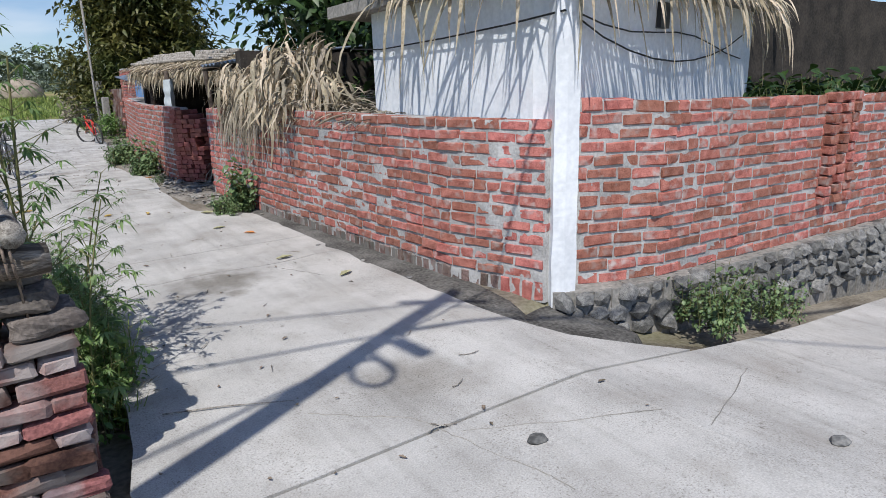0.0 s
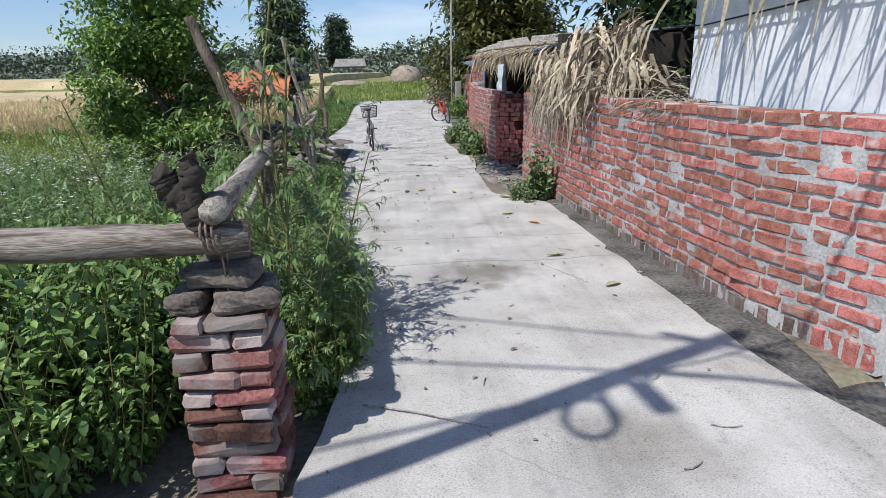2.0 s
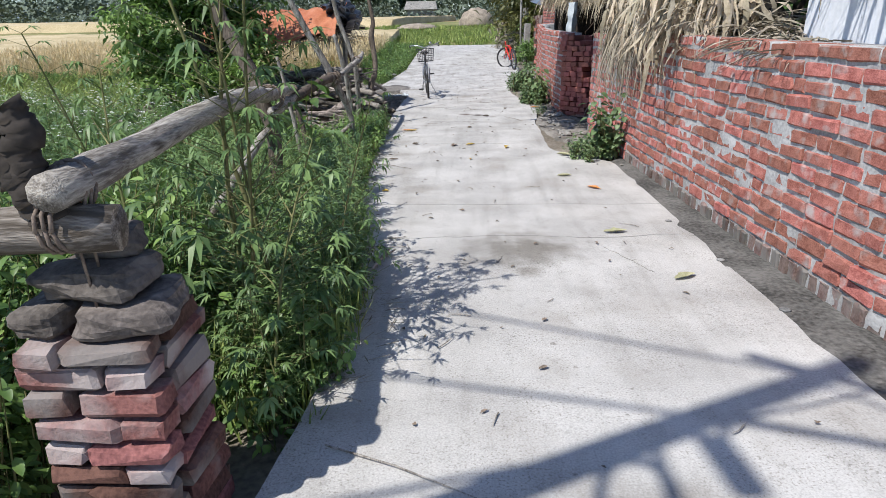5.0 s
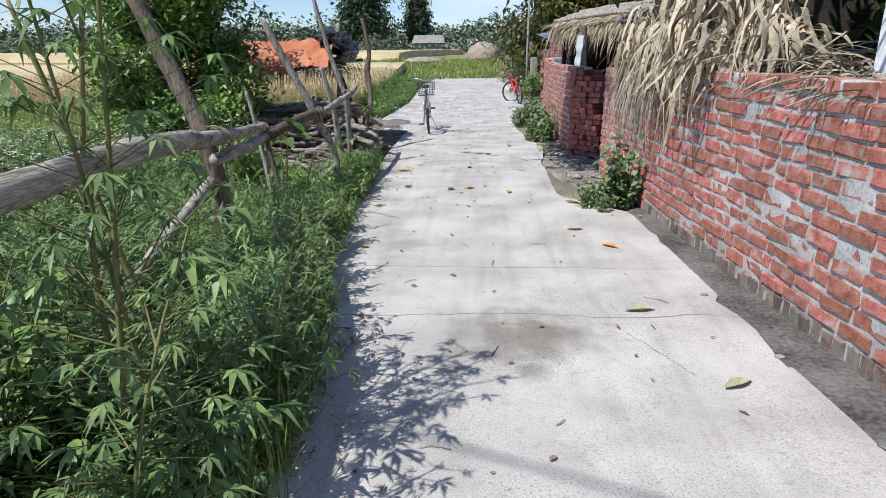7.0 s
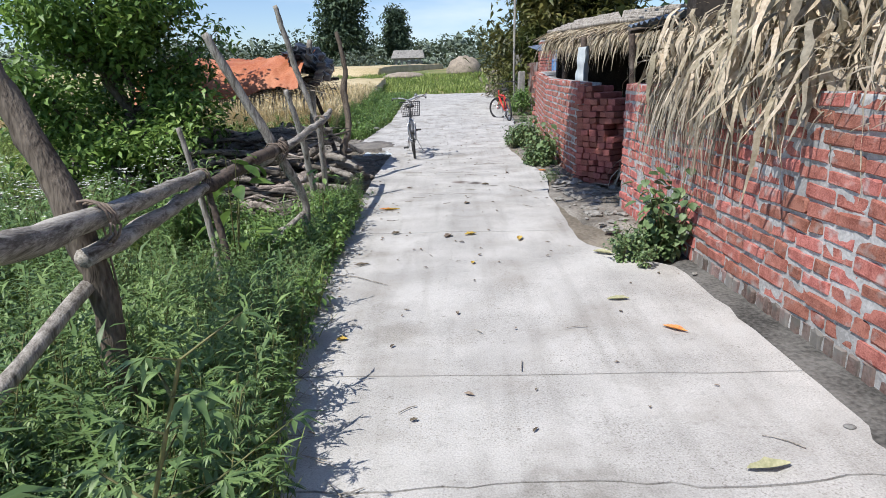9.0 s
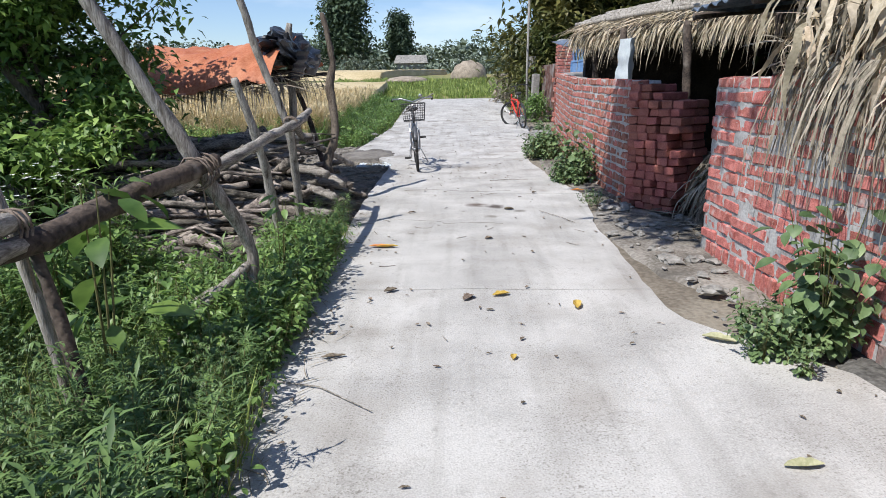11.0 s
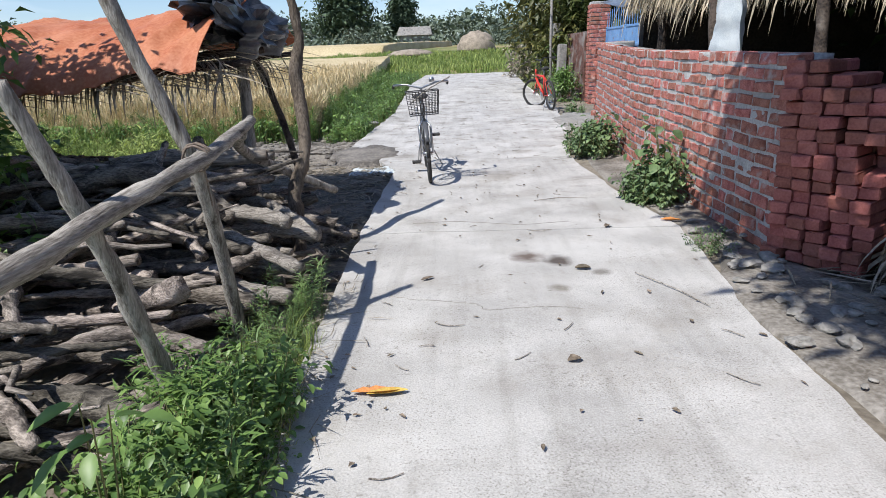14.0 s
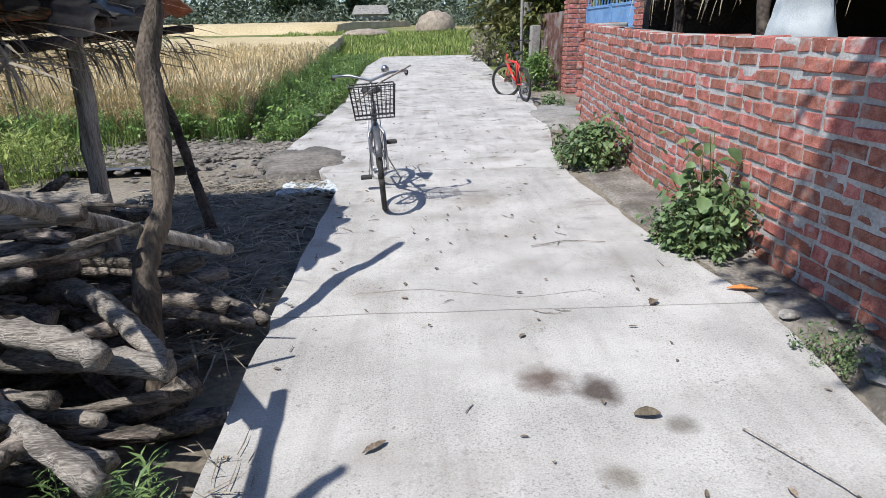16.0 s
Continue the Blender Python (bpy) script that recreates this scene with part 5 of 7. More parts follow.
def far_woods():
    p = Plant()
    rr = random.Random(41)
    for band, (y0, y1, h0, h1, n) in enumerate(((96, 112, 0.8, 2.4, 9000), (125, 150, 3.2, 8.0, 26000), (170, 210, 7, 13.0, 20000))):
        for i in range(n):
            y = rr.uniform(y0, y1)
            x = rr.uniform(-1.1 * y, 0.9 * y)
            h = (h0 + (h1 - h0) * (0.5 + 0.5 * nz(x * 0.06, band * 9.0) + 0.35 * nz(x * 0.25, band * 5.0))) * rr.random() ** 0.6
            l = (0.6 if band == 0 else 1.05) * rr.uniform(0.5, 1.2)
            p.leaf((x, y, rise(min(y, 110)) + max(0, h) - 0.3), rr.uniform(0, 6.28), rr.uniform(-1, 0.6), l, l * 0.8, 0, roll=rr.uniform(-1, 1))
    v, f, m = p.arrays()
    tagged(new("far_woods", from_arrays("far_woods", v, f, m, [HAZED_LEAF])), "hazy green tree line along the horizon", "woods", kind="stuff")


far_woods()


def lane_end_scrub(name, label, at, h, r, n, mat, seed, size=0.1):
    return tree(name, label, at, h, r, 0.03, n, mat, size, 0.08, "bush", seed, twigs=22)


lane_end_scrub("bush", "brown twiggy bush at the lane's end", (2.75, 31.5, 0.45), 1.5, 0.75, 1500, GREY_STRAW, 14, 0.14)
lane_end_scrub("bush", "green bush beside the old cement posts", (3.25, 24.4, 0.2), 1.5, 0.55, 2200, TREE_LEAF, 15, 0.09)
lane_end_scrub("bush", "leafy green bush behind the red bicycle", (2.85, 22.6, 0.18), 1.0, 0.42, 1800, WEED, 16, 0.08)
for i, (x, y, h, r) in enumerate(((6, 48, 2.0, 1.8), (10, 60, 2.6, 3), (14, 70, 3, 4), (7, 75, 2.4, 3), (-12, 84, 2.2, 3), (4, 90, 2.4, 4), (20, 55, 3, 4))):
    lane_end_scrub("bush", "low green bush in the far meadow, paled for haze", (x, y, rise(y)), h, r, 1300, HAZED_LEAF, 50 + i, 0.4)


def split_plant(name, v, f, m, mats, label, at):
    """A plant as a thing of two parts: its stems and its leaves."""
    ob = thing(name, label, "plant", Matrix.Translation(at))
    for k, piece in ((0, "foliage"), (1, "stem")):
        keep = f[m == k]
        used, back = np.unique(keep, return_inverse=True)
        part(piece, from_arrays(piece, v[used], back.reshape(-1, 3), np.zeros(len(keep), int), [mats[k]]), None, ob)
    return ob


def wall_plant(at, h, r, n, seed, label, size=0.075):
    """A many-stemmed weed rooted at a wall foot."""
    global R
    R = random.Random(seed)
    plants = [broad(0.5, 45, size, 0.8, even=0.9), broad(0.6, 48, size * 1.1, 0.75, even=0.9)]
    rows = []
    for i in range(int(n * 1.4)):
        a, d = R.uniform(0, 6.28), r * R.random() ** 0.7
        rows.append((math.cos(a) * d * 0.7, math.sin(a) * d, -0.02, R.uniform(0.5, 1.0) * h / 0.55 * (1.1 - 0.5 * d / r), R.uniform(0, 6.28), R.uniform(0, 0.35), R.uniform(0, 6.28)))
    return split_plant("weed_plant", *gather(plants, rows), [WALL_WEED, STEM], label, at)


wall_plant((2.22, 7.6, 0), 0.34, 0.3, 20, 71, "leafy green weed growing at the brick wall's foot")
wall_plant((2.46, 7.62, 0), 0.85, 0.13, 7, 72, "tall thin green weed against the brick wall")
wall_plant((2.16, 12.85, 0.0), 0.55, 0.36, 30, 73, "leafy green weed clump at the yard wall's foot")
wall_plant((2.3, 12.95, 0.0), 0.85, 0.12, 6, 74, "tall seeding weed against the yard wall")
wall_plant((2.14, 15.5, 0.0), 0.6, 0.45, 34, 75, "dark leafy weed clump by the yard wall")
wall_plant((2.15, 11.35, 0.0), 0.22, 0.22, 10, 76, "small low weed beside the brick stack", 0.06)
wall_plant((4.0, 2.02, -0.26), 0.5, 0.3, 22, 77, "green weed clump growing from the stone plinth", 0.05)
wall_plant((4.75, 1.98, -0.36), 0.42, 0.26, 16, 78, "green weed clump before the stone plinth", 0.05)
wall_plant((2.75, 20.2, 0.12), 0.3, 0.4, 16, 79, "yellow-green grass clump beside the gate")


# single tall plants on the verge
def single(name, plant, at, scale, turn, lean, way, mats, label):
    return split_plant(name, *gather([plant], [(0, 0, 0, scale, turn, lean, way)]), mats, label, at)


R = random.Random(81)
single("hemp_plant", hemp(1.0, 19, 0.085), (0.06, 3.05, -0.1), 1.75, 0.4, 0.12, 1.2, [HEMP, STEM], "tall wild hemp plant beside the brick pier")
single("hemp_plant", hemp(1.0, 17, 0.085), (-0.12, 2.95, -0.1), 1.35, 1.4, 0.2, 3.0, [HEMP, STEM], "wild hemp plant leaning over the rail")
single("hemp_plant", hemp(1.0, 17, 0.085), (-0.55, 3.7, -0.1), 1.05, 2.4, 0.3, 2.6, [HEMP, STEM], "leaning wild hemp plant behind the fence rail")
single("hemp_plant", hemp(1.0, 17, 0.085), (-1.1, 4.4, -0.1), 1.5, 0.9, 0.25, 2.9, [HEMP, STEM], "tall wild hemp plant behind the fence rail")
single("hemp_plant", hemp(0.7, 11, 0.15), (-0.1, 5.05, -0.1), 0.6, 0.9, 0.25, 0.2, [HEMP, STEM], "low wild hemp plant at the lane edge")
single("milkweed_plant", broad(0.7, 27, 0.125, 0.55, 0.1), (-0.7, 7.05, -0.1), 1.45, 0.3, 0.05, 0.2, [TREE_LEAF, STEM], "milkweed plant with large pale green leaves")
single("milkweed_plant", broad(0.7, 15, 0.09, 0.5, 0.12), (-0.42, 8.5, -0.1), 1.0, 0.3, 0.05, 0.2, [WEED, STEM], "slender weed with broad leaves by the fence")
single("hemp_plant", hemp(1.0, 19, 0.08), (0.16, 3.25, -0.1), 1.6, 0.7, 0.1, 4.0, [HEMP, STEM], "tall wild hemp plant at the verge edge")
single("hemp_plant", hemp(1.0, 19, 0.085), (-0.02, 3.35, -0.1), 1.95, 2.7, 0.12, 2.0, [HEMP, STEM], "tallest wild hemp plant behind the brick pier")
single("hemp_plant", hemp(1.0, 18, 0.08), (0.2, 2.85, -0.1), 1.1, 1.7, 0.2, 0.3, [HEMP, STEM], "wild hemp plant overhanging the lane")
single("hemp_plant", hemp(1.0, 18, 0.08), (0.22, 3.6, -0.1), 1.15, 0.2, 0.2, 0.6, [HEMP, STEM], "wild hemp plant overhanging the lane")


# ---- dry leaves: thatch and heaps ----
class Strips:
    """Dry leaf ribbons that hang and curl."""

    def __init__(self, seed):
        self.r, self.v, self.f, self.k = random.Random(seed), [], [], 0

    def strip(self, at, out, length, width, drop=1.0, lift=0.15, curl=0.25, segs=6, kink=0.0):
        r = self.r
        p = Vector(at)
        d = Vector((out[0], out[1], lift)).normalized()
        side = d.cross(Vector((0, 0, 1)))
        side = side.normalized() if side.length > 1e-3 else Vector((1, 0, 0))
        spin = r.uniform(-0.9, 0.9)
        verts = []
        for i in range(segs + 1):
            u = i / segs
            w = width * (0.65 + 0.6 * u if u < 0.4 else 0.9 * (1 - (u - 0.4) / 0.6) + 0.04) * 0.5
            s = (side * math.cos(spin * u * 2) + d.cross(side) * math.sin(spin * u * 2)) * w
            verts += [p - s, p + s]
            if kink and r.random() < 0.28:
                d = (d + Vector((r.uniform(-1, 1), r.uniform(-1, 1), r.uniform(-1, 0.4))) * kink).normalized()
            d = (d + Vector((r.uniform(-curl, curl) * 0.5, r.uniform(-curl, curl) * 0.5, -drop * 2.2 / segs))).normalized()
            p = p + d * length / segs
        self.v += [tuple(q) for q in verts]
        for i in range(segs):
            a = self.k + 2 * i
            self.f += [(a, a + 1, a + 3), (a, a + 3, a + 2)]
        self.k += len(verts)

    def mesh(self, name, mat):
        return from_arrays(name, np.array(self.v), np.array(self.f), np.zeros(len(self.f), int), [mat])


def eave(st, a, b, out, n, z, length, width, depth=0.25, drop=1.0, lift=0.1, jitter=0.05):
    """Ribbons that start on a roof and hang over its edge from a to b."""
    for i in range(n):
        u = st.r.random()
        back = depth * st.r.random()
        st.strip((a[0] + (b[0] - a[0]) * u - out[0] * back + st.r.uniform(-0.05, 0.05), a[1] + (b[1] - a[1]) * u - out[1] * back + st.r.uniform(-0.05, 0.05), z + back * 0.35 + st.r.uniform(-jitter, jitter)),
                 (out[0] + st.r.uniform(-0.5, 0.5), out[1] + st.r.uniform(-0.5, 0.5)), length * st.r.uniform(0.5, 1.35) + back * 0.5, width * st.r.uniform(0.5, 1.5), drop * st.r.uniform(0.7, 1.3), lift)


def house_thatch():
    ob = thing("house_thatch", "shaggy dry palm and cane leaf thatch over the roof slab", "thatch")
    st = Strips(101)
    eave(st, (2.96, 2.56), (2.96, 4.6), (-1, 0), 70, 2.29, 0.36, 0.024)
    eave(st, (2.95, 2.55), (2.95, 4.75), (-0.6, -0.2), 16, 2.26, 0.75, 0.032, 0.25, 1.7, -0.1)
    fx, fy = FAR.x + 0.2, FAR.y - 0.18
    eave(st, (2.95, 2.55), (fx, fy), (0.2, -1), 240, 2.29, 0.40, 0.028)
    eave(st, (2.95, 2.55), (fx, fy), (0.2, -0.6), 40, 2.26, 0.75, 0.038, 0.25, 1.7, -0.1)
    for i in range(900):
        u, w = st.r.random(), st.r.random()
        x, y = 2.85 + u * 3.6, 2.6 + u * 0.8 + w * 2.3
        a = st.r.uniform(0, 6.28)
        st.strip((x, y, 2.3 + 0.25 * min(w, 0.5) + st.r.uniform(0, 0.12)), (math.cos(a), math.sin(a)), 0.7, 0.03, 0.25, 0.1)
    part("leaf_layer", st.mesh("leaf_layer", STRAW), None, ob)
    g = Geo()
    for i in range(7):
        y = 2.7 + i * 0.36
        g.tube([(2.75 + st.r.uniform(0, 0.2), y, 2.33), (4.4, y + 0.5, 2.40), (6.0, y + 1.0, 2.38)], 0.025, 6, wobble=0.1)
    part("batten", g, WOOD, ob, "thin wooden roof batten")


house_thatch()


def wall_heap():
    """Dry cane tops heaped on the wall and hanging over its face."""
    ob = thing("cane_leaf_heap", "heap of dry cane leaves draped over the brick wall", "straw heap")
    st, gr = Strips(111), Strips(112)
    face = [(4.8, 2.7), (9.5, 2.57)]
    for i in range(420):
        y = 5.7 + 3.2 * st.r.random()
        a = st.r.uniform(0, 6.28)
        gr.strip((along(face, y) + 0.06 + 0.6 * st.r.random(), y, 1.25 + 0.25 * st.r.random()), (math.cos(a), math.sin(a)), st.r.uniform(0.2, 0.5), 0.025 * st.r.uniform(0.4, 1.4), 0.4, st.r.uniform(-0.3, 0.8), 0.8)
    # bunches whose long leaves spring up and fall over the wall
    for i in range(52):
        near = i % 2
        y = 5.8 + 1.15 * st.r.random() ** 0.8 if near else 7.0 + 1.55 * st.r.random()
        hx, hz = along(face, y) + st.r.uniform(-0.02, 0.5), 1.33 + (0.62 if near else 0.46) * st.r.random() ** 0.8
        toward = st.r.gauss(math.pi + 0.3, 1.0)
        for k in range(st.r.randrange(18, 34)):
            a = toward + st.r.gauss(0, 0.9)
            broad_leaf = st.r.random() < (0.5 if near else 0.2)
            (st if st.r.random() < 0.72 else gr).strip((hx + st.r.gauss(0, 0.07), y + st.r.gauss(0, 0.09), hz + st.r.gauss(0, 0.06)), (math.cos(a), math.sin(a)), st.r.uniform(0.25, 0.85 if near else 0.7),
                                                       st.r.uniform(0.035, 0.066) if broad_leaf else st.r.uniform(0.010, 0.032), st.r.uniform(1.2, 3.6), st.r.uniform(-0.6, 1.3), 0.9, 10, 0.8)
    for i in range(230):
        y = 6.9 + 1.6 * st.r.random()
        gr.strip((along(face, y) - 0.04, y, 1.33), (-0.5, st.r.uniform(-0.6, 0.6)), st.r.uniform(0.3, 0.9), st.r.uniform(0.008, 0.02), 2.6, -0.2, 0.5)
    part("dry_leaves", st.mesh("dry_leaves", STRAW), None, ob, "pale straw-coloured leaves")
    part("grey_leaves", gr.mesh("grey_leaves", GREY_STRAW), None, ob, "old greyish leaves")
    # lower scatter of stalks behind the wall
    low = Strips(113)
    for i in range(520):
        y = 4.6 + 1.9 * low.r.random()
        a = low.r.uniform(0, 6.28)
        low.strip((2.82 + 0.7 * low.r.random(), y, 1.14 + 0.24 * low.r.random() * (0.4 + (y - 4.9) / 2)), (math.cos(a), math.sin(a)), low.r.uniform(0.3, 0.7), 0.02, 0.5, 0.5, 0.3)
    o = part("straw_heap", low.mesh("straw_heap", GREY_STRAW), None)
    tagged(o, "low heap of dry stalks behind the wall", "straw heap", kind="stuff")
    core = Geo()
    bm = bmesh.new()
    bmesh.ops.create_icosphere(bm, subdivisions=3, radius=1)
    vs = [(3.1 + v.co.x * 0.36, 7.4 + v.co.y * 1.4, 0.55 + v.co.z * 0.75 + 0.1 * nz(v.co.x * 3, v.co.y * 3, v.co.z * 3)) for v in bm.verts]
    core.add(vs, [tuple(v.index for v in f.verts) for f in bm.faces])
    bm.free()
    part("heap_core", core, GREY_STRAW, ob)


wall_heap()


def shed_roof():
    ob = thing("shed_roof", "thatched shed roof of dry cane leaves on poles", "roof")
    st = Strips(121)
    A, B = Vector((2.62, 15.7)), Vector((4.5, 12.0))
    way = (B - A).normalized()
    out = Vector((-way.y, way.x)) * -1
    if out.x > 0:
        out = -out
    eave(st, A, B, out, 1100, 2.0, 0.36, 0.024, 0.3, 1.2, 0.0, 0.06)
    eave(st, A, B, out, 120, 1.98, 0.55, 0.024, 0.1, 1.4, 0.0, 0.05)
    eave(st, A, A - out * 2.0, -way, 240, 2.03, 0.3, 0.022, 0.2, 1.2, 0.0, 0.06)
    for i in range(1700):
        u, w = st.r.random(), st.r.random() ** 1.1
        p = A + (B - A) * u - out * (w * 2.2)
        st.strip((p.x, p.y, 2.08 + 0.36 * w + st.r.uniform(-0.03, 0.08)), (out.x + st.r.uniform(-0.8, 0.8), out.y + st.r.uniform(-0.8, 0.8)), st.r.uniform(0.3, 0.6), 0.022, 0.25, 0.0)
    part("thatch", st.mesh("thatch", STRAW), None, ob, "pale dry leaf thatch")
    g = Geo()
    q = [A, B, B - out * 2.4, A - out * 2.4]
    v = [(p.x, p.y, z + (0.4 if i > 1 else 0)) for z in (1.96, 2.05) for i, p in enumerate(q)]
    g.add(v, [(0, 3, 2, 1), (4, 5, 6, 7), (0, 1, 5, 4), (1, 2, 6, 5), (2, 3, 7, 6), (3, 0, 4, 7)])
    part("roof_deck", g, DARK_WOOD, ob)
    for i in range(5):
        p0, p1 = A - way * 0.15 - out * (0.15 + 0.16 * i), A + way * 2.7 - out * (0.2 + 0.16 * i)
        part("roof_pole", post(None, [(p0.x, p0.y, 2.18 + 0.05 * i), ((p0.x + p1.x) / 2, (p0.y + p1.y) / 2, 2.22 + 0.05 * i), (p1.x, p1.y, 2.20 + 0.05 * i)], [0.035, 0.04, 0.03], WOOD, ""), WOOD, ob, smooth=True)
    for x, y in ((2.95, 15.5), (3.05, 14.1), (3.6, 13.1), (4.3, 12.2)):
        part("roof_post", post(None, [(x, y, -0.1), (x + 0.03, y, 1.0), (x - 0.02, y, 1.98)], [0.06, 0.055, 0.05], WOOD, ""), DARK_WOOD, ob, smooth=True)
    # the roof goes on over the yard in old corrugated sheet
    sheet = thing("sheet_roof", "old blue-grey corrugated sheet roof over the yard shed", "roof")
    g, n = Geo(), 120
    vs = []
    for i in range(n + 1):
        y = 9.0 + 7.2 * i / n
        zz = 0.022 * math.sin(i * 1.6)
        front = 3.2 if y < 12.0 else 4.3
        for x, z in ((front, 1.98), (6.4, 2.3)):
            vs += [(x, y, z + zz), (x, y, z + zz - 0.012)]
    fs = []
    for i in range(n):
        a = i * 4
        fs += [(a, a + 4, a + 6, a + 2), (a + 1, a + 3, a + 7, a + 5), (a, a + 1, a + 5, a + 4), (a + 2, a + 6, a + 7, a + 3)]
    g.add(vs, fs)
    part("sheet", g, TIN, sheet)
    for y in (9.2, 10.6, 12.0):
        part("rafter", post(None, [(3.25, y, 1.92), (4.8, y, 2.06), (6.2, y, 2.2)], [0.035, 0.035, 0.035], WOOD, ""), DARK_WOOD, sheet, smooth=True)
    # strip of tin at the thatch corner
    o = part("tin_corner", Geo().box((0.75, 0.5, 0.012), pose(2.75, 16.0, 1.93, 12, -8, 20), 0.003), TIN)
    tagged(o, "bent sheet of grey tin at the roof corner", "metal sheet")
    # white sack hanging under the eave
    g = Geo()
    vs = []
    for i in range(9):
        for j in range(13):
            u, v = i / 8, j / 12
            x = 2.84 + 0.06 * math.sin(u * 9 + v * 2) + 0.03 * nz(u * 4, v * 4)
            vs.append((x, 13.25 - (u - 0.5) * (0.5 + 0.55 * v) + 0.03 * nz(u * 6, v * 5, 2), 1.78 - 0.55 * v))
    fs = [(i * 13 + j, (i + 1) * 13 + j, (i + 1) * 13 + j + 1, i * 13 + j + 1) for i in range(8) for j in range(12)]
    k = len(vs)
    vs += [(x + 0.012, y, z) for x, y, z in vs]
    fs += [tuple(k + q for q in f[::-1]) for f in fs]
    tagged(part("hanging_sack", g.add(vs, fs), SACK, smooth=True), "white plastic sack hung under the eave", "sack")
    # heap of dry palm leaves in the doorway
    pile = thing("palm_leaf_pile", "grey-brown dry palm leaf pile in the doorway", "straw heap")
    st = Strips(131)
    for i in range(1000):
        a, d = st.r.uniform(0, 6.28), st.r.random() ** 0.7
        z = 1.2 * (1 - 0.8 * d) * st.r.uniform(0.35, 1.05) + 0.05
        st.strip((3.42 + 0.42 * d * math.cos(a), 10.35 + 0.75 * d * math.sin(a), z), (math.cos(a) - 0.3, math.sin(a) - 0.1), st.r.uniform(0.3, 0.7), st.r.uniform(0.018, 0.045), st.r.uniform(1.2, 2.2), 0.9, 0.6)
    for i in range(110):
        a = st.r.gauss(-0.6, 0.7)
        st.strip((st.r.uniform(2.35, 3.0), st.r.uniform(9.5, 10.9), 0.035), (math.cos(a), math.sin(a)), st.r.uniform(0.15, 0.5), st.r.uniform(0.006, 0.016), 0.0, 0.03, 0.08)
    part("leaves", st.mesh("leaves", GREY_STRAW), None, pile)


shed_roof()


# ---- fence ----
post("fence_rail", [(0.03, 2.13, 1.01), (-0.13, 3.74, 1.05), (-0.37, 5.0, 0.95), (-0.74, 6.78, 0.83)], [0.046, 0.046, 0.04, 0.033], WOOD_Y, "long grey weathered pole lashed as a fence rail", "fence rail", wobble=0.06)
post("fence_rail", [(-2.9, 2.12, 0.93), (-1.2, 2.16, 0.92), (0.12, 2.22, 0.91)], [0.058, 0.062, 0.06], WOOD_X, "thick grey pole laid across to the brick pier", "fence rail", wobble=0.05)
post("fence_rail", [(-0.34, 4.85, 0.85), (-0.52, 5.8, 0.80), (-0.72, 6.75, 0.76)], [0.034, 0.036, 0.032], WOOD_Y, "short grey pole under the fence rail", "fence rail")
post("fence_rail", [(-0.74, 6.6, 0.74), (-0.64, 7.3, 0.82), (-0.53, 7.92, 0.89)], [0.04, 0.048, 0.045], DARK_WOOD, "dark crooked pole lashed to the fence post", "fence rail")
post("fence_rail", [(-0.60, 7.55, 0.80), (-0.60, 8.7, 0.88), (-0.63, 9.85, 0.955), (-0.72, 10.75, 1.02)], [0.032, 0.036, 0.034, 0.03], WOOD_Y, "slanting grey pole between the fence posts", "fence rail")
post("fence_post", [(-0.43, 5.05, -0.15), (-0.40, 5.02, 0.6), (-0.45, 5.02, 0.95), (-0.68, 5.1, 1.4), (-0.9, 5.15, 1.95)], [0.05, 0.048, 0.05, 0.045, 0.038], BARK, "leaning rough-barked fence post", "fence post")
post("fence_post", [(-0.47, 8.02, 0.12), (-0.44, 8.05, 0.4), (-0.56, 7.85, 0.82), (-0.72, 7.75, 1.2), (-0.95, 7.62, 1.72)], [0.035, 0.034, 0.038, 0.036, 0.03], WOOD, "crooked grey branch standing as a fence post", "fence post")
post("fence_brace", [(-0.42, 4.98, 0.72), (-0.5, 4.4, 0.46), (-0.62, 3.8, 0.15)], [0.026, 0.028, 0.028], WOOD, "thin pole bracing the fence post", "fence brace")
post("fence_brace", [(-0.46, 8.04, 0.3), (-0.56, 7.78, 0.22), (-0.68, 7.5, 0.08)], [0.026, 0.024, 0.02], WOOD, "forked stick at the fence post's foot", "fence brace")
post("fence_brace", [(-0.47, 8.02, 0.24), (-0.62, 7.86, 0.2), (-0.8, 7.66, 0.06)], [0.024, 0.022, 0.02], WOOD, "forked stick at the fence post's foot", "fence brace")
post("fence_stake", [(-0.70, 6.85, -0.1), (-0.77, 6.82, 0.6), (-0.86, 6.8, 1.12)], [0.022, 0.02, 0.016], WOOD, "thin stake tied to the fence rail", "fence post")
post("fence_stake", [(-0.60, 6.75, 0.1), (-0.68, 6.8, 0.5), (-0.76, 6.8, 0.86)], [0.024, 0.022, 0.018], DARK_WOOD, "thin dark stake under the fence rail", "fence post")
post("dry_stalk", [(0.0, 3.6, -0.1), (-0.01, 3.58, 0.25), (-0.14, 3.53, 0.9), (-0.27, 3.48, 1.5)], [0.013, 0.012, 0.01, 0.006], STEM, "bare dry brown weed stalk on the verge", "stalk")
post("forked_branch", [(-0.02, 2.2, 0.93), (-0.06, 2.2, 1.02), (-0.13, 2.2, 1.1), (-0.155, 2.19, 1.15)], [0.055, 0.05, 0.048, 0.04], SHADE_CHAR, "charred forked branch stub standing on the pier", "branch", wobble=0.25)
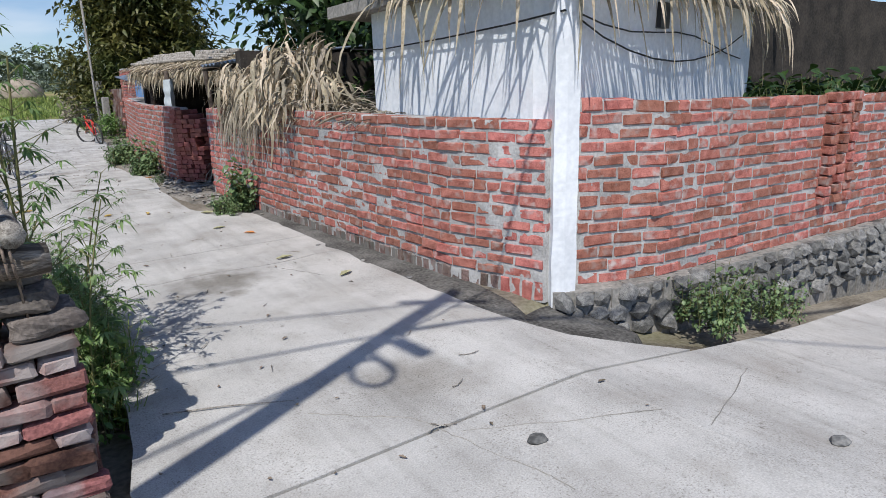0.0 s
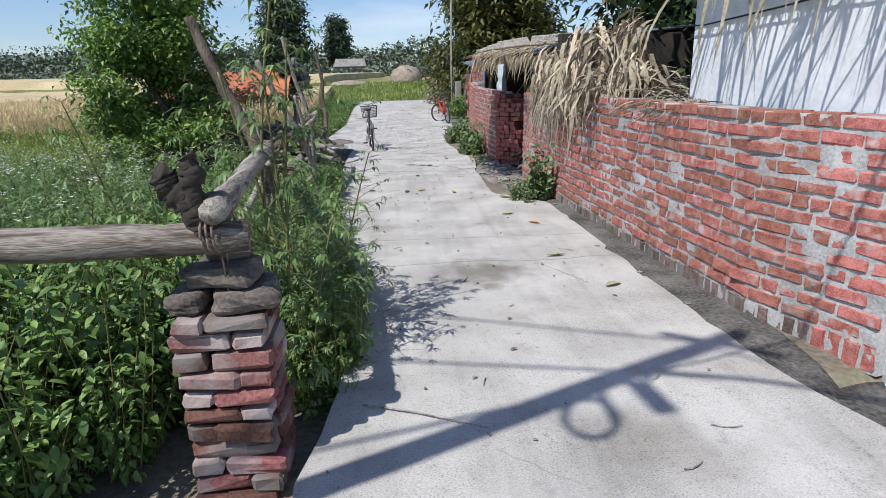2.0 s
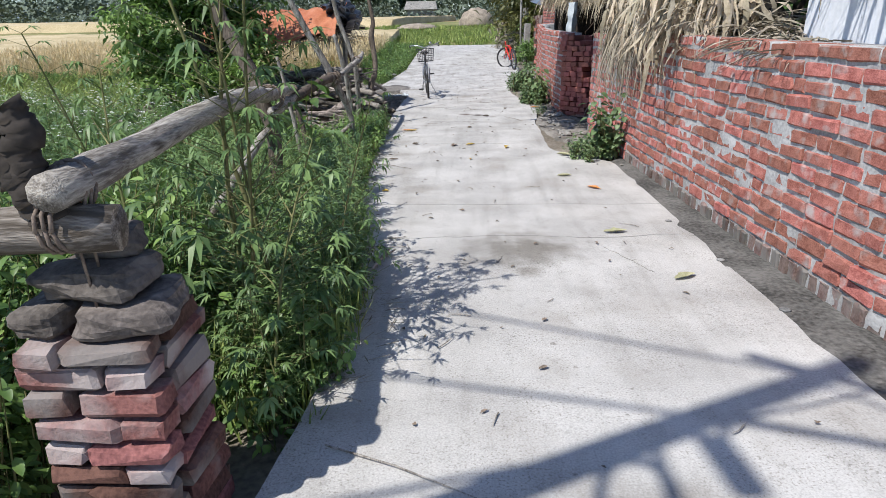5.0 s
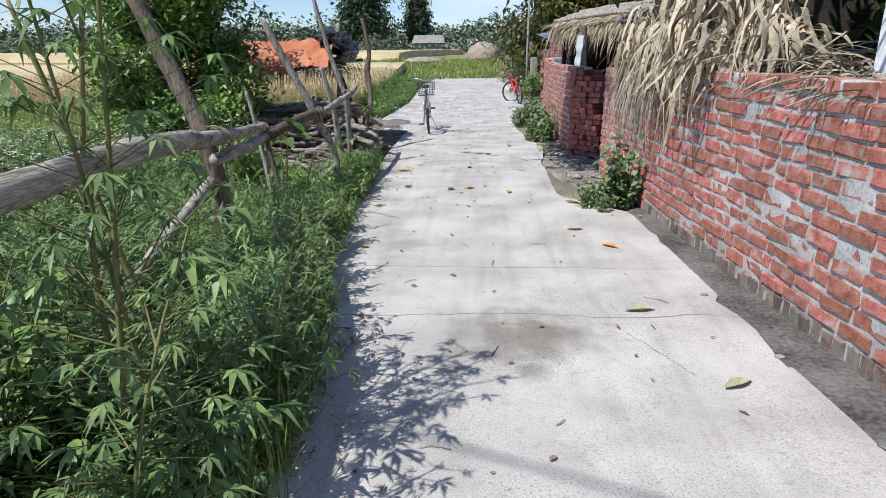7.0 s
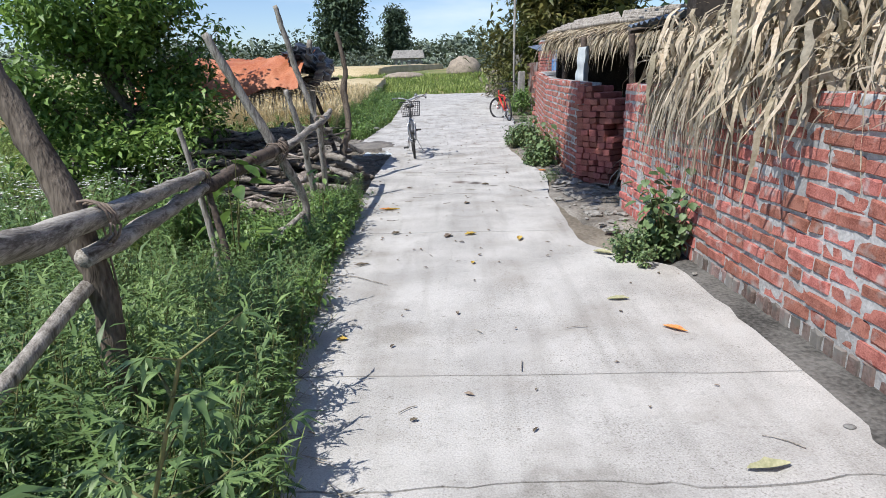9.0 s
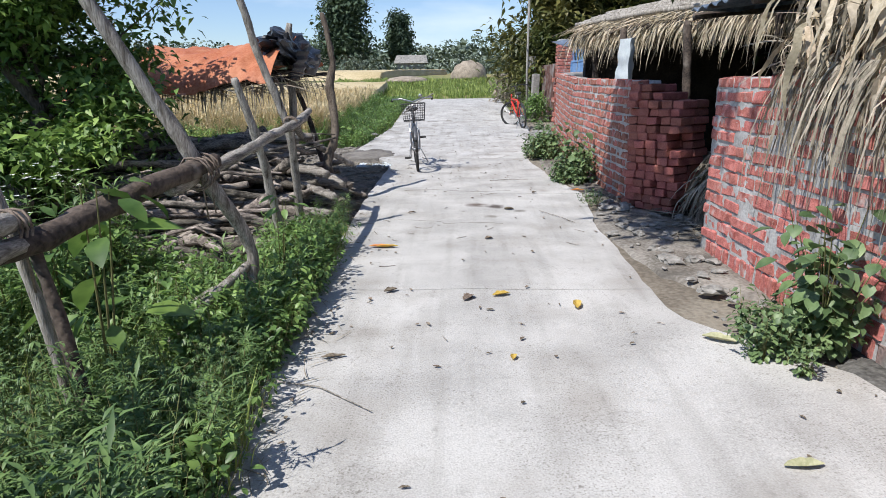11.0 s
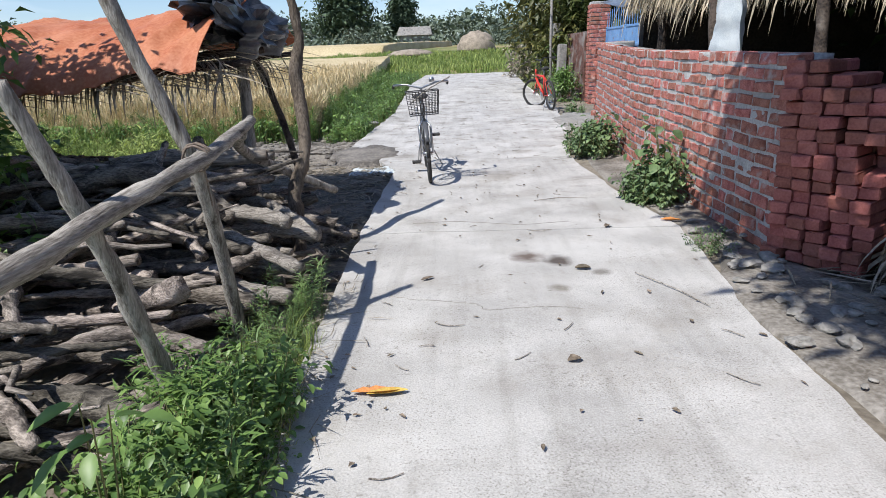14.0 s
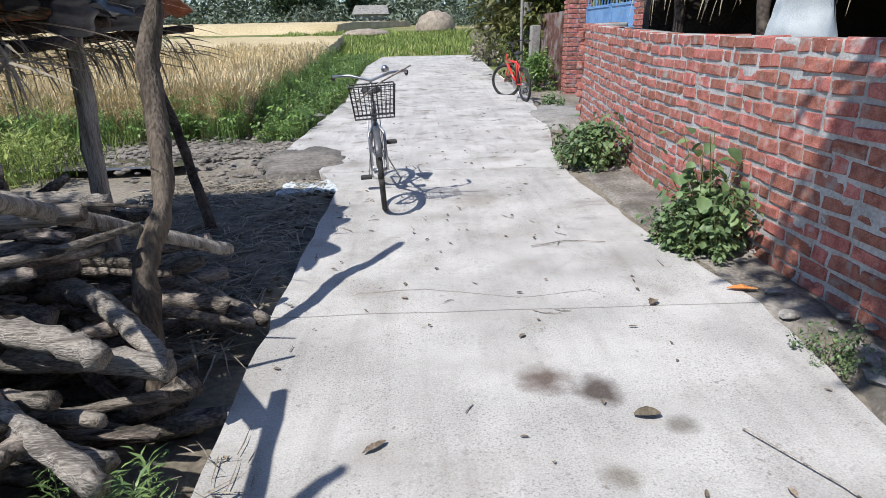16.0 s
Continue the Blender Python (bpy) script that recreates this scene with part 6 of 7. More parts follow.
post("forked_branch", [(-0.06, 2.2, 1.02), (-0.05, 2.2, 1.12), (-0.06, 2.2, 1.2)], [0.042, 0.042, 0.03], SHADE_CHAR, "charred upright stub of the forked branch", "branch", wobble=0.25)


def lashing(at, radius, axis, label="coarse rope lashing round the poles"):
    random.seed(int(abs(at[0]) * 1000 + at[1] * 100))
    g = Geo()
    ax = Vector(axis).normalized()
    s = ax.cross(Vector((0, 0, 1))).normalized()
    u = ax.cross(s)
    for k in range(3):
        off = Vector(at) + ax * (k - 1) * 0.02 + Vector((0, 0, random.uniform(-0.01, 0.01)))
        g.tube([off + (s * math.cos(a * 0.5236) + u * math.sin(a * 0.5236)) * radius * random.uniform(0.95, 1.08) for a in range(13)], 0.0052, 5)
    g.tube([Vector(at) - u * radius, Vector(at) - u * radius * 1.5 + Vector((0.02, 0, -0.05)), Vector(at) + Vector((0.03, 0.01, -radius - 0.16))], 0.004, 5)
    tagged(part("rope_lashing", g, ROPE, smooth=True), label, "rope")


lashing((0.0, 2.24, 1.0), 0.062, (0.1, 1, 0))
lashing((0.0, 2.2, 0.92), 0.068, (1, 0, 0.05))
lashing((-0.38, 5.02, 0.93), 0.075, (0.2, 1, 0))
lashing((-0.74, 6.74, 0.81), 0.06, (0.2, 1, 0))
lashing((-0.56, 7.85, 0.86), 0.07, (0.1, 1, 0.1))
lashing((-0.57, 7.78, 0.84), 0.075, (0.1, 1, 0.1))
lashing((-0.66, 9.86, 0.95), 0.055, (0, 1, 0.1))

# ---- cattle shelter and firewood ----
post("shelter_post", [(-0.62, 9.38, -0.15), (-0.66, 9.2, 0.5), (-0.70, 9.05, 0.95), (-0.76, 8.95, 1.3)], [0.036, 0.034, 0.03, 0.022], WOOD, "bare grey pole leaning beside the firewood", "post")
post("shelter_post", [(-0.74, 10.25, -0.15), (-0.70, 10.05, 0.5), (-0.71, 9.9, 0.95), (-0.86, 9.8, 1.5), (-1.0, 9.7, 2.13)], [0.036, 0.034, 0.034, 0.03, 0.026], WOOD, "tall crooked grey pole before the shelter", "post")
post("shelter_post", [(-0.66, 11.25, -0.15), (-0.72, 11.45, 0.4), (-0.66, 11.62, 0.75), (-0.73, 11.85, 1.2), (-0.72, 11.98, 1.55), (-0.82, 12.05, 2.02)], [0.05, 0.052, 0.04, 0.046, 0.036, 0.03], BARK, "twisted dark tree stem used as a post", "post", wobble=0.16)
post("shelter_post", [(-1.30, 12.35, -0.15), (-1.31, 12.37, 0.8), (-1.28, 12.4, 1.95)], [0.05, 0.046, 0.04], WOOD, "straight grey post carrying the tarpaulin roof", "post")
post("shelter_post", [(-1.2, 13.6, -0.1), (-1.45, 13.85, 0.7), (-1.78, 14.1, 1.45)], [0.04, 0.036, 0.03], DARK_WOOD, "leaning dark post at the shelter's back", "post")
post("shelter_post", [(-2.7, 12.6, -0.1), (-3.1, 12.5, 0.6), (-3.5, 12.4, 1.35)], [0.045, 0.04, 0.036], DARK_WOOD, "slanting dark pole under the tarpaulin", "post")
post("shelter_post", [(-3.75, 12.3, -0.1), (-3.8, 12.3, 0.7), (-3.75, 12.3, 1.4)], [0.07, 0.065, 0.06], DARK_WOOD, "thick dark trunk at the shelter's corner", "post")
post("shelter_beam", [(-3.5, 12.2, 1.24), (-2.4, 12.25, 1.33), (-1.1, 12.35, 1.42)], [0.035, 0.035, 0.03], DARK_WOOD, "pole beam under the tarpaulin's edge", "beam")
post("shelter_beam", [(-0.72, 10.55, 0.98), (-0.95, 11.3, 0.75), (-0.55, 12.0, 0.35)], [0.036, 0.034, 0.03], WOOD, "forked branch resting on the shelter rail", "branch")
post("shelter_beam", [(-2.9, 11.5, 0.66), (-1.9, 11.4, 0.68), (-0.85, 11.35, 0.73)], [0.036, 0.04, 0.038], WOOD_X, "smooth grey rail above the firewood", "rail")


def tarpaulin():
    ob = thing("tarpaulin_roof", "faded orange tarpaulin roof sagging over a straw layer", "tarpaulin")
    n, m = 110, 46
    vs = []
    for i in range(n + 1):
        for j in range(m + 1):
            u, v = i / n, j / m
            x = -1.25 - 2.3 * u
            y = 11.3 + 2.7 * v + 0.12 * nz(u * 3, 5)
            ridge = max(0.0, 1 - abs(v - 0.55) / 0.55) ** 0.6
            z = 1.33 + 0.46 * ridge * (1 - 0.1 * u) - 0.08 * u + 0.05 * nz(u * 7, v * 5, 1) + 0.07 * (0.5 - abs(nz(u * 8 + v * 5, v * 3 - u * 4, 4))) + 0.022 * abs(nz(u * 20 - v * 9, v * 8, 6)) + 0.05 * math.sin(u * 9 + 1.5 * v) * (1 - v)
            if v < 0.16:
                z -= (0.16 - v) * (0.9 + 0.7 * nz(u * 5, 2)) * (0.5 + 0.9 * u)
                y += (0.16 - v) * 0.35
            vs.append((x, y, z))
    w = m + 1
    fs = [(i * w + j, (i + 1) * w + j, (i + 1) * w + j + 1, i * w + j + 1) for i in range(n) for j in range(m)]
    k = len(vs)
    vs += [(x, y, z - 0.008) for x, y, z in vs]
    fs += [tuple(k + q for q in f[::-1]) for f in fs]
    part("sheet", Geo().add(vs, fs), TARP, ob, smooth=True)
    st = Strips(141)
    eave(st, (-1.2, 11.5), (-3.4, 11.55), (0, -1), 170, 1.24, 0.26, 0.014, 0.25, 1.5, -0.2, 0.06)
    eave(st, (-1.25, 11.5), (-1.2, 13.6), (1, 0), 90, 1.32, 0.26, 0.014, 0.2, 1.5, -0.2, 0.06)
    part("straw_fringe", st.mesh("straw_fringe", GREY_STRAW), None, ob, "ragged straw hanging under the sheet")
    st = Strips(142)
    for i in range(900):
        a = st.r.uniform(0, 6.28)
        u, v = st.r.random(), st.r.random()
        st.strip((-1.3 - 2.1 * u, 11.5 + 2.3 * v, 1.3 - 0.16 * u + 0.36 * max(0.0, 1 - abs(v - 0.5) / 0.5) + st.r.uniform(-0.1, 0)), (math.cos(a), math.sin(a)), st.r.uniform(0.3, 0.7), 0.016, 0.12, 0.0, 0.2)
    part("straw_layer", st.mesh("straw_layer", GREY_STRAW), None, ob, "matted straw under the sheet")
    for y, z in ((12.0, 1.33), (12.8, 1.55), (13.5, 1.4)):
        part("roof_pole", post(None, [(-3.5, y, z - 0.2), (-2.4, y + 0.05, z - 0.1), (-1.1, y, z)], [0.03, 0.03, 0.026], WOOD, ""), DARK_WOOD, ob, smooth=True)
    # black plastic bundled at the end
    bag = thing("black_plastic_bundle", "crumpled black plastic sheet bundled on the roof end", "plastic sheet")
    bm = bmesh.new()
    bmesh.ops.create_icosphere(bm, subdivisions=4, radius=1)
    vs = []
    for v in bm.verts:
        q = v.co
        r = 1 + 0.5 * nz(q.x * 2.4, q.y * 2.4, q.z * 2.4) + 0.55 * abs(nz(q.x * 5, q.y * 5, q.z * 5)) + 0.08 * nz(q.x * 14, q.y * 14, q.z * 14)
        vs.append((-1.36 + q.x * 0.24 * r, 12.55 + q.y * 0.7 * r, 1.68 + q.z * 0.17 * r - (0.25 if q.x > 0.3 else 0) * (q.x - 0.3)))
    g = Geo().add(vs, [tuple(v.index for v in f.verts) for f in bm.faces])
    bm.free()
    part("crumpled_sheet", g, BLACK_PLASTIC, bag)
    vs = []
    for i in range(15):
        for j in range(15):
            u, v = i / 14, j / 14
            vs.append((-1.1 + 0.08 * math.sin(u * 8) + 0.06 * nz(u * 4, v * 4) - 0.1 * v, 12.0 + 0.9 * u, 1.62 - 0.36 * v * (0.7 + 0.5 * nz(u * 3, 7))))
    fs = [(i * 15 + j, (i + 1) * 15 + j, (i + 1) * 15 + j + 1, i * 15 + j + 1) for i in range(14) for j in range(14)]
    k = len(vs)
    vs += [(x - 0.01, y, z) for x, y, z in vs]
    fs += [tuple(k + q for q in f[::-1]) for f in fs]
    part("flap", Geo().add(vs, fs), BLACK_PLASTIC, bag, smooth=True)


tarpaulin()


def firewood():
    random.seed(151)
    kinds = []
    for s in range(16):
        ln, r = random.uniform(0.9, 1.9), random.uniform(0.022, 0.066)
        bend = random.uniform(-0.28, 0.28)
        g = post(None, [(-ln / 2, 0, 0), (-ln / 6, bend, 0.03), (ln / 5, bend * 0.4, -0.04), (ln / 2, -bend * 0.5, 0.02)], [r, r * 1.05, r * 0.85, r * 0.5], LOG, "", wobble=0.22)
        kinds.append((g.mesh("log", LOG, smooth=True), ln))
    for layer in range(8):
        z = -0.08 + layer * 0.085
        y = 8.85 + layer * 0.2
        while y < 12.15:
            for side in range(2):
                me, ln = random.choice(kinds)
                x = (-0.58 - 0.075 * layer + (0.2 if y > 10.3 else 0) if side == 0 else -2.2) - ln / 2 + random.uniform(-0.3, 0.12)
                size = random.uniform(0.5, 1.15)
                ob = new("firewood_log", me)
                ob.matrix_basis = (Matrix.Translation((x, y + random.uniform(-0.05, 0.05), z + random.uniform(-0.02, 0.04))) @ Euler((random.uniform(0, 6), random.uniform(-0.16, 0.16), random.choice((0, math.pi)) + random.gauss(0, 0.33))).to_matrix().to_4x4()
                                   @ Matrix.Diagonal((1, size, size, 1)))
                tagged(ob, "twisted grey weathered firewood log in a heap", "log", "firewood heap")
            y += random.uniform(0.15, 0.25)
    for i in range(26):
        me, ln = random.choice(kinds)
        ob = new("firewood_log", me)
        ob.matrix_basis = (Matrix.Translation((-1.2 - random.random() * 2.4, random.uniform(10.2, 11.9), 0.6 + random.uniform(-0.1, 0.1))) @ Euler((random.uniform(0, 6), random.uniform(-0.3, 0.3), random.uniform(0, 6.28))).to_matrix().to_4x4()
                           @ Matrix.Diagonal((0.7, 0.7, 0.7, 1)))
        tagged(ob, "loose grey branch lying across the firewood heap", "log", "firewood heap")


def brushwood():
    """Thin crooked sticks thrown over the logs."""
    random.seed(155)
    ob = thing("brushwood", "thin dry sticks thrown over the firewood heap", "brushwood")
    for i in range(46):
        x, y = -0.95 - random.random() * 2.2, random.uniform(9.2, 12.0)
        z = 0.06 + 0.085 * min(7, max(0, (y - 8.9) / 0.2)) * random.uniform(0.75, 1.05)
        a, l = random.gauss(0, 0.8), random.uniform(0.2, 0.5)
        d = Vector((math.cos(a), math.sin(a), random.uniform(-0.2, 0.2)))
        p = Vector((x, y, z))
        k = [p - d * l, p - d * l * 0.3 + Vector((0, random.uniform(-0.08, 0.08), random.uniform(-0.04, 0.05))), p + d * l * 0.4 + Vector((0, random.uniform(-0.08, 0.08), random.uniform(-0.04, 0.05))), p + d * l]
        r = random.uniform(0.009, 0.022)
        part("stick", Geo().tube(k, [r, r, r * 0.8, r * 0.5], 6, wobble=0.15), LOG, ob, smooth=True)


firewood()
brushwood()
for a, b, r in (((-1.5, 11.0, 0.42), (-0.59, 10.84, 0.40), 0.058), ((-1.6, 10.98, 0.28), (-0.45, 10.95, 0.29), 0.062), ((-1.45, 10.95, 0.38), (-0.44, 10.44, 0.24), 0.05), ((-1.3, 11.6, 0.42), (-0.49, 11.0, 0.31), 0.052),
                ((-1.5, 10.64, 0.2), (-0.52, 10.63, 0.16), 0.055), ((-1.9, 11.3, 0.72), (-0.88, 11.6, 0.70), 0.05), ((-1.4, 10.5, 0.1), (-0.5, 10.4, 0.08), 0.06)):
    mid = [(a[k] * 0.45 + b[k] * 0.55) + (0.0, 0.05, 0.03)[k] for k in range(3)]
    post("firewood_log", [a, mid, b], [r * 0.55, r * 0.82, r * 0.7], PALE_LOG, "thick pale bleached log on top of the firewood heap", "log", wobble=0.24)
post("firewood_log", [(-1.55, 11.75, 0.32), (-0.95, 11.7, 0.2), (-0.43, 11.84, 0.02)], [0.034, 0.032, 0.024], LOG, "long grey branch reaching to the lane edge", "log")


def trough():
    """Low earth manger and straw litter under the shelter."""
    st = Strips(161)
    for i in range(3000):
        x, y = -0.48 - 1.7 * st.r.random(), 11.6 + 3.6 * st.r.random()
        a = st.r.uniform(0, 6.28)
        st.strip((x, y, ground_z(x, y) - 0.035 + 0.03 * st.r.random()), (math.cos(a), math.sin(a)), st.r.uniform(0.1, 0.4), st.r.uniform(0.006, 0.016), 0.06, 0.02, 0.2, 3)
    o = part("straw_litter", st.mesh("straw_litter", GREY_STRAW), None)
    tagged(o, "straw and stalk litter trodden into the mud", "straw", kind="stuff")
    st = Strips(162)
    for i in range(420):
        y = 2.9 + 8 * st.r.random()
        x = along(LEFT, y) + st.r.gauss(0.05, 0.09)
        a = st.r.uniform(0, 6.28)
        st.strip((x, y, 0.012), (math.cos(a), math.sin(a)), st.r.uniform(0.05, 0.22), 0.006, 0.02, 0.02, 0.25, 3)
    o = part("edge_litter", st.mesh("edge_litter", GREY_STRAW), None)
    tagged(o, "dry twigs and leaf litter along the lane edge", "litter", kind="stuff")
    vs, fs = [], []
    for i in range(25):
        for j in range(15):
            u, v = i / 24, j / 14
            vs.append((-0.95 + 0.55 * u + 0.05 * nz(u * 5, v * 5), 14.6 + 0.5 * v + 0.12 * u, -0.03 + 0.06 * abs(nz(u * 7, v * 5, 3)) + 0.03 * nz(u * 18, v * 15)))
    fs = [(i * 15 + j, (i + 1) * 15 + j, (i + 1) * 15 + j + 1, i * 15 + j + 1) for i in range(24) for j in range(14)]
    k = len(vs)
    vs += [(x, y, z - 0.015) for x, y, z in vs]
    fs += [tuple(k + q for q in f[::-1]) for f in fs]
    tagged(part("torn_sack", Geo().add(vs, fs), SACK, smooth=True), "torn white sack lying in the mud", "sack")


trough()


def mud_clods():
    """Trodden lumps of earth on the yard and the cart track."""
    rr = random.Random(167)
    bm = bmesh.new()
    bmesh.ops.create_icosphere(bm, subdivisions=2, radius=1)
    base = [v.co.copy() for v in bm.verts]
    faces = [tuple(v.index for v in f.verts) for f in bm.faces]
    bm.free()
    g = Geo()
    for i in range(1500):
        x, y = (rr.uniform(-4.2, -0.7), rr.gauss(17.1, 0.6)) if i % 3 else (rr.uniform(-2.3, -0.5), rr.uniform(12, 15.6))
        if x > along(LEFT, y) - 0.05:
            continue
        r = 0.010 + 0.035 * rr.random() ** 2.2
        t, z = rr.uniform(0, 6.28), ground_z(x, y) - 0.045
        g.add([(x + r * 1.5 * (v.x * math.cos(t) - v.y * math.sin(t)) * (1 + 0.6 * nz(v.x * 2 + i, v.y * 2, v.z * 2)), y + r * (v.x * math.sin(t) + v.y * math.cos(t)), z + r * 0.6 * v.z * (1 + 0.7 * nz(v.x * 3, v.y * 3 + i))) for v in base], faces)
    tagged(part("mud_clods", g, MUD), "trodden lumps of mud beside the lane", "mud", kind="stuff")


mud_clods()


# ---- bicycles ----
def bicycle(label, paint, paint_label, at, basket, steer=0.0, red=False):
    ob = thing("bicycle", label, "bicycle", at)
    wr, base = (0.32, 1.04)

    def wheel(name, x, turn=0.0):
        w = thing(name, "", "")
        w.parent = ob
        w.matrix_basis = Matrix.Translation((x, 0, wr)) @ Matrix.Rotation(turn, 4, "Z")
        ring = lambda r, k=36: [(r * math.cos(2 * math.pi * a / k), 0, r * math.sin(2 * math.pi * a / k)) for a in range(k + 1)]
        part("tyre", Geo().tube(ring(wr - 0.018), 0.02 if not red else 0.024, 8), RUBBER, w, smooth=True)
        part("rim", Geo().tube(ring(wr - 0.043), 0.011, 6), STEEL if not red else BLACK_PAINT, w, smooth=True)
        g = Geo()
        for a in range(28):
            t = 2 * math.pi * a / 28
            g.tube([(0.02 * math.cos(t + 1), 0.02 * (1 if a % 2 else -1), 0.02 * math.sin(t + 1)), ((wr - 0.045) * math.cos(t), 0, (wr - 0.045) * math.sin(t))], 0.0013, 4)
        part("spokes", g, STEEL, w)
        part("hub", Geo().tube([(0, -0.05, 0), (0, 0.05, 0)], 0.022, 8), STEEL, w, smooth=True)
        return w
    wheel("front_wheel", base, steer)
    wheel("rear_wheel", 0)
    hs, bb, st = Vector((0.86, 0, 0.72)), Vector((0.42, 0, 0.29)), Vector((0.28, 0, 0.74))
    fat = 0.026 if red else 0.016
    part("frame", Geo().tube([st, bb], 0.016).tube([bb, hs + Vector((0.01, 0, -0.06))], fat).tube([st + Vector((0.03, 0, -0.2 if not red else -0.04)), hs], fat * 0.9)
         .tube([bb, Vector((0, 0.05, wr))], 0.01).tube([bb, Vector((0, -0.05, wr))], 0.01).tube([st, Vector((0, 0.05, wr))], 0.009).tube([st, Vector((0, -0.05, wr))], 0.009).tube([hs, hs + Vector((-0.03, 0, 0.12))], 0.02), paint, ob, paint_label, smooth=True)
    rot = Matrix.Translation((base, 0, 0)) @ Matrix.Rotation(steer, 4, "Z") @ Matrix.Translation((-base, 0, 0))
    tr = lambda *pts: [rot @ Vector(p) for p in pts]
    part("fork", Geo().tube(tr((0.86, 0.0, 0.68), (0.93, 0.06, 0.6), (base, 0.06, wr)), 0.012).tube(tr((0.86, 0, 0.68), (0.93, -0.06, 0.6), (base, -0.06, wr)), 0.012), paint if red else STEEL, ob, smooth=True)
    part("handlebar", Geo().tube(tr((0.84, 0, 0.82), (0.83, 0, 1.0)), 0.012).tube(tr((0.62, 0.3, 1.02), (0.76, 0.29, 1.05), (0.85, 0.16, 1.05), (0.84, 0, 1.0), (0.85, -0.16, 1.05), (0.76, -0.29, 1.05), (0.62, -0.3, 1.02)), 0.011), STEEL if not red else BLACK_PAINT, ob, smooth=True)
    for s in (1, -1):
        part("grip", Geo().tube(tr((0.6, 0.302 * s, 1.018), (0.72, 0.295 * s, 1.043)), 0.016), RUBBER, ob, smooth=True)
    part("saddle", Geo().tube([(0.12, 0, 0.86), (0.17, 0, 0.875), (0.26, 0, 0.87), (0.36, 0, 0.868), (0.43, 0, 0.865)], [0.06, 0.095, 0.07, 0.035, 0.02], 10, squash=0.4), RUBBER, ob, smooth=True)
    part("seat_post", Geo().tube([st, (0.26, 0, 0.86)], 0.012), STEEL, ob, smooth=True)
    part("crank", Geo().tube([bb + Vector((0, 0.06, 0)), bb + Vector((0.06, 0.07, 0.16))], 0.009).tube([bb + Vector((0, -0.06, 0)), bb + Vector((-0.06, -0.07, -0.16))], 0.009).tube([bb + Vector((0, 0.045, 0)), bb + Vector((0, 0.052, 0))], 0.085, 20), STEEL, ob)
    for s in (1, -1):
        part("pedal", Geo().box((0.09, 0.1, 0.028), Matrix.Translation(bb + Vector((0.06 * s, 0.125 * s, 0.16 * s))), 0.006), RUBBER, ob)
    if not red:
        arc = lambda cx, a0, a1: [(cx + (wr + 0.022) * math.cos(a0 + (a1 - a0) * k / 12), 0, wr + (wr + 0.022) * math.sin(a0 + (a1 - a0) * k / 12)) for k in range(13)]
        part("front_mudguard", Geo().tube(arc(base, 0.5, 2.9), 0.026, 8, squash=0.3), CYCLE_PAINT, ob, smooth=True)
        part("rear_mudguard", Geo().tube(arc(0, 0.2, 3.0), 0.026, 8, squash=0.3), CYCLE_PAINT, ob, smooth=True)
        part("carrier", Geo().tube([(-0.3, 0.06, 0.7), (0.2, 0.06, 0.7)], 0.006).tube([(-0.3, -0.06, 0.7), (0.2, -0.06, 0.7)], 0.006).tube([(-0.3, 0.06, 0.7), (-0.3, -0.06, 0.7)], 0.006)
             .tube([(-0.22, 0.06, 0.7), (0, 0.06, wr)], 0.005).tube([(-0.22, -0.06, 0.7), (0, -0.06, wr)], 0.005), STEEL, ob, smooth=True)
        part("bell", Geo().tube([(0.85, 0.12, 1.06), (0.85, 0.12, 1.09), (0.85, 0.12, 1.11)], [0.028, 0.03, 0.012], 10), STEEL, ob, smooth=True)
    part("stand", Geo().tube([(0.03, 0.06, wr - 0.02), (-0.05, 0.2, 0.0)], 0.008).tube([(0.03, -0.06, wr - 0.02), (-0.06, -0.1, 0.06)], 0.008), STEEL, ob, smooth=True)
    if basket:
        bk = thing("basket", "black wire front basket", "")
        bk.parent = ob
        g = Geo()
        rect = lambda h, k: [(0.9 - k, -0.15 - k, h), (1.12 + k, -0.15 - k, h), (1.12 + k, 0.15 + k, h), (0.9 - k, 0.15 + k, h), (0.9 - k, -0.15 - k, h)]
        for i in range(8):
            g.tube(rect(0.74 + 0.24 * i / 7, 0.025 * i / 7), 0.006 if i in (0, 7) else 0.0026, 5)
        for i in range(11):
            y = -0.15 + 0.03 * i
            for x in (0.9, 1.12):
                s = -1 if x < 1 else 1
                g.tube([(x, y, 0.74), (x + 0.025 * s, y * 1.16, 0.98)], 0.0026, 4)
            g.tube([(0.9, y, 0.742), (1.12, y, 0.742)], 0.0026, 4)
        for i in range(1, 8):
            x = 0.9 + 0.22 * i / 8
            for s in (-1, 1):
                g.tube([(x, 0.15 * s, 0.74), (x, 0.175 * s, 0.98)], 0.0026, 4)
        part("wire_mesh", g, BLACK_PAINT, bk)
    return ob


bicycle("old grey roadster bicycle with wire basket standing on the lane", CYCLE_PAINT, "dull grey painted frame", pose(-0.02, 14.98, 0.0, 3.0, 0, -84.5), True)
tagged(part("basket_stick", Geo().tube([(-0.1, 14.0, 0.85), (0.1, 13.95, 1.0), (0.33, 13.9, 1.12)], 0.008, 6), WOOD), "thin stick lying across the bicycle basket", "stick")
bicycle("red mountain bicycle parked at the lane's side", RED_PAINT, "bright red frame", pose(2.32, 20.75, 0.13, -6, 0, 101), False, steer=0.75, red=True)


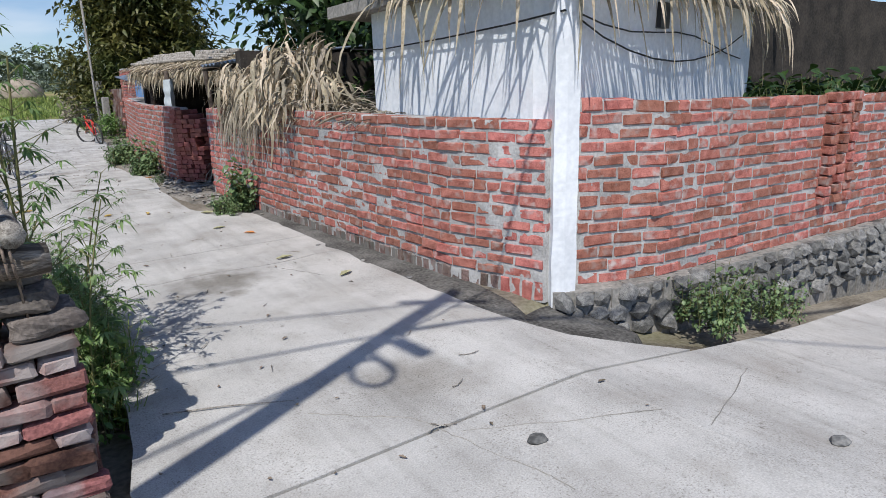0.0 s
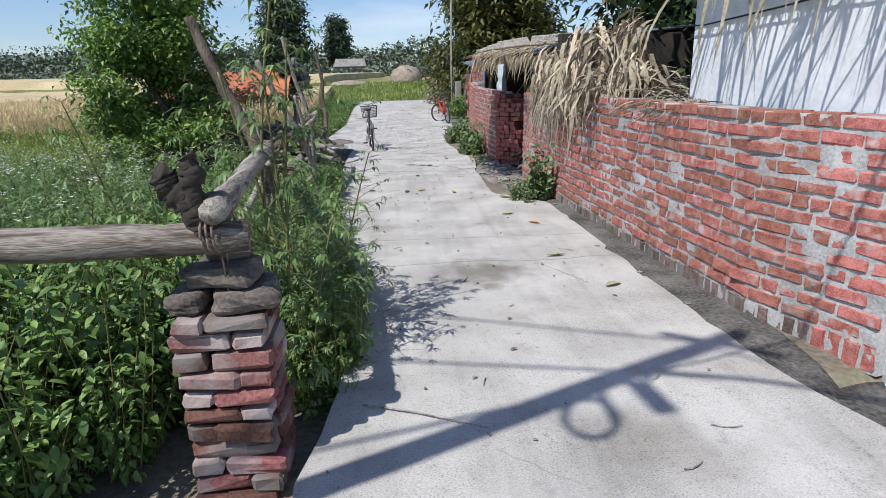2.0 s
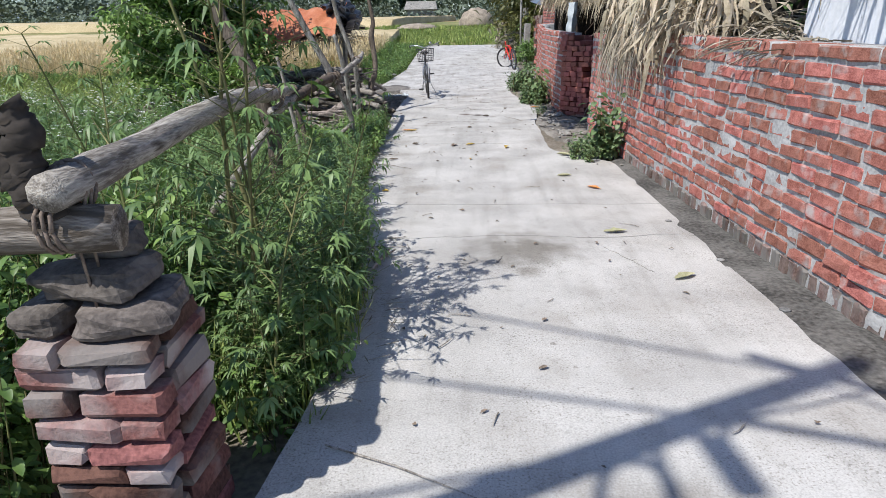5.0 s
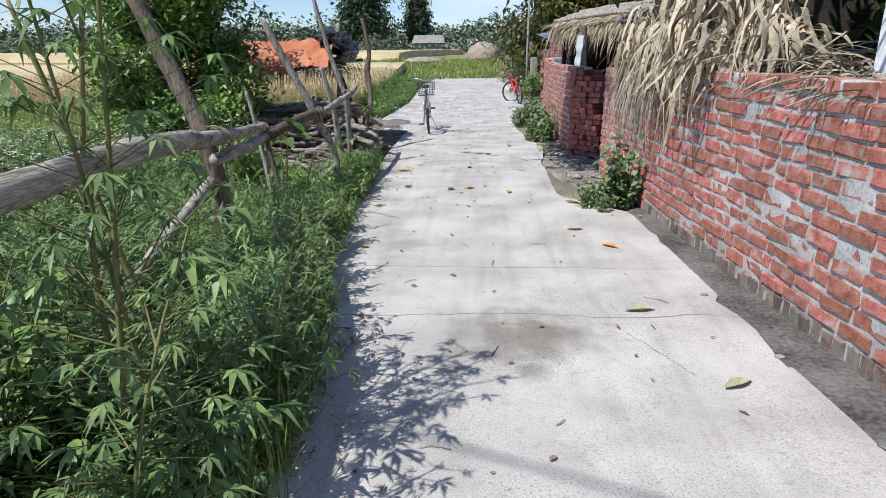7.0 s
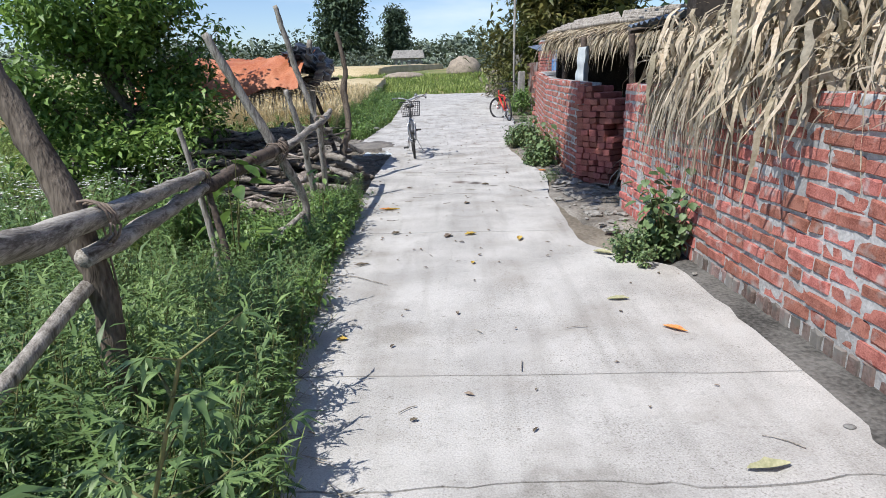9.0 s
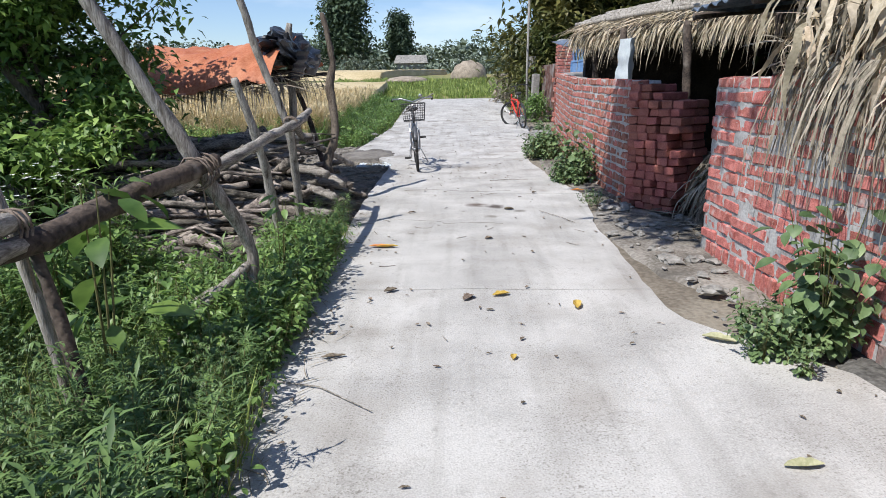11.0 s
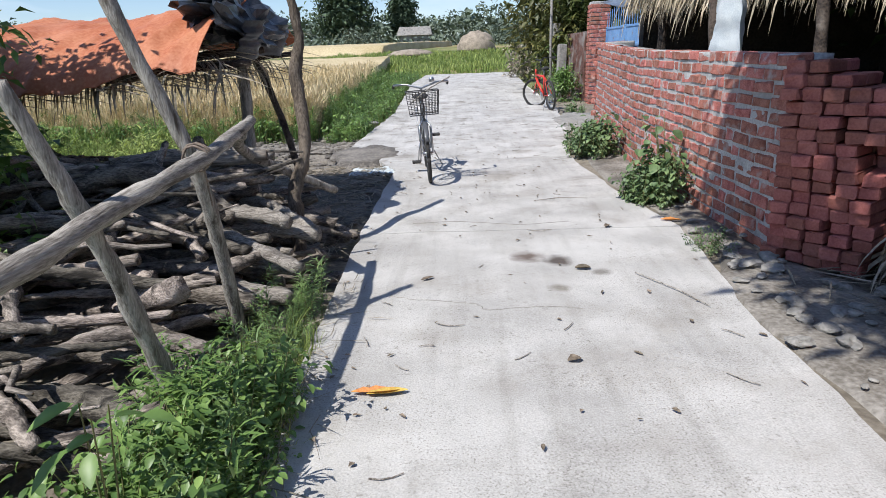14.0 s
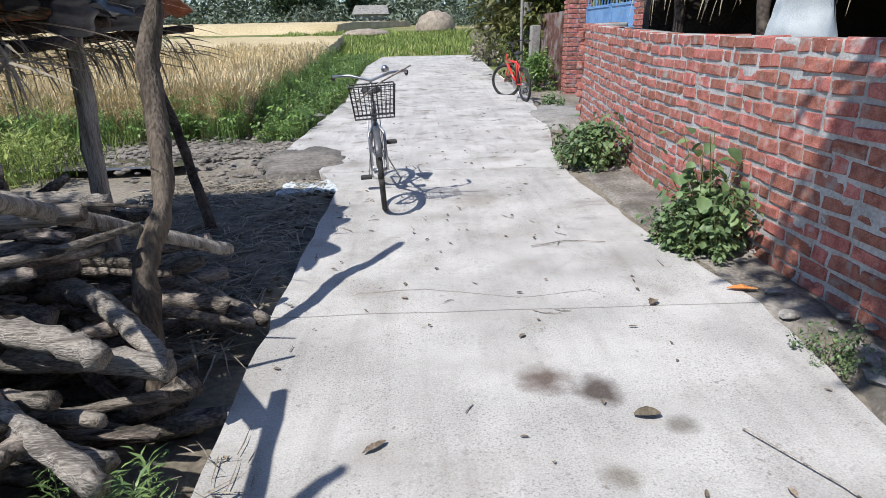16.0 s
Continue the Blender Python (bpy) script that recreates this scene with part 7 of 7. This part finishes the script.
# ---- gate, piers and old walls further on ----
def brick_column(name, label, x, y, w, z0, z1, seed):
    random.seed(seed)
    ob = thing(name, label, "gate pier")
    part("mortar_core", Geo().box((w - 0.02, w - 0.02, z1 - z0), Matrix.Translation((x, y, (z0 + z1) / 2)), 0.005), MORTAR, ob)
    n = int((z1 - z0) / 0.088)
    for c in range(n):
        z = z0 + 0.088 * (c + 0.5)
        for s in range(4):
            a = s * math.pi / 2
            for k in (-1, 1):
                u = k * w / 4 + (0.02 if c % 2 else -0.02)
                lx, ly = math.cos(a) * (w / 2 - 0.045) - math.sin(a) * u, math.sin(a) * (w / 2 - 0.045) + math.cos(a) * u
                b = new("brick", random.choice(BRICKS))
                b.parent = ob
                b.matrix_basis = Matrix.Translation((x + lx, y + ly, z)) @ Matrix.Rotation(a + math.pi / 2 + random.uniform(-0.03, 0.03), 4, "Z") @ Matrix.Diagonal(((w / 2 - 0.012) / 0.228, 1, 0.95, 1))


brick_column("gate_pier", "square brick gate pier", 3.52, 22.05, 0.40, 0.1, 2.35, 171)
brick_column("gate_pier", "square brick gate pier behind the yard wall", 3.95, 19.0, 0.42, 0.0, 2.1, 172)


def gate():
    ob = thing("metal_gate", "pale blue painted sheet metal gate, shut", "gate")
    a, b = Vector((3.66, 21.8)), Vector((3.85, 19.2))
    t = (b - a).normalized()
    ang = math.atan2(t.y, t.x)
    ln = (b - a).length
    for k in range(2):
        c = a + t * ln * (0.25 + 0.5 * k)
        part("leaf_panel", Geo().box((ln / 2 - 0.02, 0.02, 1.55), Matrix.Translation((c.x, c.y, 1.0)) @ Matrix.Rotation(ang, 4, "Z"), 0.004), BLUE_PAINT, ob)
        g = Geo()
        for z in (0.24, 0.95, 1.42, 1.77):
            g.box((ln / 2 - 0.02, 0.05, 0.045), Matrix.Translation((c.x, c.y, z)) @ Matrix.Rotation(ang, 4, "Z"), 0.004)
        for u in (-1, 1):
            p = c + t * u * (ln / 4 - 0.035)
            g.box((0.045, 0.05, 1.6), Matrix.Translation((p.x, p.y, 1.0)) @ Matrix.Rotation(ang, 4, "Z"), 0.004)
        part("gate_frame", g, BLUE_PAINT, ob)
        g = Geo()
        for i in range(9):
            p = c + t * (ln / 2 - 0.1) * (i / 8 - 0.5)
            g.tube([(p.x, p.y, 1.77), (p.x, p.y, 2.2 - 0.1 * abs(i - 4) / 4)], 0.009, 6)
        part("bars", g, BLUE_PAINT, ob, "blue iron bars")


gate()
plain_wall("wall_far_brick", "old low brick boundary wall", (3.3, 22.4), (3.2, 24.6), 0.1, 1.75, 0.2, OLD_BRICK)
plain_wall("wall_far_cement", "cracked old cement boundary wall", (3.15, 25.0), (3.3, 29), 0.2, 1.9, 0.15, OLD_CEMENT)
for x, y, h in ((2.95, 24.75, 1.9), (2.9, 23.3, 1.35)):
    tagged(part("cement_post", Geo().box((0.2, 0.2, h), pose(x, y, 0.15 + h / 2, 0, 1.5, 8), 0.015, 0.01), OLD_CEMENT), "old chipped cement post by the lane", "post")
tagged(part("iron_pipe", Geo().tube([(2.78, 24.2, 0.1), (2.75, 24.2, 1.5), (2.78, 24.2, 4.6)], 0.035, 8), OLD_CEMENT, smooth=True), "thin upright iron pole by the lane", "pole")
# Wall and weeds here take darker colours that stand in for the yard's shade.
plain_wall("wall_far_yard", "dark brick wall behind the side yard, coloured darker for its shade", (7.2, 4.6), (12.5, 4.4), -0.3, 2.6, 0.23, SHADE_CHAR)
scatter("side_yard_weeds", BROADS, spots_in(170, lambda: (R.uniform(6.6, 10), R.uniform(2.9, 4.3)), scale=(1.3, 2.0), z=lambda x, y: 0.45), [DARK_LEAF, STEM], "green weeds in the side yard, coloured darker for its shade", "weeds")


def haystack(at, r, h, label):
    bm = bmesh.new()
    bmesh.ops.create_icosphere(bm, subdivisions=4, radius=1)
    vs = [(at[0] + v.co.x * r * (1 + 0.1 * nz(v.co.x * 4, v.co.y * 4, v.co.z * 4)), at[1] + v.co.y * r, at[2] + max(-0.1, v.co.z) * h * (1 + 0.12 * nz(v.co.x * 5, v.co.y * 5))) for v in bm.verts]
    g = Geo().add(vs, [tuple(v.index for v in f.verts) for f in bm.faces])
    bm.free()
    tagged(part("haystack", g, HAY, smooth=True), label, "haystack")


haystack((1.5, 58, rise(58)), 1.5, 1.35, "round grey-brown haystack in the meadow")
haystack((-3.2, 52, rise(52)), 1.6, 0.4, "low brown heap of stubble in the meadow")


def far_hut():
    ob = thing("far_hut", "small dark hut with a low thatched roof far off", "hut", Matrix.Translation((-6.4, 100, rise(100))))
    part("wall", Geo().box((4, 3, 1.5), pose(0, 0, 0.75), 0.02), OLD_CEMENT, ob)
    v = [(-2.5, -1.9, 1.4), (2.5, -1.9, 1.4), (2.5, 1.9, 1.4), (-2.5, 1.9, 1.4), (-2.2, 0, 2.6), (2.2, 0, 2.6)]
    part("roof", Geo().add(v, [(0, 1, 5, 4), (2, 3, 4, 5), (1, 2, 5), (3, 0, 4), (0, 3, 2, 1)]), OLD_CEMENT, ob)


far_hut()


def far_shed():
    ob = thing("far_shed", "long grey shed with a fence of slabs far off", "shed", Matrix.Translation((-24, 33, rise(33))))
    for i in range(40):
        part("slab_panel", Geo().box((0.42, 0.06, 1.5 + 0.1 * math.sin(i * 2.1)), pose(-i * 0.46, -0.05 * i, 0.6), 0.01, 0.01), OLD_CEMENT, ob)
    part("roof", Geo().box((9, 5, 0.2), pose(-15, 8, 2.0, 8, 0, 0), 0.02), TIN, ob)
    part("wall", Geo().box((8.4, 4.4, 2.2), pose(-15, 8, 0.9), 0.02), BLUE_PAINT, ob)


far_shed()


def hills():
    vs, fs = [], []
    n = 80
    for i in range(n + 1):
        x = -1500 + 2400 * i / n
        h = 30 + 46 * max(0, nz(i * 0.11, 3)) + 42 * math.exp(-((x + 900) / 420) ** 2) + 8 * nz(i * 0.5, 9)
        vs += [(x, 1300, -30), (x, 1300 + 200, h), (x, 1900, -30)]
    for i in range(n):
        a = i * 3
        fs += [(a, a + 3, a + 4, a + 1), (a + 1, a + 4, a + 5, a + 2)]
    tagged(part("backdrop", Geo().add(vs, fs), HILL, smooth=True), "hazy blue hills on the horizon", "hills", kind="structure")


hills()


# ---- electric pole behind the walker; its shadow crosses the lane ----
def utility_pole():
    ob = thing("utility_pole", "round steel electric pole with a street lamp and cables", "utility pole")
    base, lean = Vector((-1.33, 1.18, 0)), Vector((0.12, -0.168, 1))
    at = lambda h, off=(0, 0, 0): base + lean * h + Vector(off)
    part("pole", Geo().tube([at(-0.2), at(3), at(6.05)], [0.085, 0.075, 0.062], 14), OLD_CEMENT, ob, smooth=True)
    part("lamp_arm", Geo().tube([at(5.0), at(5.02, (-0.02, -0.08, 0)), (-0.785, 0.2, 4.95)], 0.02, 8), STEEL, ob, smooth=True)
    head = Geo().box((0.12, 0.31, 0.05), Matrix.Translation((-0.789, 0.082, 4.9)) @ Matrix.Rotation(0.1, 4, "Z"), 0.022)
    part("lamp_head", head, OLD_CEMENT, ob, "grey street lamp head")
    ring = [(-0.832 + 0.0915 * math.cos(a * 0.449) - 0.028 * math.sin(a * 0.449), 0.213 - 0.072 * math.cos(a * 0.449) + 0.039 * math.sin(a * 0.449), 4.35 + 0.2 * math.sin(a * 0.449)) for a in range(15)]
    part("cable_coil", Geo().tube(ring + [at(4.5)], 0.02, 6), CABLE, ob, smooth=True)
    part("cross_arm", Geo().tube([at(5.75, (-0.25, 0.15, 0)), at(5.75, (0.28, -0.2, 0))], 0.03, 8), STEEL, ob, smooth=True)
    g = Geo()
    for a, b, r in ((at(4.85), (-16.2, 3.1, 6.2), 0.014), (at(4.85), (8.1, -1.75, 4.5), 0.020), (at(4.9), (8.1, -1.95, 4.6), 0.012), (at(5.7), (-16, 6.5, 5.9), 0.012),
                    (at(4.3), (-8, -1.9, 5.2), 0.016), (at(4.4), (3.3, 2.6, 2.32), 0.010), (at(5.6), (9, -9, 6.2), 0.012)):
        a, b = Vector(a), Vector(b)
        g.tube([a + (b - a) * i / 10 - Vector((0, 0, 0.12 * math.sin(i / 10 * math.pi))) for i in range(11)], r, 5)
    part("cable", g, CABLE, ob)


utility_pole()


# ---- litter on the lane ----
def curled_leaf(name, x, y, length, width, turn, material, label, category="fallen leaf", curl=0.6):
    g, n, k = Geo(), 8, 4
    vs = []
    for i in range(n + 1):
        u = i / n
        w = width * math.sin(math.pi * min(1, u * 0.94 + 0.03)) ** 0.8 * (1 + 0.5 * nz(u * 5 + x * 9, y * 9))
        for j in range(k + 1):
            s = j / k - 0.5
            vs.append(((u - 0.5) * length, s * w, 0.004 + curl * w * abs(s) * 1.2 + 0.25 * curl * length * (u - 0.5) ** 2 + 0.002 * nz(u * 9, s * 5)))
    fs = [(i * (k + 1) + j, (i + 1) * (k + 1) + j, (i + 1) * (k + 1) + j + 1, i * (k + 1) + j + 1) for i in range(n) for j in range(k)]
    ob = part(name, g.add(vs, fs), material, smooth=True)
    ob.matrix_basis = pose(x, y, ground_z(x, y) + 0.004, 0, 0, turn)
    return tagged(ob, label, category)


for x, y, l, w, t, mt, lb in ((2.148, 4.12, 0.16, 0.055, 30, PALE_LEAF, "yellow-green fallen leaf lying on the lane"), (1.94, 4.94, 0.17, 0.06, 10, PALE_LEAF, "pale dry leaf lying on the lane"),
                              (1.84, 6.66, 0.14, 0.05, 5, PALE_LEAF, "pale green leaf lying on the lane"), (2.03, 6.18, 0.14, 0.04, -40, PEEL, "orange-brown leaf lying on the lane"),
                              (0.75, 8.32, 0.11, 0.06, 60, BROWN_LEAF, "curled brown leaf lying on the lane"), 
                              (0.95, 8.38, 0.12, 0.05, 25, YELLOW_LEAF, "bright yellow leaf lying on the lane"), (1.375, 8.2, 0.14, 0.05, 80, YELLOW_LEAF, "yellow curled leaf lying on the lane"),
                              (0.27, 8.46, 0.10, 0.045, 40, BROWN_LEAF, "crumpled brown leaf lying on the lane"), (0.08, 9.53, 0.2, 0.05, 5, PEEL, "strip of orange peel lying on the lane"),
                              (0.13, 9.52, 0.17, 0.05, 10, YELLOW_LEAF, "curled yellow peel lying on the lane"), (0.94, 9.78, 0.07, 0.05, 20, BROWN_LEAF, "crumpled brown leaf lying on the lane"),
                              (1.2, 11.0, 0.1, 0.06, 0, BROWN_LEAF, "grey-brown leaf lying on the lane"), (1.57, 11.97, 0.08, 0.05, 50, BROWN_LEAF, "crumpled brown leaf lying on the lane"),
                              (2.1, 12.1, 0.16, 0.05, -10, PEEL, "orange broken brick chip by the wall"), (1.98, 7.7, 0.16, 0.06, -30, PALE_LEAF, "pale yellow leaf at the lane's edge"),
                              (0.2, 6.1, 0.06, 0.04, 10, YELLOW_LEAF, "small yellow leaf at the lane's edge"), (0.95, 7.5, 0.06, 0.03, 80, YELLOW_LEAF, "small yellow leaf lying on the lane"),
                              (0.1, 7.5, 0.12, 0.03, 15, BROWN_LEAF, "dark curled leaf lying on the lane"), (0.22, 10.87, 0.1, 0.03, 40, BROWN_LEAF, "small brown twig leaf lying on the lane")):
    curled_leaf("fallen_leaf", x, y, l, w, t, mt, lb)


def small_litter():
    random.seed(191)
    for i in range(380):
        y = random.uniform(1.0, 17) if i < 250 else random.uniform(12, 24)
        xl, xr = along(LEFT, y) + 0.05, (along(RIGHT, y) if y > 3 else 2.4) - 0.05
        x = xl + (xr - xl) * random.random() ** 1.2
        if i % 4:
            curled_leaf("leaf_scrap", x, y, random.uniform(0.012, 0.05), random.uniform(0.008, 0.022), random.uniform(0, 360), BROWN_LEAF, "small dry leaf scrap on the concrete", "leaf scrap")
        else:
            a, l = random.uniform(0, 6.28), random.uniform(0.02, 0.08)
            p = [(x + math.cos(a) * l * u, y + math.sin(a + 0.3 * u) * l * u, ground_z(x, y) + 0.009) for u in (-1, -0.3, 0.4, 1)]
            tagged(part("twig", Geo().tube(p, [0.003, 0.003, 0.0025, 0.002], 5), WOOD), "thin dry twig lying on the concrete", "twig")
    for pts, lb in ((((0.45, 2.6), (0.7, 2.5), (1.0, 2.34)), "thin broken stalk lying on the lane"), (((1.1, 12.9), (1.35, 13.0), (1.6, 12.95)), "dry bent stick lying on the lane"),
                    (((1.5, 10.9), (1.66, 10.6), (1.75, 10.35)), "dark piece of bark lying on the lane"), (((0.2, 4.75), (0.3, 4.62), (0.42, 4.4)), "dry branched twig at the lane edge"),
                    (((-0.1, 7.25), (0.1, 7.2), (0.35, 7.0)), "long pale grass stalk on the lane")):
        tagged(part("twig", Geo().tube([(x, y, 0.011) for x, y in pts], [0.004, 0.0035, 0.002], 6, wobble=0.15), WOOD), lb, "twig")
    for x, y, s in ((1.686, 1.39, 0.05), (2.776, 0.675, 0.05), (0.9, 0.95, 0.03), (2.45, 4.4, 0.025), (2.5, 3.7, 0.03), (2.38, 5.2, 0.025), (-1.49, 19.04, 0.16), (-1.3, 19.4, 0.1)):
        bm = bmesh.new()
        bmesh.ops.create_icosphere(bm, subdivisions=2, radius=s)
        for v in bm.verts:
            v.co = Vector((v.co.x, v.co.y * 0.7, v.co.z * 0.35)) * (1 + 0.3 * nz(v.co.x * 30, v.co.y * 30, v.co.z * 30))
        me = bpy.data.meshes.new("pebble")
        bm.to_mesh(me)
        bm.free()
        me.materials.append(PLINTH)
        o = part("pebble", me, None)
        o.matrix_basis = pose(x, y, ground_z(x, y) + s * 0.2)
        tagged(o, "flat grey stone lying on the concrete", "stone")


small_litter()
fallen = thing("fallen_branch", "dry forked branch lying at the lane's edge", "branch")
for pts, r in ((((0.27, 3.8), (0.31, 3.97), (0.36, 4.2), (0.43, 4.5)), 0.014), (((0.34, 4.15), (0.27, 4.35), (0.2, 4.42)), 0.008), (((0.38, 4.3), (0.29, 4.5), (0.24, 4.62)), 0.008), (((0.41, 4.42), (0.47, 4.5)), 0.007)):
    part("twig", Geo().tube([(x, y, 0.016 + 0.02 * (k % 2)) for k, (x, y) in enumerate(pts)], [r * (1 - 0.12 * k) for k in range(len(pts))], 7, wobble=0.18), WOOD, fallen, smooth=True)


def hairline_crack(pts):
    """A dirt-filled crack that wanders over the concrete."""
    random.seed(196)
    way = []
    for (x0, y0), (x1, y1) in zip(pts, pts[1:]):
        for k in range(6):
            u = k / 6
            way.append((x0 + (x1 - x0) * u + random.uniform(-0.008, 0.008), y0 + (y1 - y0) * u + random.uniform(-0.008, 0.008), 0.0045))
    way = [(x, y, ground_z(x, y) + 0.006 * nz(x * 2, y * 2) + 0.0005) for x, y, _ in way]
    tagged(part("crack", Geo().tube(way, [0.002 + 0.0016 * random.random() for _ in way], 4), DAMP), "thin dirt-filled crack in the concrete lane", "crack", kind="structure")


hairline_crack([(0.02, 10.6), (0.16, 10.55), (0.37, 10.51), (0.52, 10.46), (0.56, 10.38), (0.64, 10.38), (0.84, 10.41), (0.97, 10.4), (1.12, 10.36)])


hairline_crack([(1.0, 2.2), (1.2, 2.02), (1.37, 1.87), (1.42, 1.68), (1.48, 1.45), (1.55, 1.2), (1.58, 1.05)])
hairline_crack([(1.48, 1.64), (1.9, 1.43), (2.39, 1.2)])
hairline_crack([(2.38, 1.03), (2.9, 1.22), (3.4, 1.42)])
hairline_crack([(1.8, 4.65), (1.9, 4.45), (1.98, 4.25), (2.0, 4.2)])
hairline_crack([(0.02, 12.2), (0.4, 12.25), (0.9, 12.1), (1.4, 12.2)])


def rubble():
    """Broken bricks and stones at the doorway and the wall foot."""
    random.seed(201)
    for i in range(80):
        y = random.gauss(10.2, 1.1) if i % 3 else random.uniform(7.8, 12)
        x = random.uniform(along(RIGHT, y) + 0.05, 2.5 if y < 9.4 or y > 10.7 else 2.9)
        s = random.uniform(0.015, 0.045)
        if 8.3 < y < 11.5 and random.random() < 0.45:
            s *= 1.5
            x = max(x, 2.2)
        bm = bmesh.new()
        bmesh.ops.create_icosphere(bm, subdivisions=2, radius=s)
        for v in bm.verts:
            v.co *= 1 + 0.8 * nz(v.co.x * 26 + i, v.co.y * 26, v.co.z * 26)
            v.co.z *= 0.5
            v.co.x *= 1.3
        me = bpy.data.meshes.new("stone")
        bm.to_mesh(me)
        bm.free()
        me.materials.append(OLD_CEMENT)
        o = part("rubble_stone", me, None)
        o.matrix_basis = pose(x, y, 0.008 + s * 0.12, 0, 0, random.uniform(0, 360))
        tagged(o, "grey rubble stone at the wall's foot", "stone", "rubble at the doorway")


rubble()
